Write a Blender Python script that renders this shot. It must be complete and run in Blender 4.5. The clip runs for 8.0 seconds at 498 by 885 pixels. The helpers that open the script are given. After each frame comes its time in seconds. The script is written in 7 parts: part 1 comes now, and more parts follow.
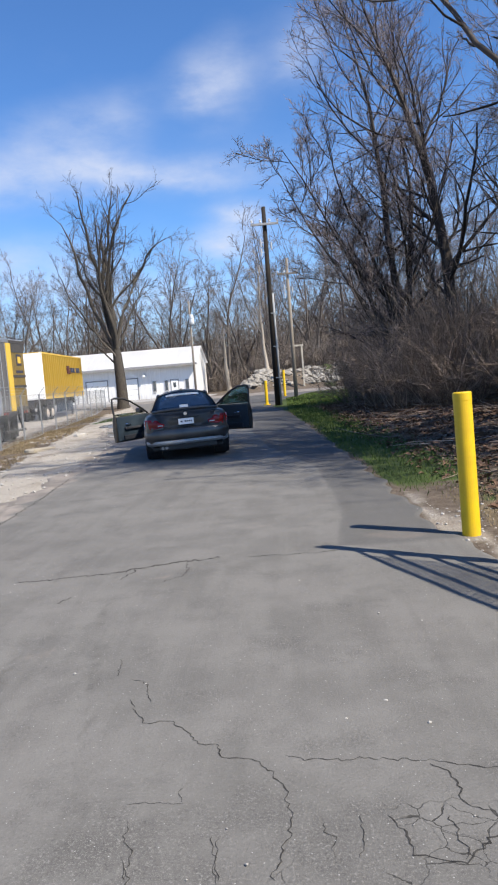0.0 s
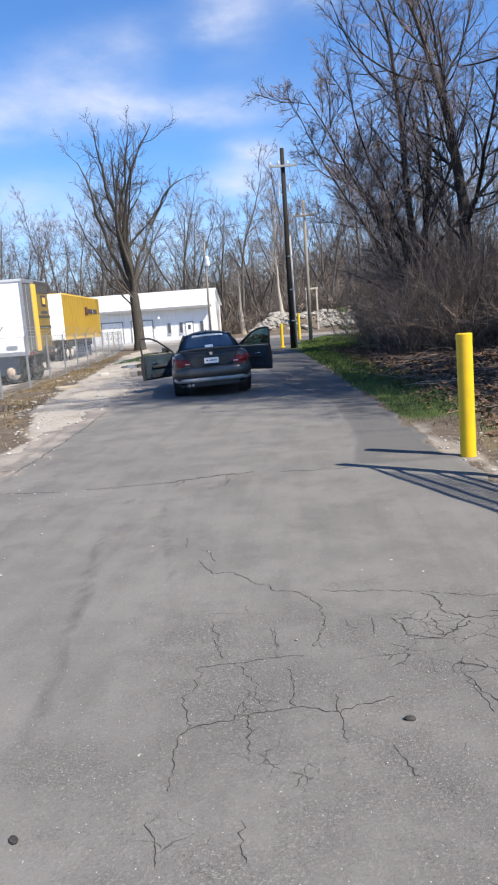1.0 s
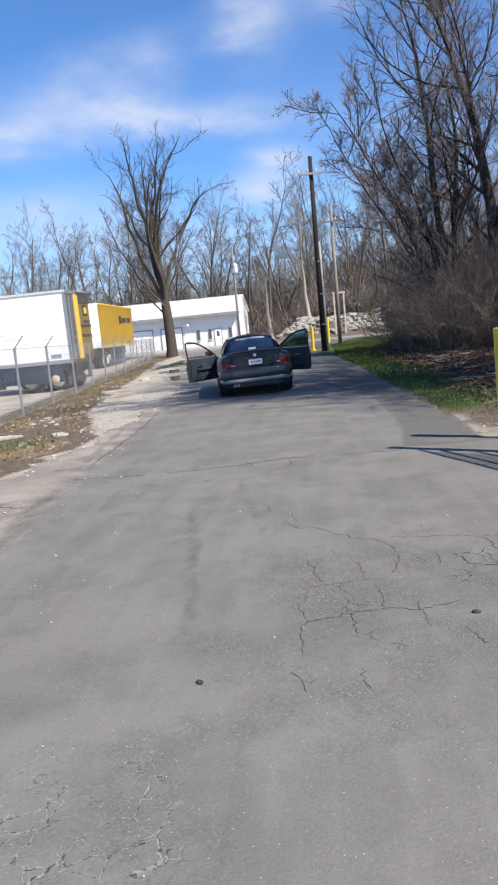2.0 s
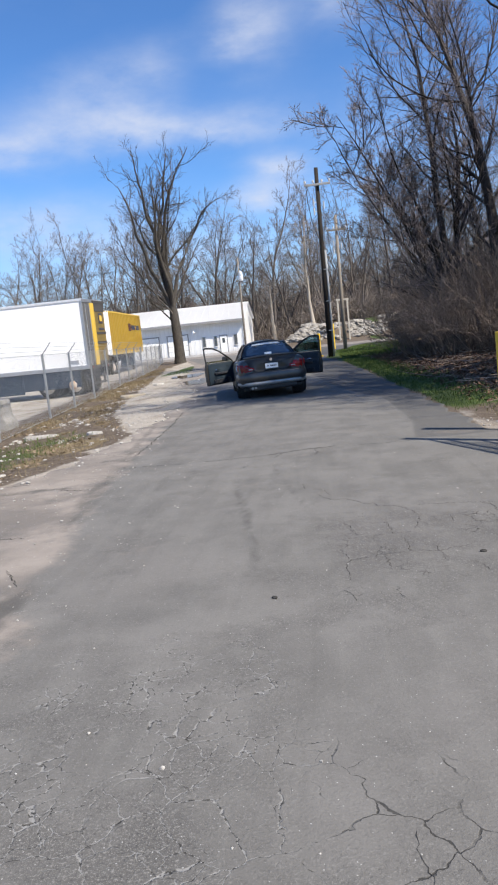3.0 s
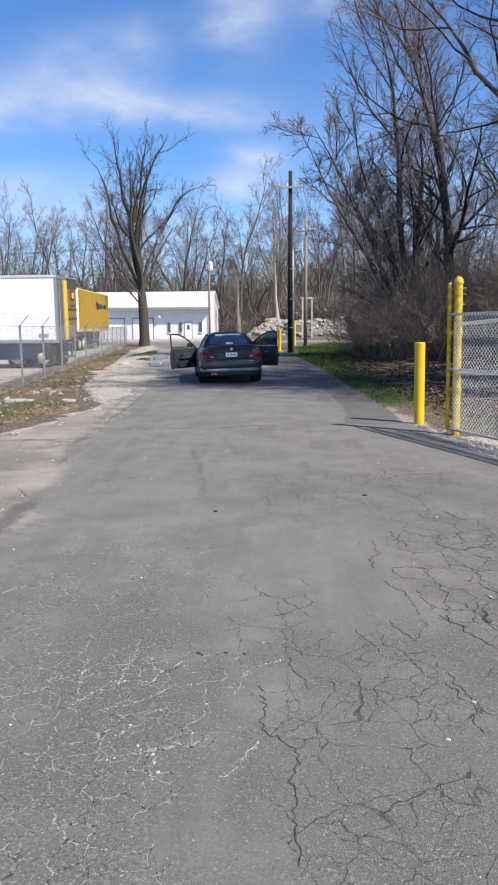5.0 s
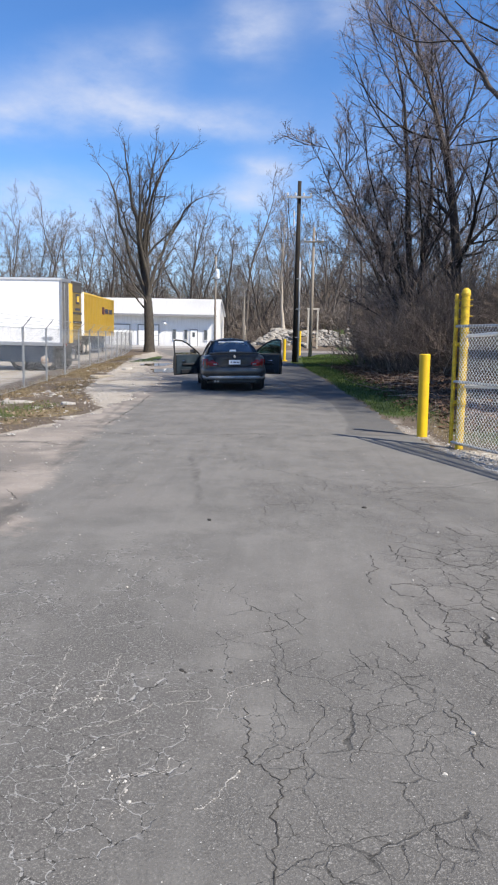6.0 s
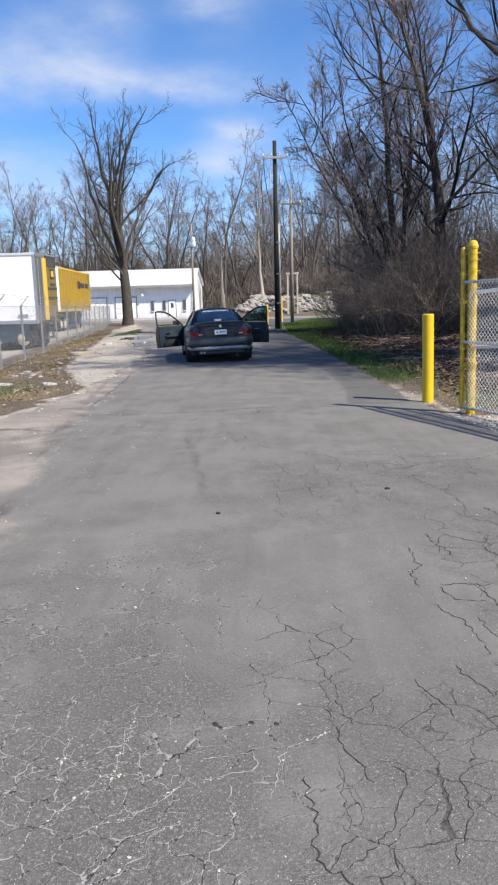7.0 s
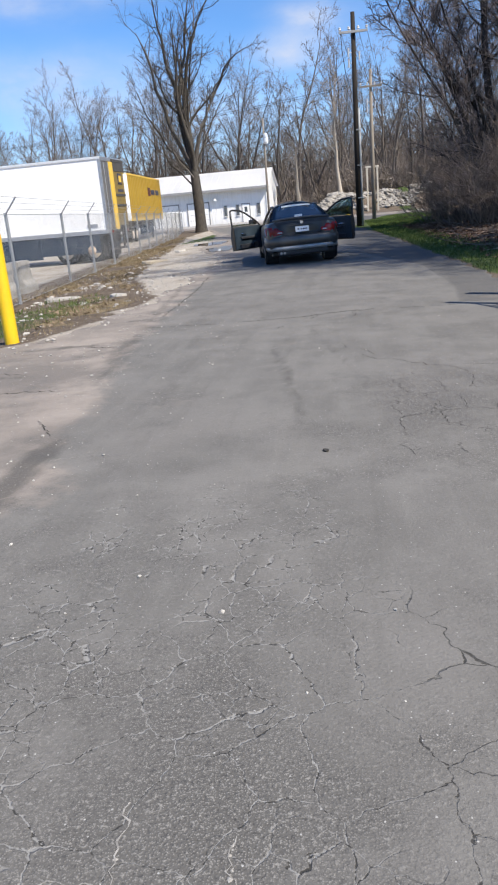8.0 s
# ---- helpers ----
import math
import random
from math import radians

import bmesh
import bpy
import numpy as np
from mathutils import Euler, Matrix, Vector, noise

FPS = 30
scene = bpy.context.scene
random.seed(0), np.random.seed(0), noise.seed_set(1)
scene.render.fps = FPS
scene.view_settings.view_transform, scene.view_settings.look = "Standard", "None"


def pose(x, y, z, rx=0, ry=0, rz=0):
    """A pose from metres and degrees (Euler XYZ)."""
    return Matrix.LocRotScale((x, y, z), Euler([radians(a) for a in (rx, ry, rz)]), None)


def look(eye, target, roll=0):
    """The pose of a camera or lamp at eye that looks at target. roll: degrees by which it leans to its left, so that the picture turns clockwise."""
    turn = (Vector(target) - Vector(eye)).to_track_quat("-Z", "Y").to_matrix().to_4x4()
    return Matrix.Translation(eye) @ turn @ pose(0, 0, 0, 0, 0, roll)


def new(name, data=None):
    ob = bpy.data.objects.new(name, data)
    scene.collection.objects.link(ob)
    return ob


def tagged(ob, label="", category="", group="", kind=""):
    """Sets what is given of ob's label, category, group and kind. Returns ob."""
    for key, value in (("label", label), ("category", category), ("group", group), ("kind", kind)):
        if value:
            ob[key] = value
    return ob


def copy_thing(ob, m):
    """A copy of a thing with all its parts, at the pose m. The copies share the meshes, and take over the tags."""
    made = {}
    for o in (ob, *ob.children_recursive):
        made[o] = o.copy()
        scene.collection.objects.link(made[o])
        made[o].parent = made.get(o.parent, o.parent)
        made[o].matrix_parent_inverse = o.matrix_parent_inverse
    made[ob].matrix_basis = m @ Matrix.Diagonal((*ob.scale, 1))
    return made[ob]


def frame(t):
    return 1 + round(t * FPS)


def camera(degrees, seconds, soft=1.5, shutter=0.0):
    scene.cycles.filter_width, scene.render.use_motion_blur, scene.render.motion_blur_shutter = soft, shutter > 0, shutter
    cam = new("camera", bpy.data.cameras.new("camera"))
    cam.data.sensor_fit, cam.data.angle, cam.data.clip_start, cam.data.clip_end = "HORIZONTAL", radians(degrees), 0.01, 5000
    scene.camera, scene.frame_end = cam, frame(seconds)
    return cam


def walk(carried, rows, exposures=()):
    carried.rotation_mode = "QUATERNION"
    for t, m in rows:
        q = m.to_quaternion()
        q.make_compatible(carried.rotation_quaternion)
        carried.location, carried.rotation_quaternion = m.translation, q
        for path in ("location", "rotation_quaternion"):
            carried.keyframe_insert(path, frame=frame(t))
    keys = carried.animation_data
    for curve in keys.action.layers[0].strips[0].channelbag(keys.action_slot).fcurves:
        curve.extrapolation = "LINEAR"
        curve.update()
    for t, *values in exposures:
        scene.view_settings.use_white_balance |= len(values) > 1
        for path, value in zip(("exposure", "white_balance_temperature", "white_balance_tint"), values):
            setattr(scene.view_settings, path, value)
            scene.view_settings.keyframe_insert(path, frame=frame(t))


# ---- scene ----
cam = camera(37.5, 8.0, soft=2.1, shutter=0.0)
PATH = [
    (0, (-0.182, -0.215, 1.554), (-0.285, 1.775, 1.383), -4.6),
    (0.5, (-0.231, -0.788, 1.567), (-0.43, 1.178, 1.26), -2.3),
    (0.8, (-0.277, -1.178, 1.568), (-0.358, 0.813, 1.393), -3.8),
    (1, (-0.327, -1.382, 1.549), (-0.472, 0.587, 1.229), -4.1),
    (1.2, (-0.357, -1.642, 1.598), (-0.578, 0.335, 1.394), -4.2),
    (2.3, (-0.793, -2.719, 1.494), (-1.017, -0.758, 1.176), -5.9),
    (2.5, (-0.863, -3.015, 1.501), (-1.179, -1.054, 1.263), -5.8),
    (3, (-0.897, -3.472, 1.515), (-1.12, -1.504, 1.236), -5.7),
    (3.4, (-1.018, -3.993, 1.53), (-1.085, -2.029, 1.158), -1.9),
    (3.5, (-1.005, -4.115, 1.529), (-1.072, -2.145, 1.188), -1.4),
    (4, (-0.902, -4.625, 1.519), (-1.047, -2.659, 1.183), -0.3),
    (4.5, (-0.806, -5.069, 1.493), (-0.902, -3.088, 1.238), -1.8),
    (5, (-0.697, -5.397, 1.545), (-0.8, -3.424, 1.235), -0.4),
    (5.2, (-0.637, -5.367, 1.538), (-0.74, -3.388, 1.265), -0.3),
    (6.3, (-0.704, -5.056, 1.496), (-0.784, -3.081, 1.194), 2.4),
    (6.5, (-0.789, -4.919, 1.508), (-0.8, -2.944, 1.189), 3.3),
    (7, (-0.888, -4.52, 1.497), (-0.955, -2.556, 1.127), -1.5),
    (7.2, (-0.974, -4.087, 1.364), (-1.017, -2.097, 1.168), -3.4),
    (7.5, (-1.034, -3.868, 1.335), (-1.168, -1.913, 0.936), -2.8),
    (8, (-1.131, -3.208, 1.287), (-1.422, -1.322, 0.689), -4.9),
]
walk(cam, [(t, look(eye, target, roll)) for t, eye, target, roll in PATH],
     [(0, 0.76), (0.5, 0.91), (1.0, 0.91), (2.3, 0.77), (3.0, 0.70), (4.0, 0.74), (7.0, 0.77), (7.5, 0.81), (8.0, 0.72)])

# ---------------------------------------------------------------- world, sun
SUN_EL, SUN_DIR = radians(48.0), Vector((0.815, -0.58))
world = bpy.data.worlds.new("sky_world")
scene.world = world
world.use_nodes = True


def build_sky():
    nt = world.node_tree
    n, l = nt.nodes, nt.links
    n.clear()
    out = n.new("ShaderNodeOutputWorld")
    bg = n.new("ShaderNodeBackground")
    sky = n.new("ShaderNodeTexSky")
    sky.sky_type = "NISHITA"
    sky.sun_disc = False
    sky.sun_elevation = SUN_EL
    sky.sun_rotation = math.atan2(SUN_DIR.x, SUN_DIR.y)
    sky.air_density, sky.dust_density, sky.ozone_density = 1.0, 0.25, 2.2
    co = n.new("ShaderNodeTexCoord")
    # direction as horizontal angle from +y (right positive) and elevation, in degrees
    sep = n.new("ShaderNodeSeparateXYZ")
    l.new(co.outputs["Generated"], sep.inputs[0])

    def m(op, a, b=None, c=None):
        q = n.new("ShaderNodeMath")
        q.operation = op
        for i, v in enumerate((a, b, c)):
            if v is None:
                continue
            if isinstance(v, (int, float)):
                q.inputs[i].default_value = v
            else:
                l.new(v, q.inputs[i])
        return q.outputs[0]

    az = m("MULTIPLY", m("ARCTAN2", sep.outputs[0], sep.outputs[1]), 57.29578)
    el = m("MULTIPLY", m("ARCSINE", sep.outputs[2]), 57.29578)
    noi = n.new("ShaderNodeTexNoise")
    noi.inputs["Scale"].default_value = 7.0
    noi.inputs["Detail"].default_value = 6.0
    noi.inputs["Roughness"].default_value = 0.55
    mp = n.new("ShaderNodeMapping")
    mp.inputs["Scale"].default_value = (1.0, 1.0, 2.2)
    l.new(co.outputs["Generated"], mp.inputs[0])
    l.new(mp.outputs[0], noi.inputs["Vector"])
    wob = m("MULTIPLY", m("SUBTRACT", noi.outputs["Fac"], 0.5), 6.0)
    wob2 = m("MULTIPLY", m("SUBTRACT", noi.outputs["Fac"], 0.5), 3.6)
    total = None
    for a0, e0, sa, se, tilt, amp in CLOUDS:
        da = m("SUBTRACT", m("ADD", az, wob), a0)
        de = m("SUBTRACT", m("SUBTRACT", m("ADD", el, wob2), e0), m("MULTIPLY", da, tilt))
        r = m("ADD", m("POWER", m("DIVIDE", da, sa), 2.0), m("POWER", m("DIVIDE", de, se), 2.0))
        g = m("MULTIPLY", m("EXPONENT", m("MULTIPLY", r, -1.0)), amp)
        total = g if total is None else m("ADD", total, g)
    # thin veil that goes on all round
    veil = n.new("ShaderNodeTexNoise")
    veil.inputs["Scale"].default_value = 2.6
    veil.inputs["Detail"].default_value = 7.0
    l.new(mp.outputs[0], veil.inputs["Vector"])
    total = m("ADD", total, m("MULTIPLY", m("SUBTRACT", veil.outputs["Fac"], 0.52), 0.6))
    wisp = n.new("ShaderNodeTexNoise")
    wisp.inputs["Scale"].default_value, wisp.inputs["Detail"].default_value, wisp.inputs["Roughness"].default_value = 15.0, 8.0, 0.6
    l.new(mp.outputs[0], wisp.inputs["Vector"])
    total = m("MULTIPLY", total, m("MAXIMUM", m("MULTIPLY", m("SUBTRACT", m("ADD", noi.outputs["Fac"], wisp.outputs["Fac"]), 0.52), 1.75), 0.0))
    # haze low over the horizon
    total = m("ADD", total, m("MULTIPLY", m("EXPONENT", m("MULTIPLY", m("POWER", m("DIVIDE", el, 6.0), 2.0), -1.0)), 0.75))
    cl = n.new("ShaderNodeMath")
    cl.operation, cl.use_clamp = "MULTIPLY", True
    l.new(total, cl.inputs[0])
    cl.inputs[1].default_value = 0.72
    mix = n.new("ShaderNodeMix")
    mix.data_type = "RGBA"
    l.new(cl.outputs[0], mix.inputs["Factor"])
    tint = n.new("ShaderNodeMix")
    tint.data_type, tint.blend_type = "RGBA", "MULTIPLY"
    tint.inputs["Factor"].default_value = 1.0
    l.new(sky.outputs[0], tint.inputs["A"])
    tint.inputs["B"].default_value = SKY_TINT
    l.new(tint.outputs["Result"], mix.inputs["A"])
    mix.inputs["B"].default_value = CLOUD_COLOUR
    l.new(mix.outputs["Result"], bg.inputs[0])
    bg.inputs[1].default_value = SKY_STRENGTH
    l.new(bg.outputs[0], out.inputs[0])


SKY_STRENGTH = 0.075
SKY_TINT = (0.64, 0.99, 1.42, 1)
CLOUD_COLOUR = (6.0, 6.4, 7.5, 1)
# azimuth (right of +y), elevation, half widths, slope, strength
CLOUDS = [
    (-22.0, 15.3, 7.0, 1.5, 0.0, 0.75),
    (-13.0, 16.2, 5.0, 1.4, -0.05, 0.8),
    (-5.5, 15.6, 5.0, 1.2, -0.08, 0.65),
    (-16.0, 18.4, 4.2, 1.6, 0.12, 0.45),
    (-10.5, 19.6, 3.0, 1.5, 0.12, 0.42),
    (-2.8, 21.8, 2.8, 1.9, 0.0, 0.75),
    (3.4, 23.0, 2.2, 2.0, 0.0, 0.5),
    (-2.4, 12.2, 2.4, 1.0, 0.0, 0.9),
    (-4.0, 10.3, 2.8, 1.0, 0.05, 0.9),
    (-21.0, 9.8, 6.0, 1.8, 0.0, 0.65),
    (-12.0, 7.5, 9.0, 1.6, 0.0, 0.45),
    (10.0, 10.0, 10.0, 5.0, 0.0, 0.35),
]
build_sky()

sun_data = bpy.data.lights.new("sun", "SUN")
sun_data.energy, sun_data.angle, sun_data.color = 5.0, radians(0.55), (1.0, 0.915, 0.785)
sun = new("sun", sun_data)
_s = Vector((SUN_DIR.x * math.cos(SUN_EL), SUN_DIR.y * math.cos(SUN_EL), math.sin(SUN_EL) * SUN_DIR.length))
sun.matrix_world = look(_s.normalized() * 60, (0, 0, 0))


# ---------------------------------------------------------------- materials
class Nodes:
    """A small helper round one material's node tree."""

    def __init__(self, name, colour=(0.5, 0.5, 0.5), rough=0.7, metal=0.0):
        self.mat = bpy.data.materials.new(name)
        self.mat.use_nodes = True
        self.nt = self.mat.node_tree
        self.bsdf = self.nt.nodes["Principled BSDF"]
        self.bsdf.inputs["Base Color"].default_value = (*colour, 1)
        self.bsdf.inputs["Roughness"].default_value = rough
        self.bsdf.inputs["Metallic"].default_value = metal
        # loose, porous or fibrous surfaces hardly shine
        self.bsdf.inputs["Specular IOR Level"].default_value = 0.2 if rough >= 0.65 else 0.5
        self.co = None

    def coords(self, kind="Object"):
        t = self.nt.nodes.new("ShaderNodeTexCoord")
        return t.outputs[kind]

    def stretch(self, vec, scale):
        q = self.nt.nodes.new("ShaderNodeMapping")
        q.inputs["Scale"].default_value = scale
        self.nt.links.new(vec, q.inputs[0])
        return q.outputs[0]

    def noise(self, scale, detail=4.0, rough=0.55, vec=None):
        q = self.nt.nodes.new("ShaderNodeTexNoise")
        q.inputs["Scale"].default_value, q.inputs["Detail"].default_value, q.inputs["Roughness"].default_value = scale, detail, rough
        self.nt.links.new(vec if vec is not None else self.coords(), q.inputs["Vector"])
        return q.outputs["Fac"]

    def voronoi(self, scale, feature="F1", vec=None, out="Distance", rand=1.0):
        q = self.nt.nodes.new("ShaderNodeTexVoronoi")
        q.feature = feature
        q.inputs["Scale"].default_value = scale
        q.inputs["Randomness"].default_value = rand
        self.nt.links.new(vec if vec is not None else self.coords(), q.inputs["Vector"])
        return q.outputs[out]

    def attr(self, name):
        q = self.nt.nodes.new("ShaderNodeAttribute")
        q.attribute_name = name
        return q.outputs["Fac"]

    def rnd(self):
        return self.nt.nodes.new("ShaderNodeObjectInfo").outputs["Random"]

    def math(self, op, a, b=0.0, clamp=False):
        q = self.nt.nodes.new("ShaderNodeMath")
        q.operation, q.use_clamp = op, clamp
        for i, v in enumerate((a, b)):
            if isinstance(v, (int, float)):
                q.inputs[i].default_value = v
            else:
                self.nt.links.new(v, q.inputs[i])
        return q.outputs[0]

    def step(self, v, lo, hi, a=0.0, b=1.0):
        q = self.nt.nodes.new("ShaderNodeMapRange")
        q.interpolation_type = "SMOOTHSTEP"
        self.nt.links.new(v, q.inputs["Value"])
        for k, w in (("From Min", lo), ("From Max", hi), ("To Min", a), ("To Max", b)):
            q.inputs[k].default_value = w
        return q.outputs["Result"]

    def mix(self, fac, a, b, mode="MIX"):
        q = self.nt.nodes.new("ShaderNodeMix")
        q.data_type, q.blend_type = "RGBA", mode
        for k, v in (("Factor", fac), ("A", a), ("B", b)):
            if isinstance(v, (int, float)):
                q.inputs[k].default_value = v
            elif isinstance(v, tuple):
                q.inputs[k].default_value = (*v, 1)
            else:
                self.nt.links.new(v, q.inputs[k])
        return q.outputs["Result"]

    def colour(self, c):
        self.nt.links.new(c, self.bsdf.inputs["Base Color"])

    def rough(self, r):
        self.nt.links.new(r, self.bsdf.inputs["Roughness"])

    def bump(self, h, strength=0.4, dist=0.01):
        q = self.nt.nodes.new("ShaderNodeBump")
        q.inputs["Strength"].default_value, q.inputs["Distance"].default_value = strength, dist
        self.nt.links.new(h, q.inputs["Height"])
        self.nt.links.new(q.outputs[0], self.bsdf.inputs["Normal"])


def worn(name, c1, c2, rough=0.6, metal=0.0, scale=6.0, fine=60.0, bump=0.15, dist=0.004, stretch=None, coat=0.0):
    """Two-scale mottled surface with fine relief; c1 and c2 are its two tones."""
    k = Nodes(name, c1, rough, metal)
    v = k.coords()
    if stretch:
        v = k.stretch(v, stretch)
    big, small = k.noise(scale, 5, 0.6, v), k.noise(fine, 3, 0.6, v)
    f = k.math("ADD", k.math("MULTIPLY", big, 0.7), k.math("MULTIPLY", small, 0.3))
    k.colour(k.mix(k.step(f, 0.32, 0.68), c1, c2))
    k.rough(k.step(big, 0.3, 0.7, max(rough - 0.08, 0.02), min(rough + 0.1, 1.0)))
    if bump:
        k.bump(f, bump, dist)
    if coat:
        k.bsdf.inputs["Coat Weight"].default_value = coat
        k.bsdf.inputs["Coat Roughness"].default_value = 0.05
    return k.mat


def bark(name, c1, c2, lichen=None, vary=0.5):
    k = Nodes(name, c1, 0.9)
    v = k.stretch(k.coords(), (1.0, 1.0, 0.22))
    a, b = k.noise(22, 5, 0.65, v), k.noise(2.5, 3, 0.5)
    c = k.mix(k.step(a, 0.3, 0.7), c1, c2)
    if lichen:
        c = k.mix(k.step(b, 0.5, 0.72, 0.0, 0.6), c, lichen)
    c = k.mix(k.math("MULTIPLY", k.rnd(), 0.3), c, tuple(x * 0.55 for x in c1))
    # each branch has its own tone, a few are bleached
    isl = k.nt.nodes.new("ShaderNodeNewGeometry").outputs["Random Per Island"]
    c = k.mix(k.step(isl, 0.55, 0.0, 0.0, vary), c, tuple(x * 0.35 for x in c1))
    c = k.mix(k.step(isl, 0.8, 1.0, 0.0, vary), c, tuple(min(x * 1.5, 0.6) for x in c2))
    k.colour(c)
    k.bump(a, 0.6, 0.02)
    return k.mat


def road_material():
    k = Nodes("asphalt", (0.165, 0.168, 0.170), 0.9)
    v = k.coords()
    grain = k.voronoi(165.0, "F1", v)
    grit = k.noise(85.0, 3, 0.7, v)
    mid = k.noise(1.3, 6, 0.62, v)
    wide = k.noise(0.35, 4, 0.5, v)
    drag = k.noise(1.6, 4, 0.6, k.stretch(v, (3.2, 0.25, 1.0)))
    base = k.mix(k.step(mid, 0.34, 0.66), (0.128, 0.124, 0.117), (0.163, 0.158, 0.150))
    base = k.mix(k.step(drag, 0.47, 0.68, 0.0, 0.45), base, (0.168, 0.164, 0.154))
    base = k.mix(k.step(drag, 0.46, 0.28, 0.0, 0.32), base, (0.093, 0.091, 0.085))
    base = k.mix(k.step(wide, 0.52, 0.7, 0.0, 0.25), base, (0.146, 0.136, 0.128))
    # old pale band along the verge
    edge = k.math("ADD", k.attr("pale"), k.math("MULTIPLY", k.math("SUBTRACT", k.noise(0.9, 6, 0.68, v), 0.5), 2.6))
    sand = k.mix(k.step(mid, 0.35, 0.65), (0.194, 0.172, 0.153), (0.269, 0.239, 0.213))
    sand = k.mix(k.step(k.noise(0.55, 5, 0.6, v), 0.5, 0.62, 0.0, 0.7), sand, (0.128, 0.118, 0.109))
    base = k.mix(k.step(edge, 0.30, 0.75), base, sand)
    # newer dark strip; further up the lane its colour also holds tree shade
    dark = k.math("ADD", k.attr("patch_shade"), k.math("MULTIPLY", k.math("SUBTRACT", mid, 0.5), 0.5))
    base = k.mix(k.step(dark, 0.35, 0.75, 0.0, 0.75), base, (0.073, 0.072, 0.072))
    # rubber streaks and dirt
    base = k.mix(k.step(k.math("ADD", k.attr("streak"), k.math("MULTIPLY", k.math("SUBTRACT", k.noise(4.0, 5, 0.65, k.stretch(v, (1.0, 0.4, 1.0))), 0.5), 1.2)), 0.22, 0.75, 0.0, 0.75), base, (0.070, 0.067, 0.063))
    # bare aggregate where the surface has worn off
    bare = k.math("ADD", k.attr("bare"), k.math("MULTIPLY", k.math("SUBTRACT", k.noise(1.7, 6, 0.68, v), 0.5), 1.5))
    bare = k.step(bare, 0.22, 0.80)
    base = k.mix(k.math("MULTIPLY", bare, 0.62), base, (0.097, 0.094, 0.091))
    chips = k.mix(k.step(grain, 0.1, 0.45), (0.256, 0.248, 0.234), (0.087, 0.084, 0.079))
    base = k.mix(k.math("MULTIPLY", bare, 0.62), base, chips)
    base = k.mix(k.math("MULTIPLY", k.step(grit, 0.56, 0.66), k.math("ADD", 0.22, k.math("MULTIPLY", bare, 0.55))), base, (0.248, 0.241, 0.228))
    base = k.mix(k.math("MULTIPLY", k.step(grit, 0.44, 0.34), k.math("ADD", 0.18, k.math("MULTIPLY", bare, 0.5))), base, (0.050, 0.050, 0.051))
    # single pale chips
    chip = k.voronoi(26.0, "F1", v)
    base = k.mix(k.step(chip, 0.085, 0.05, 0.0, 0.8), base, (0.397, 0.395, 0.383))
    # fine cracking
    warp = k.nt.nodes.new("ShaderNodeVectorMath")
    warp.operation = "ADD"
    wn = k.nt.nodes.new("ShaderNodeTexNoise")
    wn.inputs["Scale"].default_value, wn.inputs["Detail"].default_value = 9.0, 5
    k.nt.links.new(v, wn.inputs["Vector"])
    sc = k.nt.nodes.new("ShaderNodeVectorMath")
    sc.operation = "SCALE"
    sc.inputs["Scale"].default_value = 0.11
    k.nt.links.new(wn.outputs["Color"], sc.inputs[0])
    k.nt.links.new(v, warp.inputs[0])
    k.nt.links.new(sc.outputs[0], warp.inputs[1])
    flat = k.stretch(warp.outputs[0], (1.0, 1.0, 0.0))
    d1 = k.voronoi(3.6, "DISTANCE_TO_EDGE", flat)
    d2 = k.voronoi(7.6, "DISTANCE_TO_EDGE", flat)
    brk = k.noise(2.6, 5, 0.62, v)
    gape = k.noise(5.0, 3, 0.6, v)
    z1 = k.step(k.math("ADD", k.attr("alli"), k.math("MULTIPLY", k.math("SUBTRACT", brk, 0.5), 1.1)), 0.42, 0.62)
    z2 = k.step(k.math("ADD", k.attr("fine"), k.math("MULTIPLY", k.math("SUBTRACT", brk, 0.5), 1.5)), 0.45, 0.65)
    m1 = k.math("MULTIPLY", k.step(k.math("DIVIDE", d1, k.step(gape, 0.3, 0.75, 0.006, 0.015)), 1.0, 0.45), z1)
    m2 = k.math("MULTIPLY", k.step(k.math("DIVIDE", d2, k.step(gape, 0.35, 0.75, 0.014, 0.030)), 1.0, 0.45), z2)
    mm = k.math("MAXIMUM", m1, m2)
    crumb = k.math("MULTIPLY", k.step(k.noise(45.0, 3, 0.6, v), 0.42, 0.50), k.attr("dusty"))
    fill = k.mix(crumb, (0.029, 0.028, 0.026), (0.297, 0.294, 0.284))
    base = k.mix(k.math("MULTIPLY", mm, 0.85), base, fill)
    k.colour(base)
    h = k.math("ADD", k.math("MULTIPLY", k.math("MULTIPLY", grain, -0.35), k.math("ADD", 0.2, bare)), k.math("MULTIPLY", grit, 0.8))
    h = k.math("SUBTRACT", h, k.math("MULTIPLY", mm, 1.2))
    k.bump(h, 0.55, 0.008)
    k.rough(k.step(mid, 0.3, 0.7, 0.82, 0.95))
    return k.mat


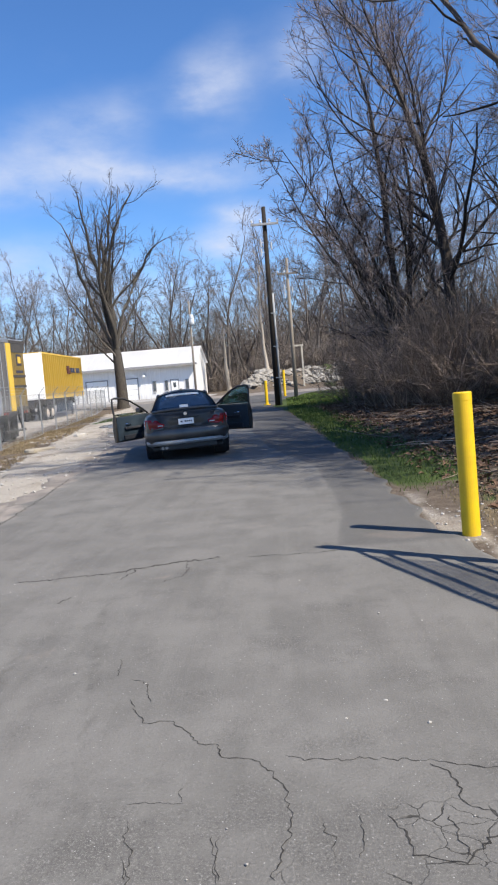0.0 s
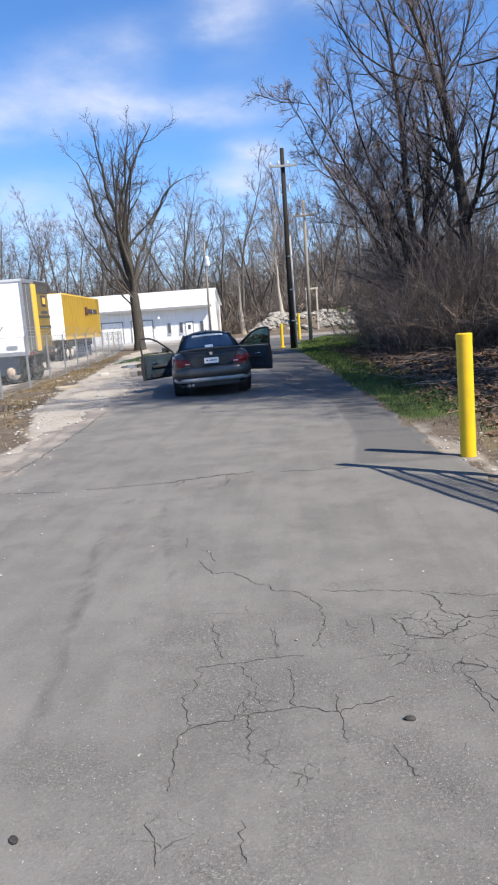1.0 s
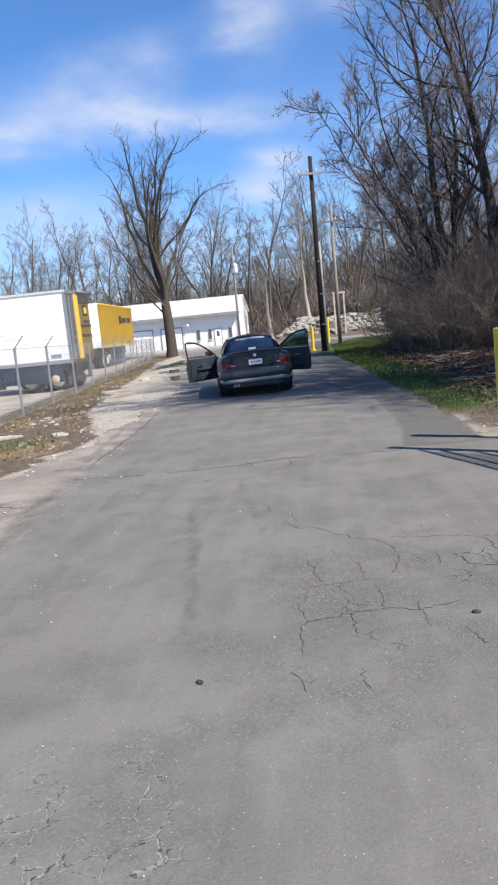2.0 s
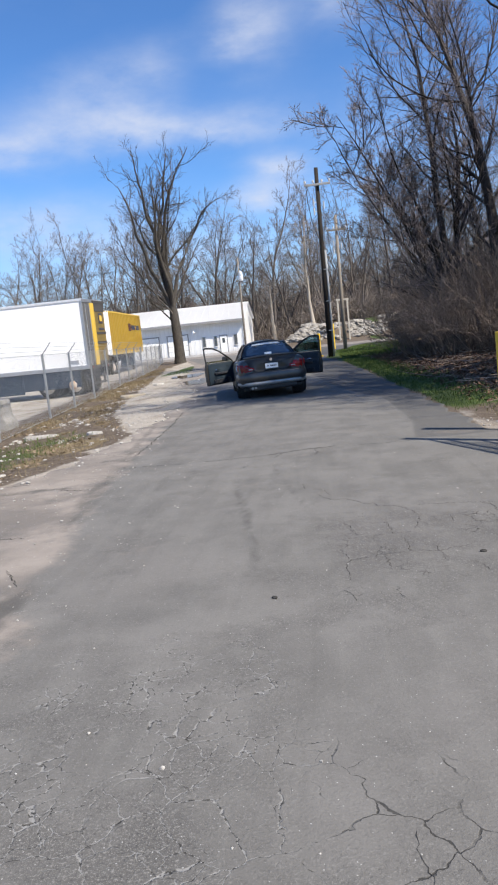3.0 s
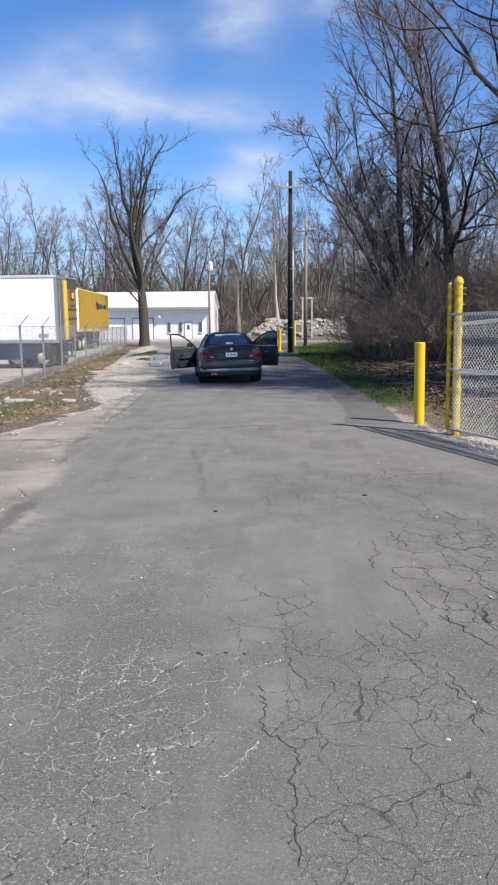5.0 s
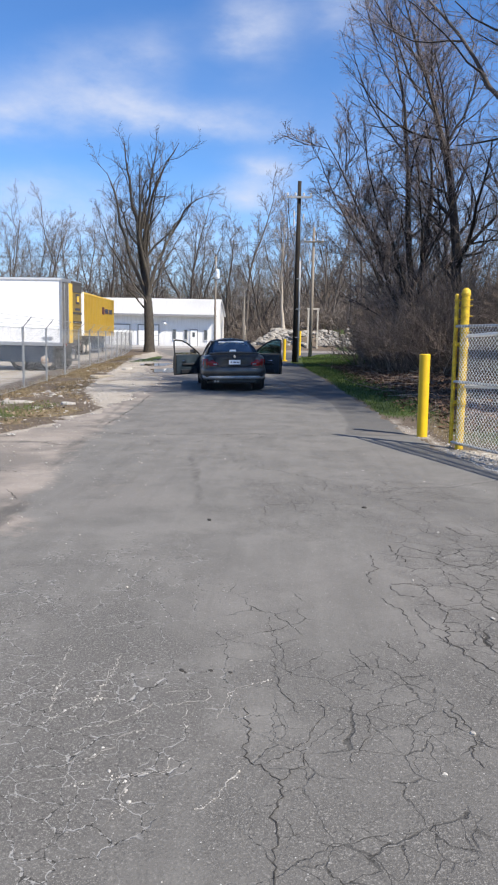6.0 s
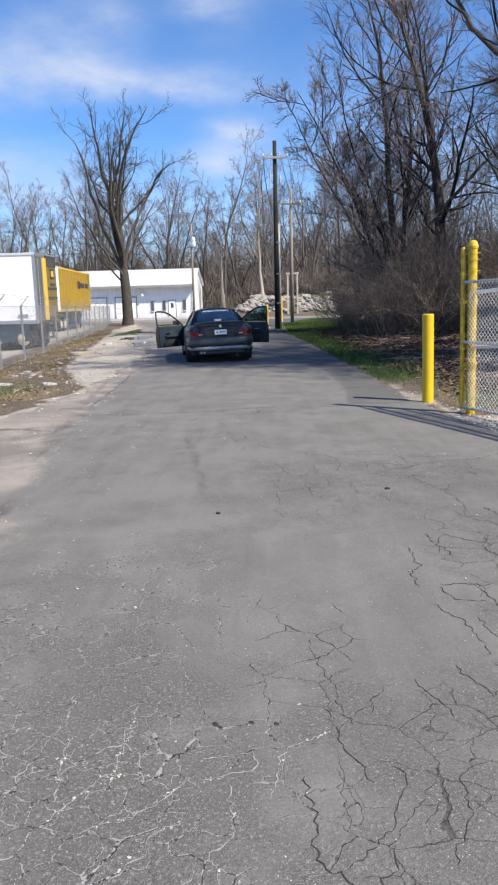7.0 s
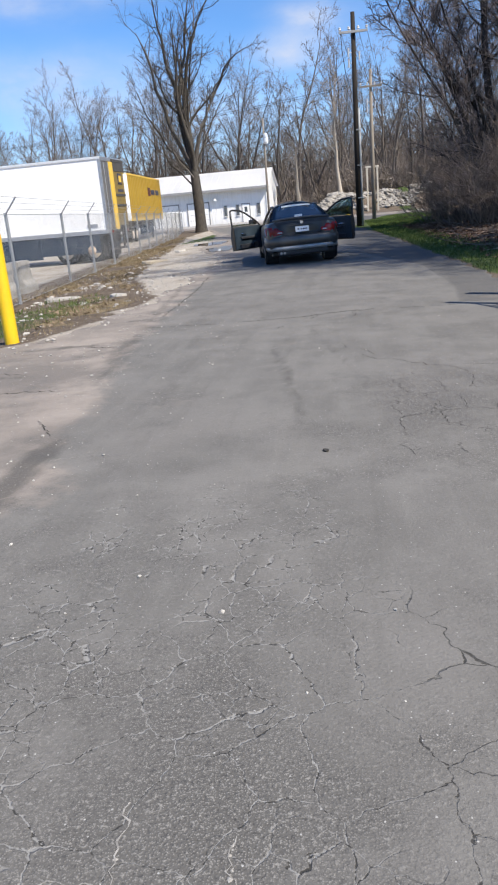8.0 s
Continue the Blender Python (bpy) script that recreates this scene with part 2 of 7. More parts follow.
def ground_material():
    k = Nodes("earth", (0.168, 0.134, 0.101), 0.95)
    v = k.coords()
    n1, n2, n3 = k.noise(0.8, 6, 0.62, v), k.noise(7.0, 5, 0.65, v), k.noise(38.0, 4, 0.7, v)
    base = k.mix(k.step(n2, 0.33, 0.66), (0.078, 0.060, 0.045), (0.140, 0.113, 0.088))
    base = k.mix(k.step(n3, 0.55, 0.72, 0.0, 0.55), base, (0.227, 0.181, 0.143))
    base = k.mix(k.step(n3, 0.42, 0.28, 0.0, 0.6), base, (0.0504, 0.0378, 0.0286))
    gv = k.voronoi(45.0, "F1", v)
    gravel = k.mix(k.step(gv, 0.1, 0.7), (0.42, 0.391, 0.344), (0.302, 0.273, 0.235))
    gravel = k.mix(k.step(n1, 0.46, 0.66, 0.0, 0.75), gravel, (0.185, 0.151, 0.118))
    gravel = k.mix(k.step(n3, 0.58, 0.7, 0.0, 0.6), gravel, (0.487, 0.466, 0.428))
    f = k.math("ADD", k.attr("gravel"), k.math("MULTIPLY", k.math("SUBTRACT", n1, 0.5), 1.3))
    base = k.mix(k.step(f, 0.35, 0.7), base, gravel)
    straw = k.mix(k.step(n2, 0.35, 0.65), (0.245, 0.195, 0.112), (0.135, 0.102, 0.062))
    f = k.math("ADD", k.attr("straw"), k.math("MULTIPLY", k.math("SUBTRACT", n2, 0.5), 1.2))
    base = k.mix(k.step(f, 0.4, 0.7), base, straw)
    turf = k.mix(k.step(n3, 0.3, 0.7), (0.0319, 0.0554, 0.0143), (0.0714, 0.0941, 0.0286))
    f = k.math("ADD", k.attr("grass"), k.math("MULTIPLY", k.math("SUBTRACT", n1, 0.5), 1.1))
    f = k.math("ADD", f, k.math("MULTIPLY", k.math("SUBTRACT", n2, 0.5), 0.7))
    base = k.mix(k.step(f, 0.42, 0.66), base, turf)
    slab = k.mix(k.step(n1, 0.35, 0.65), (0.286, 0.277, 0.26), (0.37, 0.361, 0.344))
    base = k.mix(k.step(k.attr("paved"), 0.4, 0.6), base, slab)
    k.colour(base)
    k.bump(k.math("ADD", k.math("MULTIPLY", n2, 0.7), k.math("MULTIPLY", n3, 0.5)), 0.8, 0.05)
    return k.mat


def siding(name, c1, c2, pitch, metal=0.0, rough=0.5, axis=0):
    """Painted sheet with dirt streaks running down."""
    k = Nodes(name, c1, rough, metal)
    v = k.coords()
    streak = k.noise(3.0, 5, 0.6, k.stretch(v, (2.5, 2.5, 0.18)))
    spot = k.noise(9.0, 4, 0.6, v)
    c = k.mix(k.step(streak, 0.42, 0.72, 0.0, 0.75), c1, c2)
    c = k.mix(k.step(spot, 0.6, 0.75, 0.0, 0.25), c, tuple(x * 0.6 for x in c2))
    k.colour(c)
    k.rough(k.step(spot, 0.3, 0.7, rough - 0.08, rough + 0.12))
    k.bump(spot, 0.08, 0.01)
    return k.mat


M = {}
M["asphalt"] = road_material()
M["earth"] = ground_material()
M["crack"] = worn("crack_fill", (0.022, 0.021, 0.02), (0.065, 0.062, 0.058), 0.95, scale=24, bump=0.0)
M["paleline"] = worn("dust_line", (0.353, 0.34, 0.319), (0.143, 0.137, 0.129), 0.95, scale=30, fine=110, bump=0.0)
M["yellow"] = worn("yellow_paint", (0.697, 0.47, 0.0118), (0.605, 0.386, 0.0101), 0.42, scale=5, fine=90, bump=0.08)
M["yellow_old"] = worn("chipped_yellow_paint", (0.672, 0.462, 0.0168), (0.353, 0.227, 0.0168), 0.55, scale=16, fine=70, bump=0.35)
M["galv"] = worn("galvanised_steel", (0.42, 0.43, 0.44), (0.30, 0.31, 0.32), 0.45, 0.75, scale=12, bump=0.1)
M["wire"] = worn("fence_wire", (0.46, 0.48, 0.50), (0.33, 0.34, 0.35), 0.5, 0.4, scale=30, bump=0.0)
M["whiterail"] = worn("bright_rail", (0.78, 0.79, 0.80), (0.62, 0.62, 0.62), 0.35, 0.3, scale=10, bump=0.08)
M["pole_dark"] = worn("creosoted_wood", (0.0151, 0.0126, 0.0109), (0.0353, 0.0294, 0.0252), 0.8, scale=9, stretch=(6, 6, 0.4), bump=0.5)
M["pole_grey"] = worn("weathered_pole_wood", (0.185, 0.155, 0.126), (0.277, 0.244, 0.206), 0.85, scale=9, stretch=(6, 6, 0.4), bump=0.5)
M["conduit"] = worn("grey_conduit", (0.336, 0.344, 0.353), (0.252, 0.26, 0.269), 0.5, scale=6)
M["ceramic"] = worn("insulator", (0.55, 0.55, 0.56), (0.4, 0.4, 0.42), 0.25)
M["black"] = worn("black_rubber", (0.018, 0.018, 0.019), (0.035, 0.034, 0.033), 0.8, scale=20, bump=0.2)
M["cable"] = worn("cable_sheath", (0.02, 0.02, 0.022), (0.03, 0.03, 0.03), 0.6, bump=0.0)
# bark of the distant wood, greyed in colour to stand for haze
M["bark_far"] = bark("hazed_far_bark", (0.0882, 0.0739, 0.0638), (0.168, 0.147, 0.13), (0.227, 0.21, 0.185))
M["bark_big"] = bark("grey_bark", (0.0521, 0.0454, 0.0395), (0.122, 0.108, 0.0941), (0.134, 0.118, 0.0882))
M["bark_wood"] = bark("dark_bark", (0.038, 0.033, 0.030), (0.098, 0.085, 0.077), (0.13, 0.115, 0.104))
M["twig_wood"] = bark("twig_bark", (0.160, 0.136, 0.136), (0.275, 0.235, 0.236), vary=0.7)
# distant twigs, their colour lightened and greyed for haze
M["twig_far"] = bark("hazed_far_twigs", (0.176, 0.151, 0.141), (0.26, 0.231, 0.217))
M["shrub"] = bark("shrub_stems", (0.165, 0.125, 0.100), (0.295, 0.234, 0.192), (0.31, 0.26, 0.215), vary=0.75)
M["shrub_far"] = bark("far_shrub_stems", (0.176, 0.147, 0.126), (0.26, 0.223, 0.195))


# ---------------------------------------------------------------- mesh helpers
def mesh_of(name, verts, faces, material=None, smooth=False):
    me = bpy.data.meshes.new(name)
    me.from_pydata([tuple(map(float, v)) for v in verts], [], [tuple(int(i) for i in f) for f in faces])
    if smooth:
        me.polygons.foreach_set("use_smooth", [True] * len(me.polygons))
    if material:
        me.materials.append(material)
    me.update()
    return me


def part(name, bm, material, parent=None, label="", smooth=False):
    """Links a bmesh (or a ready mesh) as one object, under a thing or a part if one is given."""
    if isinstance(bm, bmesh.types.BMesh):
        me = bpy.data.meshes.new(name)
        bmesh.ops.recalc_face_normals(bm, faces=bm.faces)
        bm.to_mesh(me)
        bm.free()
        if smooth:
            me.polygons.foreach_set("use_smooth", [True] * len(me.polygons))
        me.materials.append(material)
    else:
        me = bm
    ob = new(name, me)
    if parent:
        ob.parent = parent
    if label:
        tagged(ob, label)
    return ob


def thing(name, m, label, category, group="", kind=""):
    e = new(name)
    e.empty_display_size = 0.2
    e.matrix_world = m
    return tagged(e, label, category, group, kind)


def box(bm, x0, y0, z0, x1, y1, z1, bevel=0.0, m=None):
    vs = [bm.verts.new((x, y, z)) for z in (z0, z1) for y in (y0, y1) for x in (x0, x1)]
    fs = [bm.faces.new([vs[i] for i in f]) for f in ((0, 2, 3, 1), (4, 5, 7, 6), (0, 1, 5, 4), (2, 6, 7, 3), (0, 4, 6, 2), (1, 3, 7, 5))]
    if bevel:
        es = list({e for f in fs for e in f.edges})
        r = bmesh.ops.bevel(bm, geom=es, offset=bevel, segments=2, profile=0.5, affect="EDGES")
        vs = list({v for v in vs if v.is_valid} | {v for v in r["verts"]})
    if m is not None:
        bmesh.ops.transform(bm, matrix=m, verts=vs)
    return vs


def boxm(*a, bevel=0.0, m=None):
    bm = bmesh.new()
    box(bm, *a, bevel=bevel, m=m)
    return bm


def tube(bm, pts, radii, sides=8, caps=True):
    """A tube along points, with one radius or one each."""
    pts = [Vector(p) for p in pts]
    if isinstance(radii, (int, float)):
        radii = [radii] * len(pts)
    rings = []
    up = Vector((0, 0, 1))
    for i, p in enumerate(pts):
        d = (pts[min(i + 1, len(pts) - 1)] - pts[max(i - 1, 0)]).normalized()
        ref = up if abs(d.dot(up)) < 0.95 else Vector((1, 0, 0))
        u = d.cross(ref).normalized()
        w = u.cross(d).normalized()
        rings.append([bm.verts.new(p + (u * math.cos(a) + w * math.sin(a)) * radii[i]) for a in (2 * math.pi * j / sides for j in range(sides))])
    for a, b in zip(rings, rings[1:]):
        for j in range(sides):
            bm.faces.new((a[j], a[(j + 1) % sides], b[(j + 1) % sides], b[j]))
    if caps:
        bm.faces.new(rings[0][::-1])
        bm.faces.new(rings[-1])
    return bm


def tubem(pts, radii, sides=8):
    return tube(bmesh.new(), pts, radii, sides)


def smoothstep(a, b, v):
    t = np.clip((np.asarray(v, float) - a) / (b - a), 0, 1)
    return t * t * (3 - 2 * t)


def value_noise(x, y, seed=0):
    """Smooth noise in -1..1 over arrays."""
    def h(i, j):
        s = np.sin(i * 127.1 + j * 311.7 + seed * 74.7) * 43758.5453
        return (s - np.floor(s)) * 2 - 1
    xi, yi = np.floor(x), np.floor(y)
    xf, yf = x - xi, y - yi
    u, w = xf * xf * (3 - 2 * xf), yf * yf * (3 - 2 * yf)
    return (h(xi, yi) * (1 - u) + h(xi + 1, yi) * u) * (1 - w) + (h(xi, yi + 1) * (1 - u) + h(xi + 1, yi + 1) * u) * w


# ---------------------------------------------------------------- the plan
def road_right(y):
    return np.interp(y, [-60, -8, 0, 3.3, 5.2, 7.3, 9, 12.2, 15.5, 23, 32, 40, 50, 58, 64], [5.5, 4.5, 3.2, 1.75, 1.42, 1.22, 1.18, 1.06, 0.9, 0.55, 0.0, -0.75, -0.4, 1.6, 5.0])


def road_left(y):
    return np.interp(y, [-60, -10, -3, 2, 4.8, 5.9, 8, 11.5, 17.3, 21, 25, 33, 40, 48, 56, 64], [-11, -9, -7.2, -5.9, -5.1, -4.75, -4.45, -4.5, -4.8, -5.4, -6.8, -8.0, -8.8, -10.2, -11.8, -14])


def pale_line(y):
    return np.interp(y, [-60, -6, 0.4, 1.9, 3.9, 5.8, 8.8, 14.8, 25, 40, 64], [-4.2, -3.6, -2.8, -3.1, -3.43, -3.62, -3.85, -4.24, -4.9, -7.3, -13.5])


def fence_x(y):
    y = np.asarray(y, float)
    return np.where(y > 7.8, -7.9 - 0.147 * (y - 11.4), np.minimum(-7.37, road_left(y) - 2.2))


def ground_z(x, y):
    x, y = np.asarray(x, float), np.asarray(y, float)
    fx = fence_x(y)
    left = smoothstep(road_left(y) - 0.2, fx + 0.5, x)
    z = -0.17 * (1 - np.clip((x - fx) / np.maximum(road_left(y) - 0.2 - fx, 0.3), 0, 1)) * (x < road_left(y))
    yard = -0.24 + 0.21 * smoothstep(31, 45, y)
    z = np.where(x < fx, -0.17 + (yard + 0.17) * smoothstep(fx - 0.3, fx - 2.3, x), z)
    bumpy = (x < road_left(y) - 0.15) & (x > fx - 0.5)
    z = z + bumpy * 0.05 * value_noise(x * 1.3, y * 1.3, 3) * smoothstep(road_left(y) - 0.15, road_left(y) - 1.2, x)
    wood = smoothstep(1.6, 6.5, x - 0.0) * smoothstep(7, 15, y) * (1 - smoothstep(48, 60, y))
    z = z + 0.38 * wood + 0.05 * wood * value_noise(x * 0.9, y * 0.9, 5)
    far = smoothstep(52, 62, y)
    z = z * (1 - far) + 0.12 * far
    bank = smoothstep(90, 95, y) * smoothstep(-7, -3, x)
    z = z + bank * (2.2 + 0.5 * value_noise(x * 0.25, y * 0.25, 8) + 0.3 * value_noise(x * 0.9, y * 0.9, 9))
    z = z + 8.5 * smoothstep(122, 185, y)
    return z


def axis_steps(stops):
    out = []
    for a, b, d in stops:
        out += list(np.arange(a, b - 1e-6, d))
    return np.array(out + [stops[-1][1]])


def sheet(name, xs_of, ys, zfun, material, attrs):
    """A height-field sheet. xs_of(y) gives the row of x for a y; attrs are functions of x, y."""
    rows = [xs_of(y) for y in ys]
    n = len(rows[0])
    X = np.array(rows)
    Y = np.repeat(ys[:, None], n, 1)
    Z = zfun(X, Y)
    V = np.stack([X, Y, Z], -1).reshape(-1, 3)
    i = np.arange((len(ys) - 1) * n).reshape(len(ys) - 1, n)[:, :-1].ravel()
    F = np.stack([i, i + 1, i + n + 1, i + n], -1)
    me = bpy.data.meshes.new(name)
    me.from_pydata(V.tolist(), [], F.tolist())
    me.polygons.foreach_set("use_smooth", [True] * len(me.polygons))
    me.materials.append(material)
    for k, f in attrs.items():
        a = me.attributes.new(k, "FLOAT", "POINT")
        a.data.foreach_set("value", np.asarray(f(X, Y), np.float32).ravel())
    me.update()
    return me


# ground: one sheet out to the horizon
GX = axis_steps([(-900, -200, 100), (-200, -60, 20), (-60, -20, 4), (-20, -11, 0.6), (-11, -4, 0.22), (-4, 1, 0.5), (1, 9, 0.25), (9, 24, 1.0), (24, 60, 4), (60, 200, 20), (200, 900, 100)])
GY = axis_steps([(-300, -60, 40), (-60, -10, 5), (-10, 2, 0.6), (2, 34, 0.25), (34, 62, 0.8), (62, 110, 1.5), (110, 200, 10), (200, 1500, 130)])


def weed_edge(y):
    """Where the weeds along the fence give way to the stony shoulder."""
    return np.interp(y, [4, 5, 6, 7.3, 8.2, 9.3, 10.5, 14.8, 21.5, 27, 50], [-5.6, -5.0, -4.7, -4.5, -4.4, -4.4, -4.8, -6.3, -7.6, -8.4, -12.4])


def grass_mask(x, y):
    r = road_right(y)
    strip = smoothstep(-0.1, 0.12, x - r) * (1 - smoothstep(0.9, 1.9, x - r)) * smoothstep(8.0, 10.5, y)
    lawn = smoothstep(33, 40, y) * (1 - smoothstep(58, 61, y)) * smoothstep(0.1, 0.6, x - r) * (1 - smoothstep(12, 16, x))
    verge = 0.55 * smoothstep(5.0, 6.0, y) * (1 - smoothstep(9.5, 11.5, y)) * smoothstep(-7.6, -7.0, x) * (1 - smoothstep(-5.9, -5.3, x))
    tuft = 0.8 * smoothstep(34, 38, y) * (1 - smoothstep(46, 50, y)) * smoothstep(-10.6, -10.0, x) * (1 - smoothstep(-8.2, -7.6, x))
    gate = 0.6 * smoothstep(5.0, 6.0, y) * (1 - smoothstep(8.0, 9.5, y)) * smoothstep(1.7, 2.0, x) * (1 - smoothstep(3.5, 5.0, x))
    return np.maximum.reduce([strip, lawn, verge, tuft, gate])


def straw_mask(x, y):
    fx = fence_x(y)
    e = weed_edge(y)
    a = smoothstep(fx - 0.6, fx - 0.2, x) * (1 - smoothstep(e - 0.7, e + 0.1, x)) * smoothstep(4, 6, y) * (1 - smoothstep(50, 58, y))
    a = a * np.clip(0.38 + 0.95 * value_noise(x * 0.9, y * 0.55, 21) + 0.7 * value_noise(x * 2.7, y * 2.2, 22), 0, 1)
    b = 0.7 * smoothstep(97, 99, y) * (1 - smoothstep(104, 112, y)) * (x > -9)
    c = 0.6 * smoothstep(4.5, 6.0, y) * (1 - smoothstep(8, 10, y)) * smoothstep(1.5, 1.8, x) * (1 - smoothstep(3.5, 5, x))
    return np.maximum.reduce([a, b, c])


def gravel_mask(x, y):
    fx, rl, rr = fence_x(y), road_left(y), road_right(y)
    e = weed_edge(y)
    a = smoothstep(e - 0.35, e + 0.15, x) * (x < rl + 1)
    a = np.maximum(a, 0.75 * (x < rl + 1) * (x > fx + 0.3) * smoothstep(0.45, 0.75, value_noise(x * 1.5, y * 0.9, 41)))
    b = 0.6 * smoothstep(rr - 0.2, rr, x) * (1 - smoothstep(rr + 0.15, rr + 0.5, x)) * smoothstep(3.0, 5.5, y) * (1 - smoothstep(8.5, 10, y))
    c = (x > 1.0) * (1 - smoothstep(0.3, 0.6, x - 1.63 - 0.4 * (5.2 - y))) * (1 - smoothstep(4.6, 5.4, y)) * (y > -12)
    d = 0.85 * (x < fx - 1.0) * (x > -70) * (y < 62)
    e = 0.55 * smoothstep(91, 94, y) * (1 - smoothstep(96, 100, y)) * smoothstep(-6, -3, x)
    return np.maximum.reduce([a, b, c, d, e])


def paved_mask(x, y):
    return smoothstep(74, 75, y) * (1 - smoothstep(88.5, 90, y)) * (1 - smoothstep(-9, -7, x)) * (x > -60)


ground = new("ground", sheet("ground", lambda y: GX, GY, lambda X, Y: ground_z(X, Y) - 0.03 * ((X > road_left(Y) + 0.3) & (X < road_right(Y) - 0.3) & (Y < 63.0) & (Y > -59)), M["earth"],
    {"grass": grass_mask, "straw": straw_mask, "gravel": gravel_mask, "paved": paved_mask}))
tagged(ground, "brown leaf-littered earth with grass strips and gravel", "ground", kind="structure")


# the lane
RY = axis_steps([(-60, -10, 2.5), (-10, 12, 0.12), (12, 40, 0.4), (40, 64, 1.0)])
RT = np.linspace(0, 1, 110)


def road_row(y):
    a, b = float(road_left(y)), float(road_right(y))
    jag = 0.10 * math.sin(y * 2.3) + 0.07 * math.sin(y * 5.9 + 1) + 0.05 * math.sin(y * 11.3)
    jag2 = 0.05 * math.sin(y * 3.1 + 2) + 0.035 * math.sin(y * 8.3)
    return a + jag + (b + jag2 - a - jag) * RT


def road_z(X, Y):
    z = 0.006 + 0.006 * value_noise(X * 0.8, Y * 0.6, 11) + 0.003 * value_noise(X * 3, Y * 3, 12)
    t = (X - X.min(1, keepdims=True)) / (X.max(1, keepdims=True) - X.min(1, keepdims=True))
    return z - 0.05 * ((t < 0.001) | (t > 0.999)) + 0.12 * smoothstep(52, 62, Y)


def pale_mask(x, y):
    return np.maximum(smoothstep(0.35, -0.35, x - pale_line(y)), 0.62 * np.exp(-(((x + 1.25) / 0.12) ** 2 + ((y - 5.6) / 0.16) ** 2)) + 0.9 * np.exp(-(((x - 0.8) / 0.34) ** 2 + ((y - 6.6 + 0.35 * (x - 0.8)) / 0.16) ** 2)))


def patch_shade_mask(x, y):
    r = road_right(y)
    inner = np.interp(y, [5.9, 6.3, 8, 12, 16, 25, 40, 64], [0.9, 0.16, 0.34, 0.25, -0.6, -1.6, -3.5, -8])
    a = smoothstep(-0.08, 0.08, x - inner) * smoothstep(6.0, 6.3, y)
    # darker again past y = 9, where the colour stands for tree shade
    return a * (0.62 + 0.12 * smoothstep(9, 14, y))


def patch_of(x, y, x0, x1, y0, y1, soft=0.35):
    return smoothstep(x0 - soft, x0 + soft, x) * smoothstep(x1 + soft, x1 - soft, x) * smoothstep(y0 - soft, y0 + soft, y) * smoothstep(y1 + soft, y1 - soft, y)


def alli_mask(x, y):
    """Where the surface has broken into large plates."""
    return np.maximum.reduce([0.95 * patch_of(x, y, 0.1, 2.4, -3.2, 0.7), 0.42 * patch_of(x, y, -0.1, 2.4, 0.9, 2.4, 0.2), 0.40 * patch_of(x, y, -0.9, 0.3, 0.6, 2.2), 0.64 * patch_of(x, y, -1.0, 0.1, -3.9, -1.7), 0.50 * patch_of(x, y, -2.6, -1.0, -3.9, 0.2), 0.70 * patch_of(x, y, -2.7, -0.4, -2.6, -0.9, 0.4), 0.4 * patch_of(x, y, -1.0, 2.6, -9.0, -3.6)])


def fine_mask(x, y):
    """Where the plates have crazed into small pieces."""
    return np.maximum.reduce([0.62 * patch_of(x, y, 0.35, 2.2, -2.8, 0.2), 0.60 * patch_of(x, y, -0.1, 1.1, 1.5, 2.4, 0.2), 0.42 * patch_of(x, y, -1.0, 0.1, 0.3, 2.3, 0.3), 0.74 * patch_of(x, y, -2.6, -0.9, -4.2, -1.9), 0.58 * patch_of(x, y, -2.6, -1.0, -1.9, 0.2), 0.50 * patch_of(x, y, -1.0, 0.4, -4.2, -1.8)])


def bare_mask(x, y):
    """Where the smooth skin has worn off the stones."""
    return 0.27 + 0.28 * smoothstep(-1.0, -2.4, y) + 0.22 * patch_of(x, y, -1.2, 2.0, 0.4, 2.4, 0.5) + 0.16 * patch_of(x, y, 0.1, 2.4, -2.4, 0.4, 0.3) + 0.14 * smoothstep(-0.8, -1.6, x) * smoothstep(0.6, -0.8, y)


def dusty_mask(x, y):
    return np.maximum(0.95 * smoothstep(-1.6, -2.3, y) * (0.15 + 0.85 * smoothstep(-0.5, -1.1, x)), 0.8 * smoothstep(1.6, 0.4, y) * smoothstep(-0.7, -1.3, x))


def streak_mask(x, y):
    def run(x0, y0, x1, y1, w):
        L = math.hypot(x1 - x0, y1 - y0)
        ux, uy = (x1 - x0) / L, (y1 - y0) / L
        a, d = (x - x0) * ux + (y - y0) * uy, -(x - x0) * uy + (y - y0) * ux
        return np.exp(-(d / w) ** 2) * smoothstep(-0.4, 0.3, a) * (1 - smoothstep(L - 0.3, L + 0.4, a))
    return np.maximum.reduce([0.55 * run(-1.4, 0.9, -1.95, 4.2, 0.07), 0.40 * run(-1.0, 2.0, -1.6, 5.0, 0.07), 0.34 * run(-2.35, 0.2, -2.9, 5.2, 0.10), 0.95 * run(-2.95, -0.3, -3.0, 1.0, 0.12), 0.7 * run(-5.6, 3.0, -4.2, 3.1, 0.14),
                              0.7 * run(-4.9, 4.5, -3.9, 4.7, 0.10), 0.6 * run(-4.6, 6.3, -3.7, 6.5, 0.10), 0.5 * run(-3.75, 6.0, -4.5, 12.0, 0.10), 0.55 * run(-3.3, 2.6, -3.7, 5.4, 0.16)])


road = new("road", sheet("road", road_row, RY, road_z, M["asphalt"],
    {"pale": pale_mask, "patch_shade": patch_shade_mask, "alli": alli_mask, "fine": fine_mask, "bare": bare_mask, "dusty": dusty_mask, "streak": streak_mask}))
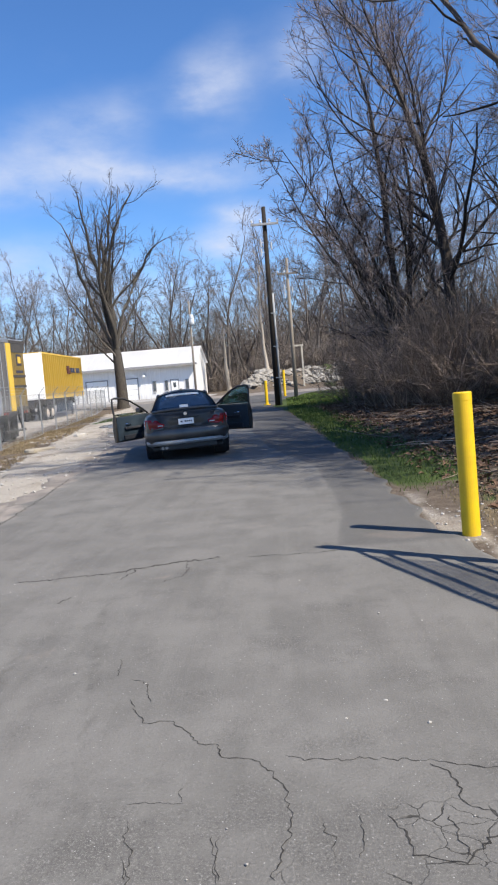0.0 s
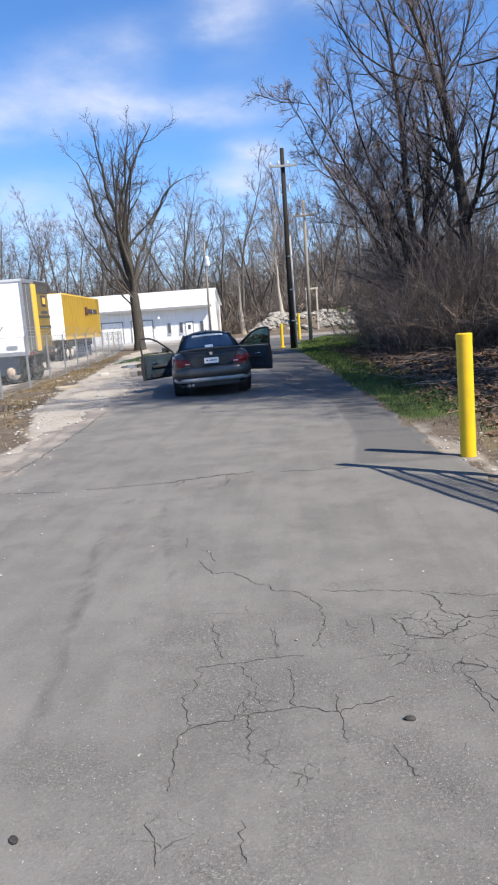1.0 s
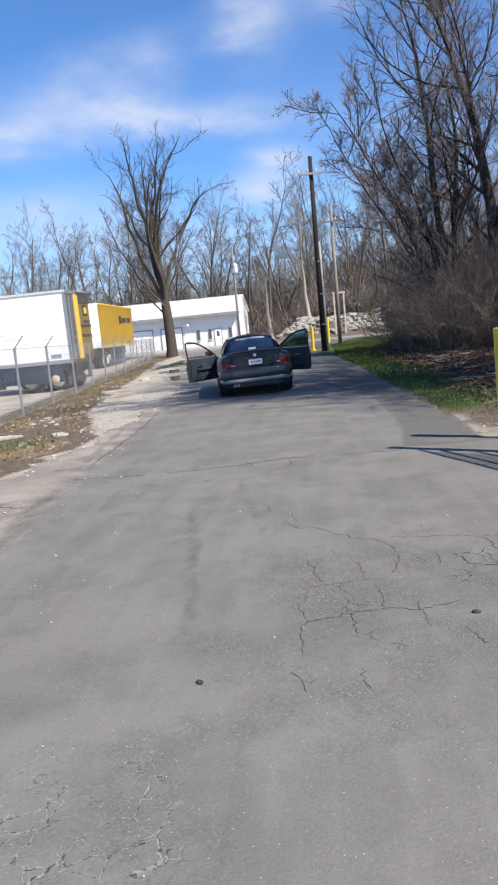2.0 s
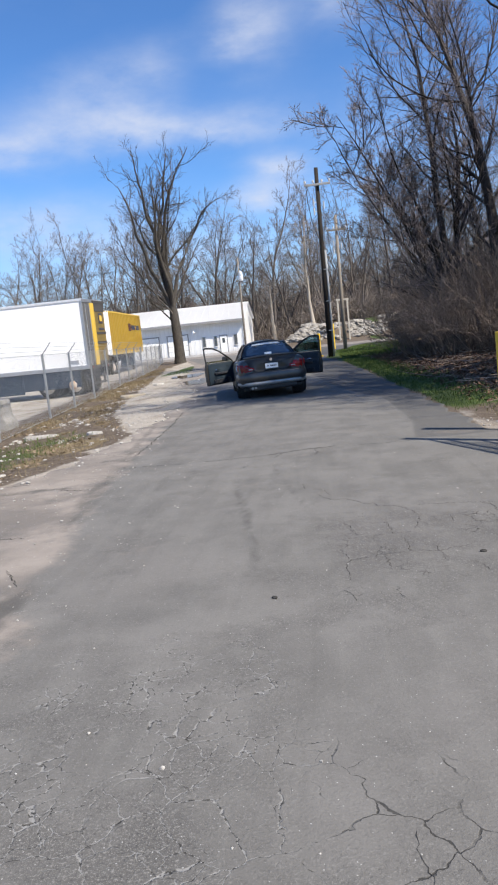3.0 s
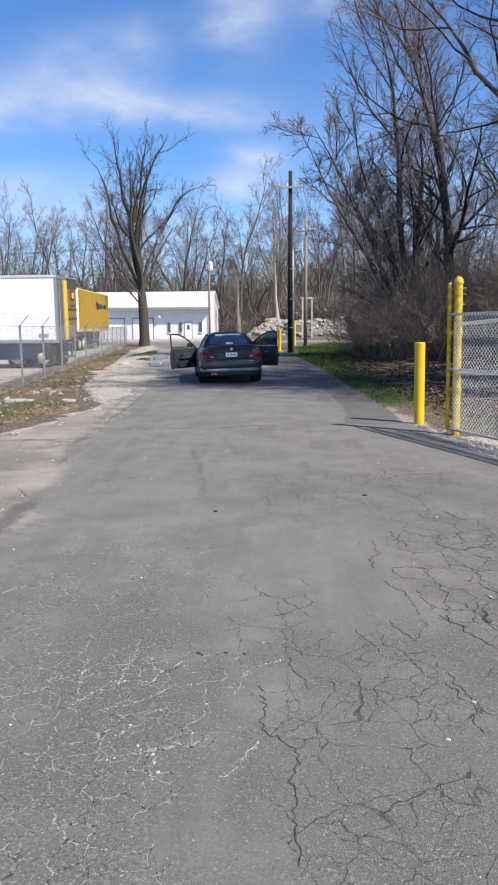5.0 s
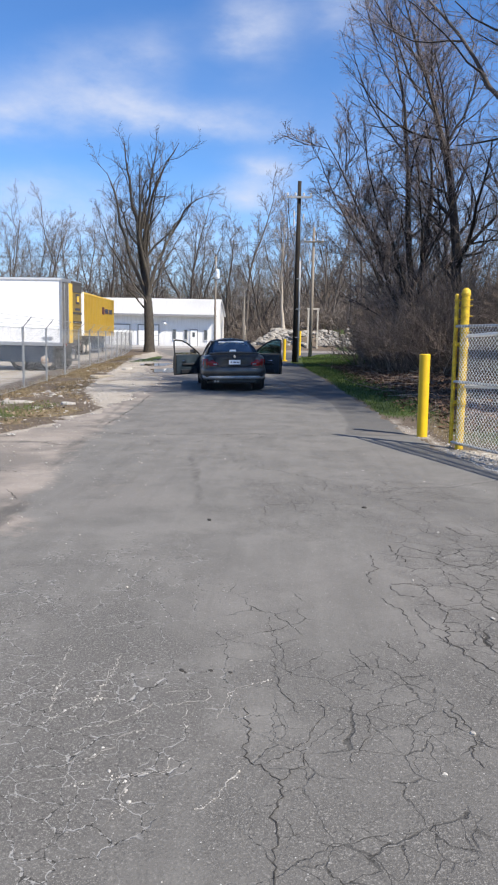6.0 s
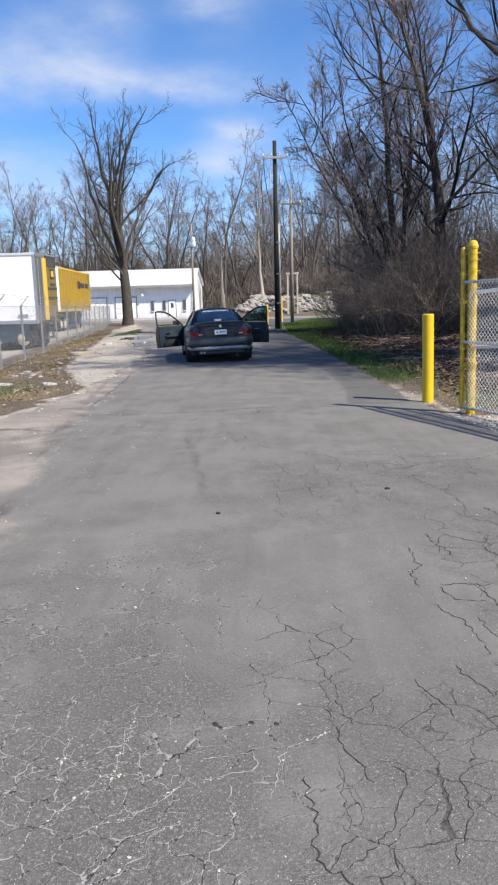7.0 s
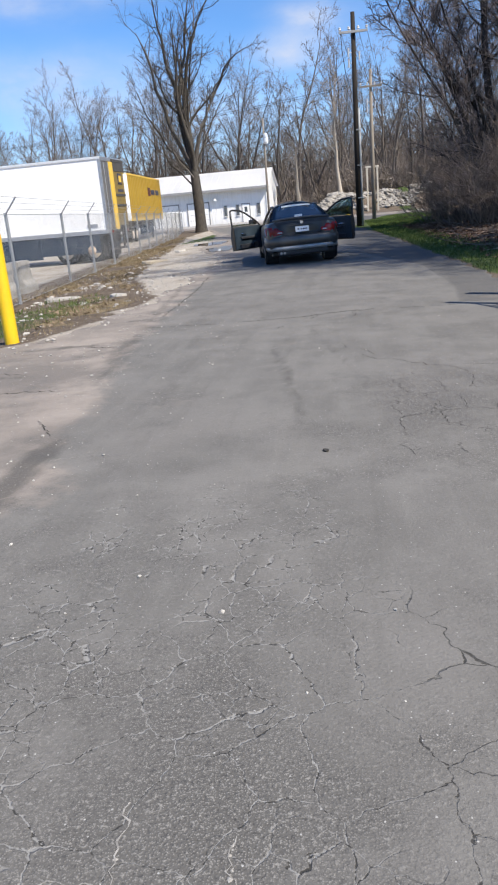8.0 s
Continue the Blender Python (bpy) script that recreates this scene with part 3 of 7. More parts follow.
tagged(road, "sun-bleached grey asphalt lane, cracked and patched", "road", kind="structure")

# the street across the end of the lane
CY = axis_steps([(63.4, 75, 1.2)])
street = new("street", sheet("street", lambda y: np.linspace(-180, 180, 60), CY, lambda X, Y: 0.135 + 0.0 * X, M["asphalt"],
    {"pale": lambda x, y: 1.0 + 0 * x, "patch_shade": lambda x, y: 0 * x, "alli": lambda x, y: 0 * x, "fine": lambda x, y: 0 * x, "bare": lambda x, y: 0 * x, "dusty": lambda x, y: 0 * x, "streak": lambda x, y: 0 * x}))
tagged(street, "pale worn concrete street crossing beyond the lane", "street", kind="structure")


# ---------------------------------------------------------------- branches
def tubes_mesh(name, lines, material):
    """One mesh of many tapering tubes; each line is (points n x 3, radii n, sides)."""
    groups = {}
    for p, r, k in lines:
        if np.ndim(p) == 3:
            groups[(p.shape[1], k, len(groups))] = (p, np.repeat(np.asarray(r)[None], len(p), 0))
        else:
            q = groups.setdefault((len(p), k), ([], []))
            q[0].append(p)
            q[1].append(r)
    V, F, base = [], [], 0
    for (n, k, *_), (P, R) in groups.items():
        P, R = np.array(P), np.array(R)
        D = np.empty_like(P)
        D[:, 1:-1] = P[:, 2:] - P[:, :-2]
        D[:, 0], D[:, -1] = P[:, 1] - P[:, 0], P[:, -1] - P[:, -2]
        D /= np.linalg.norm(D, axis=-1, keepdims=True) + 1e-9
        ref = np.where(np.abs(D[..., 2:3]) < 0.9, np.array([0, 0, 1.0]), np.array([1.0, 0, 0]))
        U = np.cross(D, ref)
        U /= np.linalg.norm(U, axis=-1, keepdims=True) + 1e-9
        W = np.cross(U, D)
        a = np.arange(k) * 2 * np.pi / k
        ring = P[:, :, None] + R[:, :, None, None] * (U[:, :, None] * np.cos(a)[:, None] + W[:, :, None] * np.sin(a)[:, None])
        m = len(P)
        V.append(ring.reshape(-1, 3))
        idx = base + np.arange(m * n * k).reshape(m, n, k)
        q = np.stack([idx[:, :-1], np.roll(idx, -1, 2)[:, :-1], np.roll(idx, -1, 2)[:, 1:], idx[:, 1:]], -1)
        F.append(q.reshape(-1, 4))
        base += m * n * k
    V, F = np.concatenate(V), np.concatenate(F)
    me = bpy.data.meshes.new(name)
    me.vertices.add(len(V))
    me.vertices.foreach_set("co", V.astype(np.float32).ravel())
    me.loops.add(F.size)
    me.loops.foreach_set("vertex_index", F.astype(np.int32).ravel())
    me.polygons.add(len(F))
    me.polygons.foreach_set("loop_start", np.arange(0, F.size, 4, dtype=np.int32))
    me.polygons.foreach_set("use_smooth", [True] * len(F))
    me.materials.append(material)
    me.update(calc_edges=True)
    return me


def grow(rng, start, direction, length, radius, n, wander, rise):
    """A wandering branch line: points and directions."""
    p = np.array(start, float)
    d = np.array(direction, float)
    d /= np.linalg.norm(d)
    pts, dirs = [p.copy()], [d.copy()]
    for i in range(n):
        d = d + rng.normal(0, wander, 3) + np.array([0, 0, rise])
        d /= np.linalg.norm(d)
        p = p + d * length / n
        pts.append(p.copy())
        dirs.append(d.copy())
    return np.array(pts), np.array(dirs)


def sprout(rng, A, count, lo, hi, thick):
    """A batch of fine straight-ish shoots off a batch of lines A (m x n x 3), count for each line."""
    m, n, _ = A.shape
    i = np.repeat(np.arange(m), count)
    u = rng.uniform(0.1, n - 1.001, len(i))
    k = u.astype(int)
    f = (u - k)[:, None]
    p = A[i, k] * (1 - f) + A[i, k + 1] * f
    d = A[i, k + 1] - A[i, k]
    d /= np.linalg.norm(d, axis=1, keepdims=True) + 1e-9
    j = rng.normal(0, 1, (len(i), 3))
    j -= (j * d).sum(1, keepdims=True) * d
    j /= np.linalg.norm(j, axis=1, keepdims=True) + 1e-9
    a = rng.uniform(0.35, 0.95, len(i))[:, None]
    w = d * np.cos(a) + j * np.sin(a) + np.array([0, 0, 0.12])
    L = rng.uniform(lo, hi, len(i))[:, None]
    q = p + w * L * 0.5
    e = q + (w + rng.normal(0, 0.18, (len(i), 3)) + np.array([0, 0, 0.1])) * L * 0.5
    return np.stack([p, q, e], 1), np.array([1.0, 0.75, 0.4]) * thick


def offshoots(rng, A, R, count, ratio, angle, n, wander, rise, least, low=0.18, shrink=0.55, thick=0.55):
    """Side branches of a batch of lines A (m x k x 3) with radii R (m x k): count for each line, spread along it
    in a spiral, shorter towards the tip. Gives their lines and radii."""
    m, k, _ = A.shape
    i = np.repeat(np.arange(m), count)
    q = np.tile(np.arange(count), m)
    u = low + (0.99 - low) * (q + rng.uniform(0, 1, m * count)) / count
    j = np.minimum((u * (k - 1)).astype(int), k - 2)
    f = (u * (k - 1) - j)[:, None]
    P = A[i, j] * (1 - f) + A[i, j + 1] * f
    D = A[i, j + 1] - A[i, j]
    D /= np.linalg.norm(D, axis=1, keepdims=True) + 1e-9
    ref = np.where(np.abs(D[:, 2:3]) < 0.9, np.array([0, 0, 1.0]), np.array([1.0, 0, 0]))
    U = np.cross(D, ref)
    U /= np.linalg.norm(U, axis=1, keepdims=True) + 1e-9
    W = np.cross(D, U)
    spin = (q * 2.4 + rng.uniform(0, 6.28, m)[i] + rng.normal(0, 0.5, len(i)))[:, None]
    a = rng.uniform(*angle, len(i))[:, None]
    D = D * np.cos(a) + (U * np.cos(spin) + W * np.sin(spin)) * np.sin(a)
    whole = np.linalg.norm(np.diff(A, axis=1), axis=2).sum(1)
    L = np.maximum(whole[i] * ratio * (1.12 - shrink * u) * rng.uniform(0.6, 1.3, len(i)), least)
    pts = [P]
    for _ in range(n):
        D = D + rng.normal(0, wander, D.shape) + np.array([0, 0, rise])
        D /= np.linalg.norm(D, axis=1, keepdims=True)
        P = P + D * (L / n)[:, None]
        pts.append(P)
    r0 = np.minimum(R[i, j] * thick, 0.017 * L + 0.006)
    return np.stack(pts, 1), r0[:, None] * (1 - np.linspace(0, 1, n + 1)[None] * 0.72)


def tree_lines(seed, height, radius, stems=1, limbs=14, low=0.22, spread=0.34, lean=(0, 0), wander=0.11, rise=0.05, side=(8, 6, 4), thin=1.0, top=0.55, flat=False, fan=0.20, open_=0.0):
    """Trunk lines and crown lines of a bare tree that branches four times."""
    rng = np.random.default_rng(seed)
    wood, stemP, stemR = [], [], []
    for s in range(stems):
        out = fan if stems > 1 else 0.02
        tilt = np.array([lean[0] + rng.normal(0, out), lean[1] + rng.normal(0, out), 1.0])
        h = height * (0.95 if s == 0 else rng.uniform(0.7, 0.95))
        r0 = radius * (1.0 if s == 0 else rng.uniform(0.55, 0.9))
        off = np.array([rng.normal(0, radius * 1.2), rng.normal(0, radius * 1.2), -0.15]) if s else np.array([0, 0, -0.15])
        P, D = grow(rng, off, tilt, h, r0, 16, wander * 0.55, 0.015)
        R = r0 * (1 - np.linspace(0, 1, 17)) ** 0.85 + 0.012
        wood.append((P, R * np.array([1.4, 1.1] + [1.0] * 15), 8))
        stemP.append(P)
        stemR.append(R)
    n1, n2, n3 = (5, 3, 2) if flat else (9, 6, 4)
    A, RA = offshoots(rng, np.array(stemP), np.array(stemR), limbs, spread, (0.55 - open_, 1.05 - open_), n1, wander, rise, 0.8, low, top, 0.46)
    RA = np.maximum(RA, 0.010 * thin)
    B, RB = offshoots(rng, A, RA, side[0], 0.46, (0.4, 0.85), n2, wander * 1.25, rise * 0.8, 0.5, 0.12)
    RB = np.maximum(RB, 0.0065 * thin)
    C, RC = offshoots(rng, B, RB, side[1], 0.48, (0.35, 0.85), n3, wander * 1.4, rise * 0.8, 0.32, 0.1)
    RC = np.clip(RC, 0.0042 * thin, 0.0075 * thin)
    E, RE = offshoots(rng, C, RC, side[2], 0.52, (0.35, 0.8), 2 if not flat else 1, wander * 1.2, rise, 0.18, 0.1)
    RE = np.clip(RE, 0.0028 * thin, 0.0040 * thin)
    wood += [(a, r, 5) for a, r in zip(A, RA)] + [(a, r, 4) for a, r in zip(B, RB)]
    return wood, [(C, RC.mean(0), 3), (E, RE.mean(0), 3)]


def tree(m, label, wood, crown, bark_mat, twig_mat, group=""):
    t = thing("bare_tree", m, label, "tree", group)
    part("trunk", tubes_mesh("trunk", wood, bark_mat), bark_mat, t)
    part("crown", tubes_mesh("crown", crown, twig_mat), twig_mat, t)
    return t


def shrub_lines(seed, height, width, stems, twigs, twiglets, thin=1.0):
    rng = np.random.default_rng(seed)
    lines, fine = [], []
    for s in range(stems):
        a, r = rng.uniform(0, 2 * np.pi), abs(rng.normal(0, 0.42)) * width * 0.5
        base = np.array([math.cos(a) * r, math.sin(a) * r, -0.1])
        d = np.array([math.cos(a) * rng.uniform(0.0, 0.6), math.sin(a) * rng.uniform(0.0, 0.6), 1.0]) + rng.normal(0, 0.15, 3)
        P, D = grow(rng, base, d, height * rng.uniform(0.45, 1.12), 0, 8, 0.25, -0.01)
        r0 = rng.uniform(0.010, 0.024)
        lines.append((P, r0 * (1 - np.linspace(0, 1, 9)) ** 0.7 + 0.004 * thin, 4))
        fine.append(P)
    B, rb = sprout(rng, np.array(fine), twigs, height * 0.12, height * 0.42, 0.007 * thin)
    C, rc = sprout(rng, B, twiglets, 0.15, 0.5, 0.0042 * thin)
    return lines + [(B, rb, 3), (C[:, ::2], rc[::2], 3)]


def on_ground(x, y, turn=0, scale=1.0):
    return pose(x, y, float(ground_z(x, y)), 0, 0, turn) @ Matrix.Scale(scale, 4)


# ---------------------------------------------------------------- trees
# the wood beside the lane
def wood_tree(x, y, turn, seed, h, r, **kw):
    w, c = tree_lines(seed, h, r, **kw)
    return tree(on_ground(x, y, turn), "tall bare deciduous tree with dark bark in the roadside wood", w, c, M["bark_wood"], M["twig_wood"], "trees of the roadside wood")


wood_trees = [
    wood_tree(5.5, 31.5, 0, 11, 12.6, 0.11, stems=5, limbs=11, lean=(-0.50, 0.03), low=0.12, spread=0.30, thin=1.7, fan=0.13, side=(9, 7, 4)),
    wood_tree(5.4, 31.0, 40, 12, 17.2, 0.20, stems=2, limbs=15, low=0.22, spread=0.33, thin=1.7, fan=0.12, side=(9, 8, 4)),
    wood_tree(7.0, 30.0, 80, 13, 19.0, 0.28, limbs=28, low=0.22, spread=0.32, thin=1.7, side=(9, 8, 5)),
    wood_tree(10.6, 23.5, 10, 14, 18.5, 0.28, limbs=28, spread=0.37, thin=1.6, side=(9, 8, 5)),
    wood_tree(8.0, 15.5, 200, 15, 15.5, 0.34, limbs=24, low=0.26, spread=0.50, thin=1.4, side=(10, 8, 5), top=0.3, rise=0.03),
    wood_tree(14.5, 17.0, 200, 16, 17.0, 0.26, limbs=16, spread=0.38, thin=1.9, flat=True, side=(8, 7, 4)),
]
for x, y, turn, s, k in [(12.5, 31, 250, 0.95, 5), (6.0, 43, 70, 0.66, 1), (10, 46, 20, 0.8, 5), (14, 9.5, 90, 0.9, 5), (8.8, 11.4, 130, 0.95, 4), (10.5, 28.5, 310, 0.85, 1), (10.4, 8.2, 60, 0.95, 4), (8.8, 25.5, 140, 0.8, 3)]:
    copy_thing(wood_trees[k], on_ground(x, y, turn, s))

# thicket along the edge of the wood
def shrub(m, mesh, label, group):
    ob = new("thicket_shrub", mesh)
    ob.matrix_world = m
    return tagged(ob, label, "shrub", group)


shrub_meshes = [tubes_mesh("thicket_shrub", shrub_lines(30 + i, 4.1, 3.2, 44, 13, 3, 1.45), M["shrub"]) for i in range(4)]
rs = random.Random(5)
row = [(3.5, 36.0), (3.6, 33.0), (4.0, 30.0), (4.4, 27.0), (4.9, 24.3), (5.7, 21.8), (7.0, 20.0), (8.5, 18.6), (9.9, 16.6), (11.2, 14.2), (12.3, 11.5), (13.2, 8.5)]
for ring in range(3):
    for x, y in row[::1 if ring < 2 else 2]:
        px, py = x + ring * 1.9 + rs.uniform(-0.4, 0.4), y + ring * 0.8 + rs.uniform(-0.7, 0.7)
        s = rs.uniform(0.85, 1.1) * (1.0 if ring else 0.88)
        shrub(on_ground(px, py, rs.uniform(0, 360), s), shrub_meshes[rs.randrange(4)], "dense leafless brown thicket shrub at the wood's edge", "thicket shrubs")
for x, y in [(6.5, 27), (8.5, 24), (9.5, 20), (8.5, 33), (6.0, 38), (4.5, 39.5), (8.0, 42), (11, 17), (12, 12), (11.5, 27), (7.8, 28.5), (9.4, 25.5), (7.6, 32.0), (9.8, 29.5), (8.4, 21.5)]:
    shrub(on_ground(x, y, rs.uniform(0, 360), rs.uniform(0.9, 1.25)), shrub_meshes[rs.randrange(4)], "dense leafless brown thicket shrub at the wood's edge", "thicket shrubs")

# the lone tree by the fence's end: stout limbs that rise steeply
def lone_tree():
    rng = np.random.default_rng(77)
    P, D = grow(rng, (0, 0, -0.2), (0.03, 0, 1), 10.6, 0, 12, 0.035, 0.02)
    R = np.interp(np.arange(13), [0, 1, 3, 5, 6, 12], [0.56, 0.44, 0.41, 0.36, 0.22, 0.14])
    wood = [(P, R, 12)]
    # azimuth (0 right, 90 away), height on the trunk, lean where it starts and ends, length, radius
    limbs = [(180, 3.7, 0.10, 0.52, 11.8, 0.18), (2, 4.3, 0.16, 1.0, 10.2, 0.16), (8, 5.0, 0.03, 0.46, 12.8, 0.17), (170, 9.4, 0.02, 0.14, 8.0, 0.14), (350, 10.0, 0.22, 0.30, 7.2, 0.12),
             (176, 4.6, 0.26, -0.05, 10.6, 0.13), (186, 4.6, 0.75, 0.35, 7.6, 0.07), (165, 8.6, 0.55, 0.30, 5.4, 0.08), (12, 7.6, 0.75, 0.75, 5.2, 0.08), (20, 4.6, 0.55, 0.35, 7.0, 0.08),
             (265, 4.2, 0.18, 0.30, 10.8, 0.14), (85, 4.8, 0.18, 0.36, 10.4, 0.14), (300, 7.0, 0.30, 0.40, 8.0, 0.10), (120, 7.4, 0.28, 0.30, 8.2, 0.10), (240, 3.9, 0.9, 0.5, 4.6, 0.05), (182, 3.4, 1.0, 0.4, 4.4, 0.05)]
    A, RA = [], []
    for az, h, lean0, lean1, L, r in limbs:
        a = radians(az)
        p = np.array([float(np.interp(h, P[:, 2], P[:, c])) for c in range(3)])
        line, n = [p], 14
        wob = np.zeros(3)
        for i in range(n):
            t = lean0 + (lean1 - lean0) * i / (n - 1)
            wob = wob * 0.6 + rng.normal(0, 0.11, 3)
            d = np.array([math.cos(a) * math.sin(t), math.sin(a) * math.sin(t), math.cos(t)]) + wob
            p = p + d / np.linalg.norm(d) * L / n
            line.append(p)
        A.append(np.array(line))
        RA.append(r * (1 - np.linspace(0, 1, n + 1)) ** 0.7 + 0.022)
        wood.append((A[-1], RA[-1], 8))
    A, RA = np.array(A), np.array(RA)
    B, RB = offshoots(rng, A, RA, 10, 0.28, (0.45, 0.95), 7, 0.15, 0.07, 0.9, 0.20, 0.45, 0.5)
    RB = np.maximum(RB, 0.014)
    C, RC = offshoots(rng, B, RB, 6, 0.5, (0.4, 0.9), 4, 0.16, 0.07, 0.5, 0.15)
    RC = np.clip(RC, 0.010, 0.014)
    E, RE = offshoots(rng, C, RC, 4, 0.55, (0.4, 0.8), 2, 0.15, 0.06, 0.3, 0.1)
    wood += [(a, r, 5) for a, r in zip(B, RB)]
    crown = [(C, RC.mean(0), 3), (E, np.array([0.008, 0.007, 0.005]), 3)]
    return tree(on_ground(-12.9, 57.5), "big bare old tree with stout rising limbs by the fence", wood, crown, M["bark_big"], M["bark_big"])


lone_tree()

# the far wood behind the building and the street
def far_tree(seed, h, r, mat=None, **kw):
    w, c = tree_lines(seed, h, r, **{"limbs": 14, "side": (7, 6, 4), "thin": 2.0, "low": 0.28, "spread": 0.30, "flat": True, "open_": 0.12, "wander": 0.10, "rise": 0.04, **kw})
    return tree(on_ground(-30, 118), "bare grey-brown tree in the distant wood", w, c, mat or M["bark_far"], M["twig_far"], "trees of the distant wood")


rs = random.Random(9)
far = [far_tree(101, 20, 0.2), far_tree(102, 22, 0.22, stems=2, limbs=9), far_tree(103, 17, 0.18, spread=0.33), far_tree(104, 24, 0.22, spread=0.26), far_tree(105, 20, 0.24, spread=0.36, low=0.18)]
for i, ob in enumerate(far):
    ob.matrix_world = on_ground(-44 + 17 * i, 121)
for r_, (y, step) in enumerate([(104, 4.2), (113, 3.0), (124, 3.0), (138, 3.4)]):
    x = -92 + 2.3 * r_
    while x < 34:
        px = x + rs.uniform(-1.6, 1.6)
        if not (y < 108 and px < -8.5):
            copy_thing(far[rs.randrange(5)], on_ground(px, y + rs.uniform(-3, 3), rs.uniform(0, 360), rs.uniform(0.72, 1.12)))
        x += step
far_shrub = [tubes_mesh("thicket_shrub", shrub_lines(60 + i, 3.8, 4.0, 24, 7, 3, 3.6), M["shrub_far"]) for i in range(3)]
for y, step in [(99, 3.0), (106, 3.2), (115, 3.4), (128, 3.8)]:
    x = -90
    while x < 32:
        px = x + rs.uniform(-0.8, 0.8)
        if not (y < 105 and px < -6):
            shrub(on_ground(px, y + rs.uniform(-2, 2), rs.uniform(0, 360), rs.uniform(0.7, 1.35) * (1.0 if y < 110 else 1.5)), far_shrub[rs.randrange(3)], "tangled brown undergrowth shrub in the distant wood", "undergrowth of the distant wood")
        x += step
for y, step in [(140, 3.6), (152, 4.2)]:
    x = -100
    while x < 44:
        shrub(on_ground(x + rs.uniform(-1, 1), y + rs.uniform(-3, 3), rs.uniform(0, 360), rs.uniform(2.0, 3.0)), far_shrub[rs.randrange(3)], "tangled brown undergrowth shrub in the distant wood", "undergrowth of the distant wood")
        x += step
# a pale-barked tree and a broken one in front of the far wood
w, c = tree_lines(140, 15, 0.24, limbs=14, low=0.32, spread=0.24, thin=2.0, flat=True)
M["bark_pale"] = bark("pale_bark", (0.286, 0.244, 0.197), (0.42, 0.378, 0.323))
tree(on_ground(-1.9, 94.5), "pale-barked bare tree standing before the distant wood", w, c, M["bark_pale"], M["twig_far"])
w, c = tree_lines(141, 9, 0.32, limbs=7, low=0.5, spread=0.25, thin=2.0, flat=True)
tree(on_ground(-7.2, 97), "short broken-topped bare tree with a thick trunk", w, c, M["bark_pale"], M["twig_far"])


# ---------------------------------------------------------------- poles and wires
def insulator(parent, x, y, z):
    bm = bmesh.new()
    tube(bm, [(x, y, z), (x, y, z + 0.05), (x, y, z + 0.07), (x, y, z + 0.12), (x, y, z + 0.16), (x, y, z + 0.2)], [0.03, 0.03, 0.075, 0.06, 0.07, 0.03], 8)
    return part("insulator", bm, M["ceramic"], parent)


def utility_pole(x, y, h, r, mat, label, lean, arm, arm_w, arm_mat, gear=True):
    p = thing("utility_pole", pose(x, y, float(ground_z(x, y)), lean[1], lean[0], 0), label, "utility pole")
    part("shaft", tubem([(0, 0, -0.3), (0, 0, h * 0.5), (0, 0, h)], [r, r * 0.85, r * 0.66], 14), mat, p, smooth=True)
    part("crossarm", boxm(-arm_w / 2, -r - 0.1, arm - 0.06, arm_w / 2, -r, arm + 0.06, bevel=0.01), arm_mat, p)
    for s in (-0.92, -0.3, 0.35, 0.92):
        insulator(p, s * arm_w / 2, -r - 0.05, arm + 0.06)
    if gear:
        for s, zz in ((-1, arm - 0.75), (-1, arm - 1.25), (1, arm - 0.95)):
            bm = bmesh.new()
            tube(bm, [(s * 0.28, -r, zz), (s * 0.28, -r, zz - 0.42)], [0.045, 0.04], 8)
            tube(bm, [(s * 0.28, -r, zz - 0.2), (0, 0, zz - 0.2)], 0.018, 5)
            part("cutout_fuse", bm, M["ceramic"], p)
        part("drop_wire", tubem([(-arm_w * 0.44, -r - 0.05, arm + 0.2), (-arm_w * 0.40, -r - 0.1, arm - 0.9), (-0.45, -r - 0.1, arm - 2.0), (-0.15, -r - 0.05, arm - 3.0)], 0.018, 5), M["cable"], p)
    return p


main_pole = utility_pole(-0.5, 40.2, 10.7, 0.168, M["pole_dark"], "tall black creosoted wooden utility pole with a crossarm", (0.0, 0.0), 9.75, 1.5, M["conduit"])
part("conduit", tubem([(0.19, -0.1, -0.2), (0.18, -0.1, 3.5), (0.16, -0.1, 6.1)], [0.062, 0.06, 0.055], 10), M["conduit"], main_pole, "pale grey conduit pipe", smooth=True)
for z in (1.5, 3.2, 5.0):
    part("bracket", boxm(-0.02, -0.18, z, 0.27, -0.1, z + 0.05), M["galv"], main_pole)
utility_pole(0.75, 53.0, 9.9, 0.15, M["pole_grey"], "weathered grey wooden utility pole with a short crossarm", (0.0, 0.0), 8.8, 1.5, M["pole_grey"])


def lamp_pole():
    x, y = -9.25, 76.5
    p = thing("street_lamp", pose(x, y, float(ground_z(x, y)), 0, 0, 0), "slim grey pole with a white yard lamp head", "street lamp")
    part("pole", tubem([(0, 0, -0.2), (0, 0, 5), (0, 0, 10.0)], [0.13, 0.11, 0.08], 10), M["pole_grey"], p, smooth=True)
    bm = bmesh.new()
    tube(bm, [(0.18, -0.1, 7.6), (0.18, -0.1, 7.75), (0.18, -0.1, 8.0), (0.18, -0.1, 8.45), (0.18, -0.1, 8.6)], [0.2, 0.27, 0.25, 0.2, 0.1], 12)
    part("lamp_head", bm, M["whiterail"], p, "white lamp housing")
    part("arm", tubem([(0, 0, 8.5), (0.18, -0.1, 8.6)], 0.03, 6), M["galv"], p)


lamp_pole()


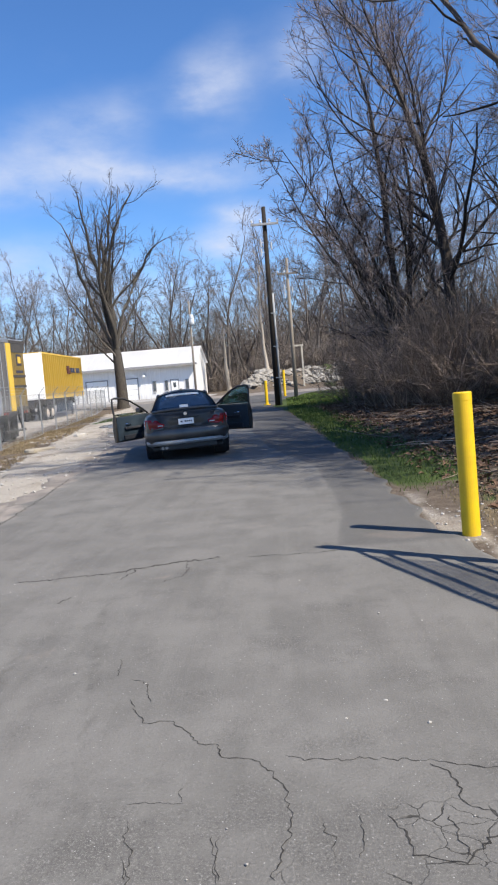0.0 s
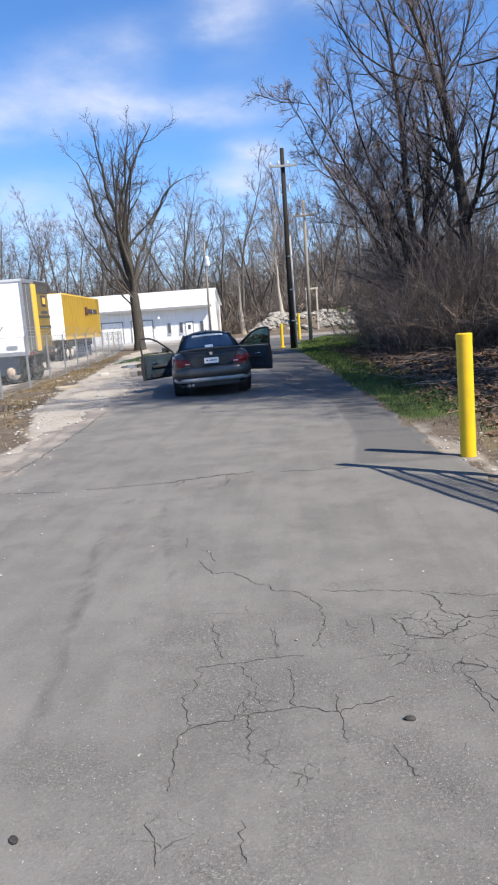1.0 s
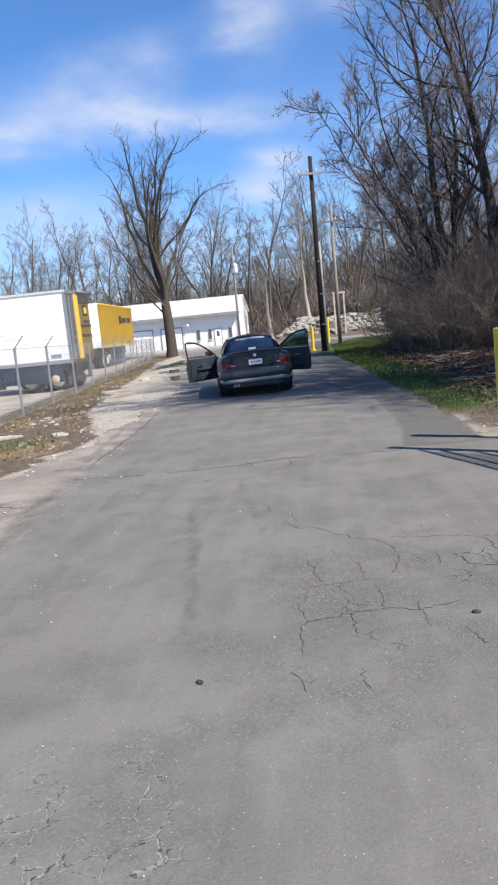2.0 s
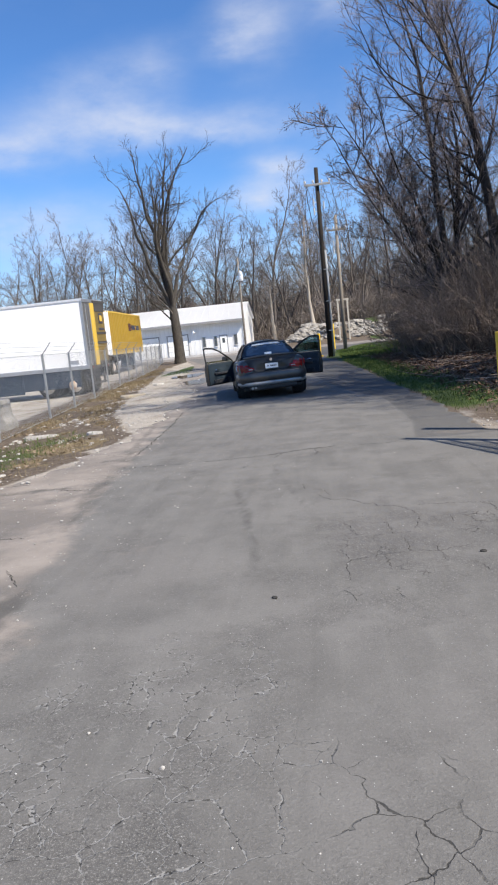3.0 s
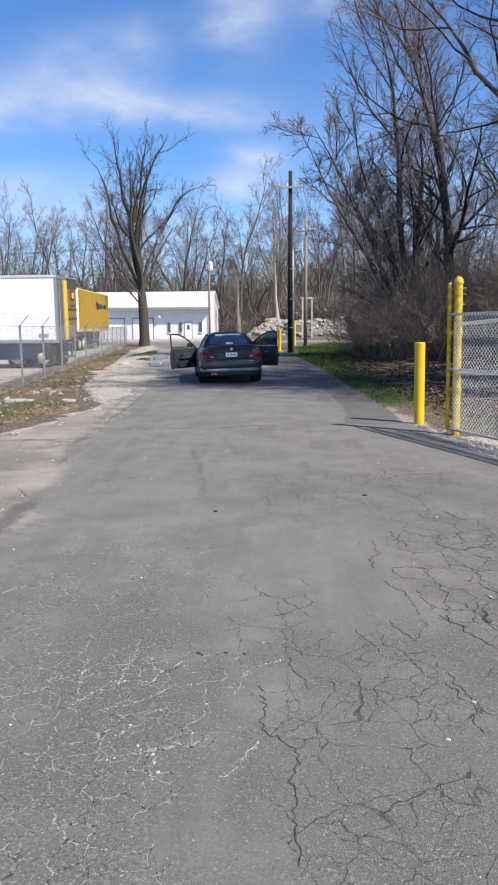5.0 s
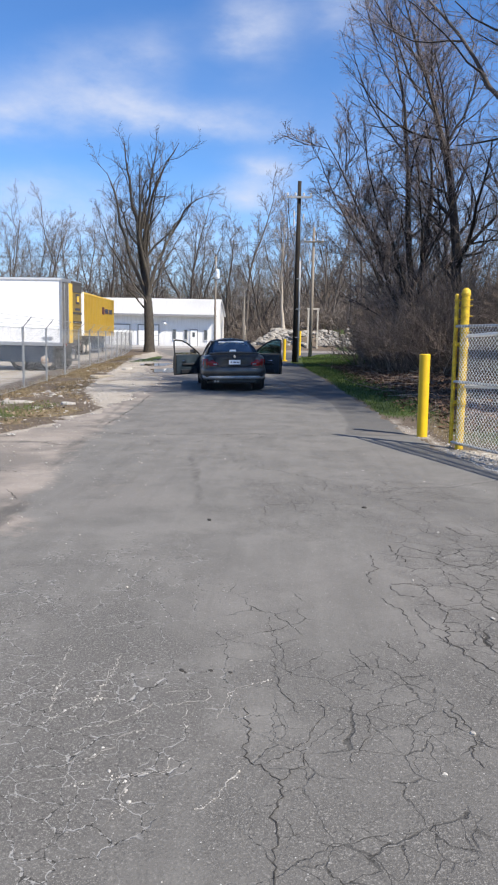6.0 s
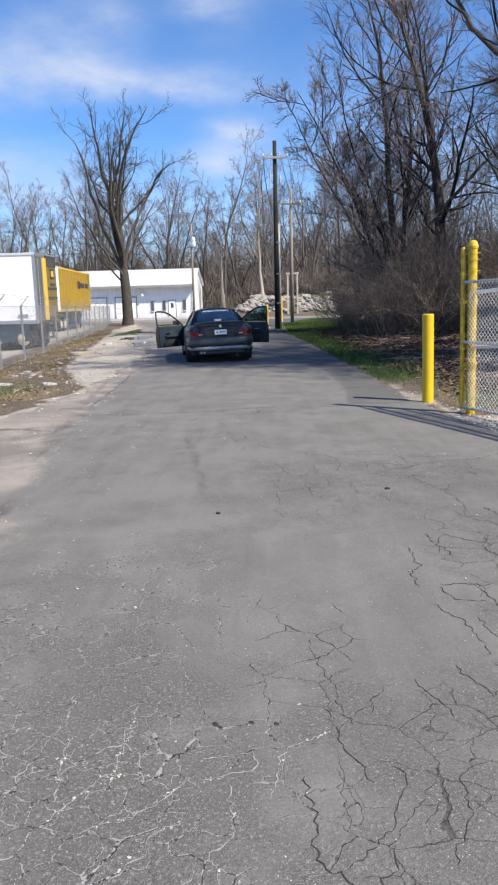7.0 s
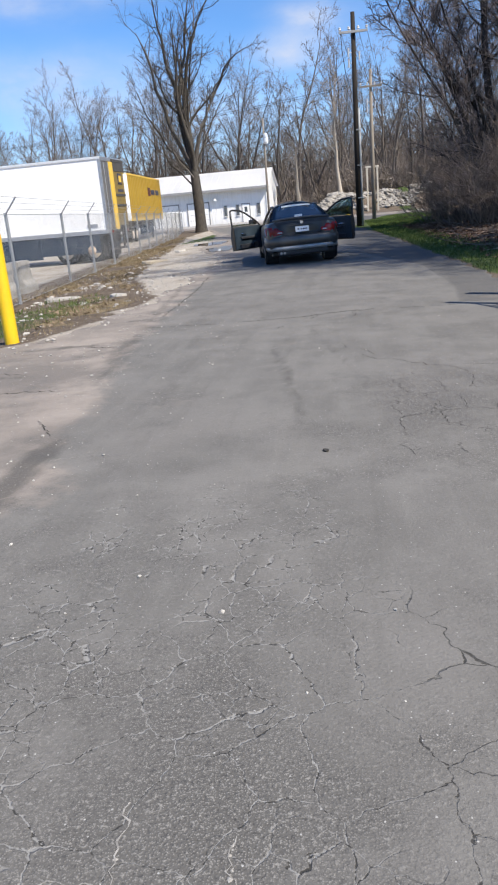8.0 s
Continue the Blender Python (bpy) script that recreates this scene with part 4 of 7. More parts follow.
def wire(pts, sag, r=0.012):
    a, b = Vector(pts[0]), Vector(pts[1])
    line = [a.lerp(b, t) - Vector((0, 0, sag * 4 * t * (1 - t))) for t in (i / 12 for i in range(13))]
    ob = part("overhead_wire", tubem(line, r, 4), M["cable"])
    return tagged(ob, "thin black overhead wire strung between poles", "wire", "overhead wires")


for dx in (-0.69, -0.23, 0.26, 0.69):
    wire([(-0.5 + dx, 39.96, 9.95), (0.75 + dx, 52.8, 9.1)], 0.3)
for dx in (-0.69, 0.69):
    wire([(0.75 + dx, 52.8, 9.1), (26 + dx, 80, 10.5)], 0.5)
    wire([(0.75 + dx, 52.8, 9.1), (-60, 84 + dx, 11.5)], 1.4)
wire([(-0.5, 40.0, 8.2), (-9.25, 76.5, 8.3)], 0.6)

# frame of two posts with a beam beyond the street
def post_frame():
    p = thing("post_frame", on_ground(1.9, 90.5), "pale wooden frame of two posts and a crossbeam", "frame")
    for x in (-0.6, 0.6):
        part("post", boxm(x - 0.1, -0.1, -0.3, x + 0.1, 0.1, 4.9, bevel=0.015), M["bark_pale"], p)
    part("beam", boxm(-0.8, -0.13, 4.9, 0.8, 0.13, 5.1, bevel=0.015), M["bark_pale"], p)


post_frame()


# ---------------------------------------------------------------- bollards
def bollard(x, y, h, r, lean=(0, 0), base=False):
    b = thing("bollard", pose(x, y, float(ground_z(x, y)), lean[1], lean[0], 0), "yellow painted steel pipe bollard with a capped top", "bollard", "yellow bollards")
    bm = bmesh.new()
    tube(bm, [(0, 0, -0.25), (0, 0, 0.3), (0, 0, h - 0.03), (0, 0, h - 0.008), (0, 0, h)], [r, r, r, r * 0.97, r * 0.9], 28)
    part("pipe", bm, M["yellow"], b, smooth=False)
    bm = bmesh.new()
    tube(bm, [(0, 0, h - 0.075), (0, 0, h - 0.07), (0, 0, h - 0.006), (0, 0, h + 0.002)], [r * 1.0, r * 1.018, r * 1.018, r * 0.93], 28)
    part("cap", bm, M["yellow"], b)
    if base:
        part("flange", tubem([(0, 0, -0.05), (0, 0, 0.06)], r * 2.2, 14), M["yellow"], b)
    return b


bollard(1.418, 6.393, 1.29, 0.082, (-0.9, 0))
bollard(-5.25, 5.26, 1.29, 0.085)
bollard(-1.15, 42.0, 1.4, 0.09, base=True)
bollard(-0.05, 56.0, 2.0, 0.1)


# ---------------------------------------------------------------- chain-link
def diamonds(L, H, pitch, r, z0=0.0, weave=0.006):
    """Two families of diagonal wires over a panel L long and H high, in its xz plane, knuckled at the top."""
    lines = []
    for fam in (1, -1):
        c = -H if fam == 1 else 0.0
        end = L if fam == 1 else L + H
        while c < end:
            a, b = (c, 0.0), (c + fam * H, H)
            xs = sorted([max(0.0, min(L, v)) for v in (a[0], b[0])])
            if xs[1] - xs[0] > 0.02:
                za, zb = ((xs[0] - c) * fam, (xs[1] - c) * fam)
                n = 2
                lines.append((np.array([[xs[0], fam * weave, z0 + za], [xs[1], fam * weave, z0 + zb]]), np.array([r, r]), 4))
            c += pitch
    return lines


def knuckles(L, H, pitch, r, z0):
    return [(np.array([[x, 0, z0 + H - 0.005], [x + 0.012, 0, z0 + H + 0.03]]), np.array([r, r]), 4) for x in np.arange(0, L, pitch)]


def yard_fence():
    a = Vector((-7.9 + 0.147 * 3.6, 7.8, -0.17))
    b = Vector((float(fence_x(61.5)), 61.5, -0.17))
    L = (b - a).length
    f = thing("chain_link_fence", pose(a.x, a.y, a.z, 0, 0, math.degrees(math.atan2(b.y - a.y, b.x - a.x))), "galvanised chain-link fence with outward barbed-wire arms", "fence")
    k = L / 53.7
    ys = [3.6, 8.45, 12.1, 16.05, 19.95, 23.8, 27.6, 31.4, 35.2, 39.0, 42.8, 46.6, 50.4, 53.6]
    bmp = tubem([(0, 0, -0.3), (0, 0, 1.83)], 0.036, 10)
    post_mesh = bpy.data.meshes.new("post")
    bmp.to_mesh(post_mesh)
    bmp.free()
    post_mesh.materials.append(M["galv"])
    bma = tubem([(0, 0, 1.8), (0, -0.26, 2.12)], 0.016, 6)
    arm_mesh = bpy.data.meshes.new("arm")
    bma.to_mesh(arm_mesh)
    bma.free()
    arm_mesh.materials.append(M["galv"])
    for s in [0.0] + [v * k for v in ys]:
        p = part("post", post_mesh, M["galv"], f)
        p.location = (s, 0, 0)
        q = part("arm", arm_mesh, M["galv"], p, "barbed-wire arm")
    for i, (dy, z) in enumerate([(-0.08, 1.9), (-0.17, 2.01), (-0.25, 2.11)]):
        part("barbed_wire", tubem([(0, dy, z), (L, dy, z)], 0.004, 4), M["wire"], f)
    part("top_wire", tubem([(0, 0.0, 1.8), (L, 0.0, 1.8)], 0.006, 5), M["wire"], f)
    part("bottom_wire", tubem([(0, 0.0, 0.05), (L, 0.0, 0.05)], 0.006, 5), M["wire"], f)
    part("wire_mesh", tubes_mesh("wire_mesh", diamonds(L, 1.78, 0.078, 0.0011, 0.03) + knuckles(L, 1.78, 0.078, 0.0011, 0.03), M["wire"]), M["wire"], f, "galvanised diamond mesh")


yard_fence()


M["wire_bright"] = worn("bright_fence_wire", (0.80, 0.80, 0.79), (0.62, 0.62, 0.61), 0.45, 0.1, scale=30, bump=0.0)


def gate():
    a = Vector((1.63, 5.2, 0.0))
    d = Vector((0.37, -0.93, 0)).normalized()
    g = thing("gate", pose(0, 0, 0, 0, -0.8, 0) @ pose(a.x - 0.02, a.y, 0.02, 0, 0, math.degrees(math.atan2(d.y, d.x))), "open chain-link gate with a yellow painted end tube", "gate")
    L, H = 3.7, 1.60
    # x runs along the leaf, towards the near end; +y is the wood's side
    part("end_tube", tubem([(0, 0, 0.03), (0, 0, 2.08), (0, 0, 2.1)], [0.029, 0.029, 0.018], 14), M["yellow_old"], g, "chipped yellow paint")
    part("far_tube", tubem([(L, 0, 0.05), (L, 0, 1.7)], 0.028, 12), M["galv"], g)
    for z in (1.66, 0.90, 0.05):
        part("rail", tubem([(0, 0, z), (L, 0, z)], 0.021, 10), M["galv"], g)
    part("wire_mesh", tubes_mesh("wire_mesh", [(p + np.array([0.17, -0.03, 0]), r, k) for p, r, k in diamonds(L - 0.17, H, 0.066, 0.0037, 0.05) + knuckles(L - 0.17, H, 0.066, 0.0037, 0.05)], M["wire_bright"]), M["wire_bright"], g, "bright diamond wire mesh")
    for z in (0.3, 0.55, 0.8, 1.15, 1.4, 1.75, 1.9, 2.0):
        part("tie_band", tubem([(0, 0, z), (0, 0, z + 0.025)], 0.036, 12), M["yellow_old"], g)
        part("band_bolt", tubem([(0, 0.03, z + 0.012), (0.0, 0.075, z + 0.012)], 0.008, 6), M["yellow_old"], g)
    part("stile", tubem([(1.28, 0.02, 0.05), (1.28, 0.02, 0.9)], 0.026, 10), M["whiterail"], g, "bright silver stile")
    for z in (1.53, 0.84):
        part("brace_rail", tubem([(0.16, 0.09, z), (L, 0.16, z + 0.17)], 0.024, 10), M["whiterail"], g, "bright silver rail")
    return g


gate()


def gate_post():
    p = thing("gate_post", pose(1.72, 5.16, 0, 0, -0.8, 0), "thick yellow steel gate post with a domed cap and bands", "gate post")
    part("pipe", tubem([(0, 0, -0.3), (0, 0, 2.14)], 0.057, 22), M["yellow_old"], p)
    bm = bmesh.new()
    tube(bm, [(0, 0, 2.12), (0, 0, 2.15), (0, 0, 2.19), (0, 0, 2.215), (0, 0, 2.225)], [0.066, 0.066, 0.054, 0.032, 0.01], 20)
    part("cap", bm, M["yellow_old"], p)
    for z in (0.22, 0.45, 0.75, 1.1, 1.28, 1.55, 1.62, 1.83, 1.97, 2.05):
        part("band", tubem([(0, 0, z), (0, 0, z + 0.022)], 0.063, 20), M["yellow_old"], p)
        part("band_bolt", tubem([(0.05, -0.03, z + 0.011), (0.088, -0.045, z + 0.011)], 0.008, 6), M["yellow_old"], p)
    for z in (1.42, 0.62):
        bm = bmesh.new()
        tube(bm, [(0, 0, z), (0, 0, z + 0.07)], 0.068, 16)
        box(bm, -0.12, 0.0, z + 0.01, 0.0, 0.05, z + 0.06, bevel=0.006)
        part("hinge", bm, M["yellow_old"], p, "hinge clamp")


gate_post()


# ---------------------------------------------------------------- the car
M["paint"] = Nodes("dark_grey_metallic_paint", (0.062, 0.063, 0.066), 0.34, 0.55)
M["paint"].bsdf.inputs["Coat Weight"].default_value = 0.4
M["paint"].bsdf.inputs["Coat Roughness"].default_value = 0.08
_k = M["paint"]
_k.colour(_k.mix(_k.step(_k.noise(4, 5), 0.35, 0.7, 0.0, 0.5), (0.070, 0.067, 0.064), (0.102, 0.096, 0.089)))
_k.rough(_k.step(_k.noise(9, 4), 0.3, 0.7, 0.28, 0.45))
M["paint"] = _k.mat
# lower bumper edge, reflected light put in as a pale colour
M["valance"] = worn("reflection_lip", (0.336, 0.336, 0.336), (0.235, 0.235, 0.235), 0.35, 0.4, scale=7, bump=0.05)
M["trim_black"] = worn("black_trim", (0.016, 0.016, 0.017), (0.028, 0.028, 0.028), 0.5, scale=12, bump=0.1)
M["cabin"] = worn("dark_cabin_trim", (0.024, 0.026, 0.032), (0.045, 0.048, 0.056), 0.7, scale=14, bump=0.2)
# blue in the card's colour stands for the sky it reflects
M["doorcard"] = worn("door_card", (0.020, 0.033, 0.048), (0.034, 0.050, 0.066), 0.45, scale=10, bump=0.2)
M["lamp_red"] = worn("red_lamp_lens", (0.42, 0.018, 0.016), (0.30, 0.012, 0.012), 0.12, scale=20, bump=0.2, coat=0.6)
M["lamp_clear"] = worn("clear_lamp_lens", (0.62, 0.60, 0.58), (0.42, 0.40, 0.38), 0.15, scale=20, bump=0.2, coat=0.6)
M["chrome"] = worn("chrome", (0.75, 0.75, 0.76), (0.6, 0.6, 0.62), 0.12, 1.0, bump=0.0)
M["plate"] = worn("plate_white", (0.80, 0.81, 0.82), (0.70, 0.72, 0.74), 0.4, scale=10, bump=0.0)
M["sticker"] = worn("white_sticker", (0.82, 0.84, 0.86), (0.72, 0.75, 0.78), 0.4, bump=0.0)
M["bar"] = worn("dark_print", (0.03, 0.035, 0.06), (0.05, 0.05, 0.08), 0.5, bump=0.0)
M["alloy"] = worn("alloy_rim", (0.33, 0.33, 0.34), (0.22, 0.22, 0.22), 0.35, 0.9, bump=0.0)


def glass(name, tint, rough=0.02, ior=1.45, clear=1.0):
    k = Nodes(name, tint, rough)
    k.bsdf.inputs["Transmission Weight"].default_value = clear
    k.bsdf.inputs["IOR"].default_value = ior
    s = k.noise(5.0, 4)
    k.rough(k.step(s, 0.4, 0.75, rough, rough + 0.06))
    return k.mat


# dark tint, with blue mixed in for the reflected sky
M["glass_dark"] = glass("sky_tinted_glass", (0.028, 0.055, 0.10), rough=0.05, ior=1.33, clear=0.3)
M["glass_green"] = glass("green_glass", (0.45, 0.62, 0.55))


def grid_patch(bm, curve_a, curve_b, n, bulge=0.0, thick=0.0, push=(0, 0, 1)):
    """A sheet between two polylines of the same length, bulged along push."""
    pu = Vector(push)
    rows = []
    for i in range(n + 1):
        t = i / n
        row = []
        for j, (a, b) in enumerate(zip(curve_a, curve_b)):
            s = j / (len(curve_a) - 1)
            p = Vector(a).lerp(Vector(b), t) + pu * (bulge * 16 * t * (1 - t) * s * (1 - s) + bulge * 1.2 * 4 * t * (1 - t))
            row.append(bm.verts.new(p))
        rows.append(row)
    fs = [bm.faces.new((r[j], r[j + 1], q[j + 1], q[j])) for r, q in zip(rows, rows[1:]) for j in range(len(r) - 1)]
    if thick:
        bmesh.ops.solidify(bm, geom=fs, thickness=thick)
    return bm


def car_body():
    ys = np.concatenate([np.linspace(-2.21, -2.05, 5), np.arange(-1.98, 2.0, 0.055), np.linspace(2.02, 2.22, 6)])
    K = [-2.21, -2.15, -2.0, -1.5, -1.0, 0, 1.0, 1.6, 1.95, 2.12, 2.22]
    hw = np.interp(ys, K, [0.70, 0.795, 0.835, 0.865, 0.87, 0.872, 0.868, 0.855, 0.80, 0.70, 0.52])
    zb = np.interp(ys, K, [0.36, 0.31, 0.28, 0.23, 0.20, 0.19, 0.20, 0.22, 0.24, 0.27, 0.33])
    zs = np.interp(ys, K, [0.86, 0.915, 0.93, 0.925, 0.91, 0.895, 0.88, 0.83, 0.76, 0.70, 0.58])
    zd = np.interp(ys, K, [0.93, 1.015, 1.015, 1.01, 1.0, 0.98, 0.97, 0.93, 0.85, 0.76, 0.62])
    hd = hw * np.interp(ys, K, [0.80, 0.82, 0.82, 0.82, 0.82, 0.82, 0.82, 0.8, 0.78, 0.75, 0.7])
    bm = bmesh.new()
    rings = []
    for y, w, b, s, d, e in zip(ys, hw, zb, zs, zd, hd):
        half = [(0.86 * w, b), (0.955 * w, b + 0.05), (0.985 * w, b + 0.16), (w, b + 0.30), (w * 1.0, (b + s) / 2 + 0.08), (w * 0.99, s - 0.12), (w * 0.965, s - 0.04), (w * 0.925, s), (e, s + (d - s) * 0.35), (e * 0.8, s + (d - s) * 0.78), (e * 0.45, d - 0.006), (0.0, d)]
        pts = [(-x, y, z) for x, z in half] + [(x, y, z) for x, z in half[-2::-1]]
        rings.append([bm.verts.new(p) for p in pts])
    for a, b in zip(rings, rings[1:]):
        for j in range(len(a) - 1):
            c = (a[j].co + a[j + 1].co + b[j].co + b[j + 1].co) / 4
            arch = abs(c.x) > 0.6 and min((c.y + 1.36) ** 2, (c.y - 1.36) ** 2) + (c.z - 0.31) ** 2 < 0.355 ** 2
            door = abs(c.x) > 0.70 and -0.30 < c.y < 0.98 and c.z > 0.30
            cabin = -1.42 < c.y < 1.0 and abs(c.x) < 0.70 and c.z > 0.86
            if not (arch or door or cabin):
                bm.faces.new((a[j], a[j + 1], b[j + 1], b[j]))
    bm.faces.new(rings[0][::-1])
    bm.faces.new(rings[-1])
    return bm


def wheel(parent, x, y, side):
    t = bmesh.new()
    prof = [(0.205, -0.10), (0.285, -0.105), (0.308, -0.085), (0.313, 0.0), (0.308, 0.085), (0.285, 0.105), (0.205, 0.10)]
    rings = []
    for r, d in prof:
        rings.append([t.verts.new((d, r * math.cos(a), r * math.sin(a))) for a in (2 * math.pi * i / 28 for i in range(28))])
    for p, q in zip(rings, rings[1:]):
        for i in range(28):
            t.faces.new((p[i], p[(i + 1) % 28], q[(i + 1) % 28], q[i]))
    tyre = part("tyre", t, M["black"], parent, "black rubber tyre", smooth=True)
    tyre.location = (x, y, 0.313)
    r = bmesh.new()
    tube(r, [(-0.09, 0, 0), (0.075, 0, 0)], [0.207, 0.207], 28)
    for i in range(7):
        a = 2 * math.pi * i / 7
        box(r, side * 0.07 - 0.012, -0.022, 0.03, side * 0.07 + 0.012, 0.022, 0.195, m=Matrix.Rotation(a, 4, "X"))
    tube(r, [(side * 0.07, 0, 0), (side * 0.1, 0, 0)], [0.06, 0.045], 14)
    part("rim", r, M["alloy"], tyre, "dull alloy rim")


def car_door(car, side):
    """One open front door; its own x runs from the hinge back to the trailing edge when shut."""
    ang = 42 if side < 0 else 40
    d = part("door", bmesh_door_skin(), M["paint"], car, "open door with a framed window")
    # closed, the leaf points to -y; opened it swings out
    d.matrix_basis = Matrix.Translation((side * 0.855, 0.97, 0)) @ Matrix.Rotation(radians(-90 - ang if side < 0 else -90 + ang), 4, "Z") @ Matrix.Diagonal((0.94, -side, 1, 1))
    part("door_card", boxm(0.06, 0.055, 0.35, 1.17, 0.085, 0.90, bevel=0.012), M["doorcard"], d, "dark inner door panel")
    part("armrest", boxm(0.35, 0.08, 0.60, 0.95, 0.14, 0.66, bevel=0.015), M["cabin"], d)
    part("speaker", tubem([(0.30, 0.08, 0.42), (0.30, 0.10, 0.42)], 0.085, 18), M["alloy"], d, "round speaker grille")
    part("pocket", boxm(0.45, 0.08, 0.36, 1.0, 0.125, 0.47, bevel=0.012), M["cabin"], d)
    part("pull_handle", tubem([(0.72, 0.09, 0.71), (0.76, 0.12, 0.72), (0.86, 0.12, 0.73), (0.9, 0.09, 0.73)], 0.012, 6), M["chrome"], d, "bright pull handle")
    bm = bmesh.new()
    tube(bm, [(0.02, 0.03, 0.93), (0.30, 0.02, 1.10), (0.55, 0.0, 1.24), (0.80, -0.01, 1.325), (1.06, -0.02, 1.345), (1.16, -0.02, 1.33), (1.19, 0.0, 1.18), (1.19, 0.03, 0.92)], 0.024, 8)
    part("window_frame", bm, M["trim_black"], d, "black window frame")
    g = bmesh.new()
    top = [(0.30, 0.02, 1.09), (0.55, 0.0, 1.23), (0.80, -0.01, 1.315), (1.06, -0.02, 1.335), (1.17, -0.02, 1.32)]
    bot = [(0.10, 0.03, 0.93), (0.37, 0.03, 0.93), (0.65, 0.03, 0.93), (0.9, 0.03, 0.93), (1.17, 0.03, 0.93)]
    if side < 0:
        top = [tuple(Vector(b).lerp(Vector(a), 0.12)) for a, b in zip(top, bot)]
    grid_patch(g, bot, top, 2, 0.0, 0.004)
    part("window_glass", g, M["glass_green"], d, "greenish window glass")
    bm = bmesh.new()
    box(bm, 0.05, -0.20, 0.93, 0.20, -0.03, 1.06, bevel=0.03)
    part("mirror", bm, M["paint"], d, "wing mirror")
    part("outer_handle", boxm(0.98, -0.03, 0.76, 1.14, 0.0, 0.80, bevel=0.008), M["paint"], d)


def bmesh_door_skin():
    bm = bmesh.new()
    prof = [(0.0, 0.32), (-0.02, 0.47), (-0.03, 0.62), (-0.015, 0.80), (0.015, 0.92)]
    outer = [[(x, y, z) for y, z in prof] for x in np.linspace(0.0, 1.22, 8)]
    vo = [[bm.verts.new(p) for p in r] for r in outer]
    vi = [[bm.verts.new((p[0], 0.06, p[2])) for p in r] for r in outer]
    n, m = len(vo), len(prof)
    for i in range(n - 1):
        for j in range(m - 1):
            bm.faces.new((vo[i][j], vo[i + 1][j], vo[i + 1][j + 1], vo[i][j + 1]))
            bm.faces.new((vi[i][j], vi[i][j + 1], vi[i + 1][j + 1], vi[i + 1][j]))
        bm.faces.new((vo[i][0], vi[i][0], vi[i + 1][0], vo[i + 1][0]))
        bm.faces.new((vo[i][-1], vo[i + 1][-1], vi[i + 1][-1], vi[i][-1]))
    for j in range(m - 1):
        bm.faces.new((vo[0][j], vo[0][j + 1], vi[0][j + 1], vi[0][j]))
        bm.faces.new((vo[-1][j], vi[-1][j], vi[-1][j + 1], vo[-1][j + 1]))
    return bm


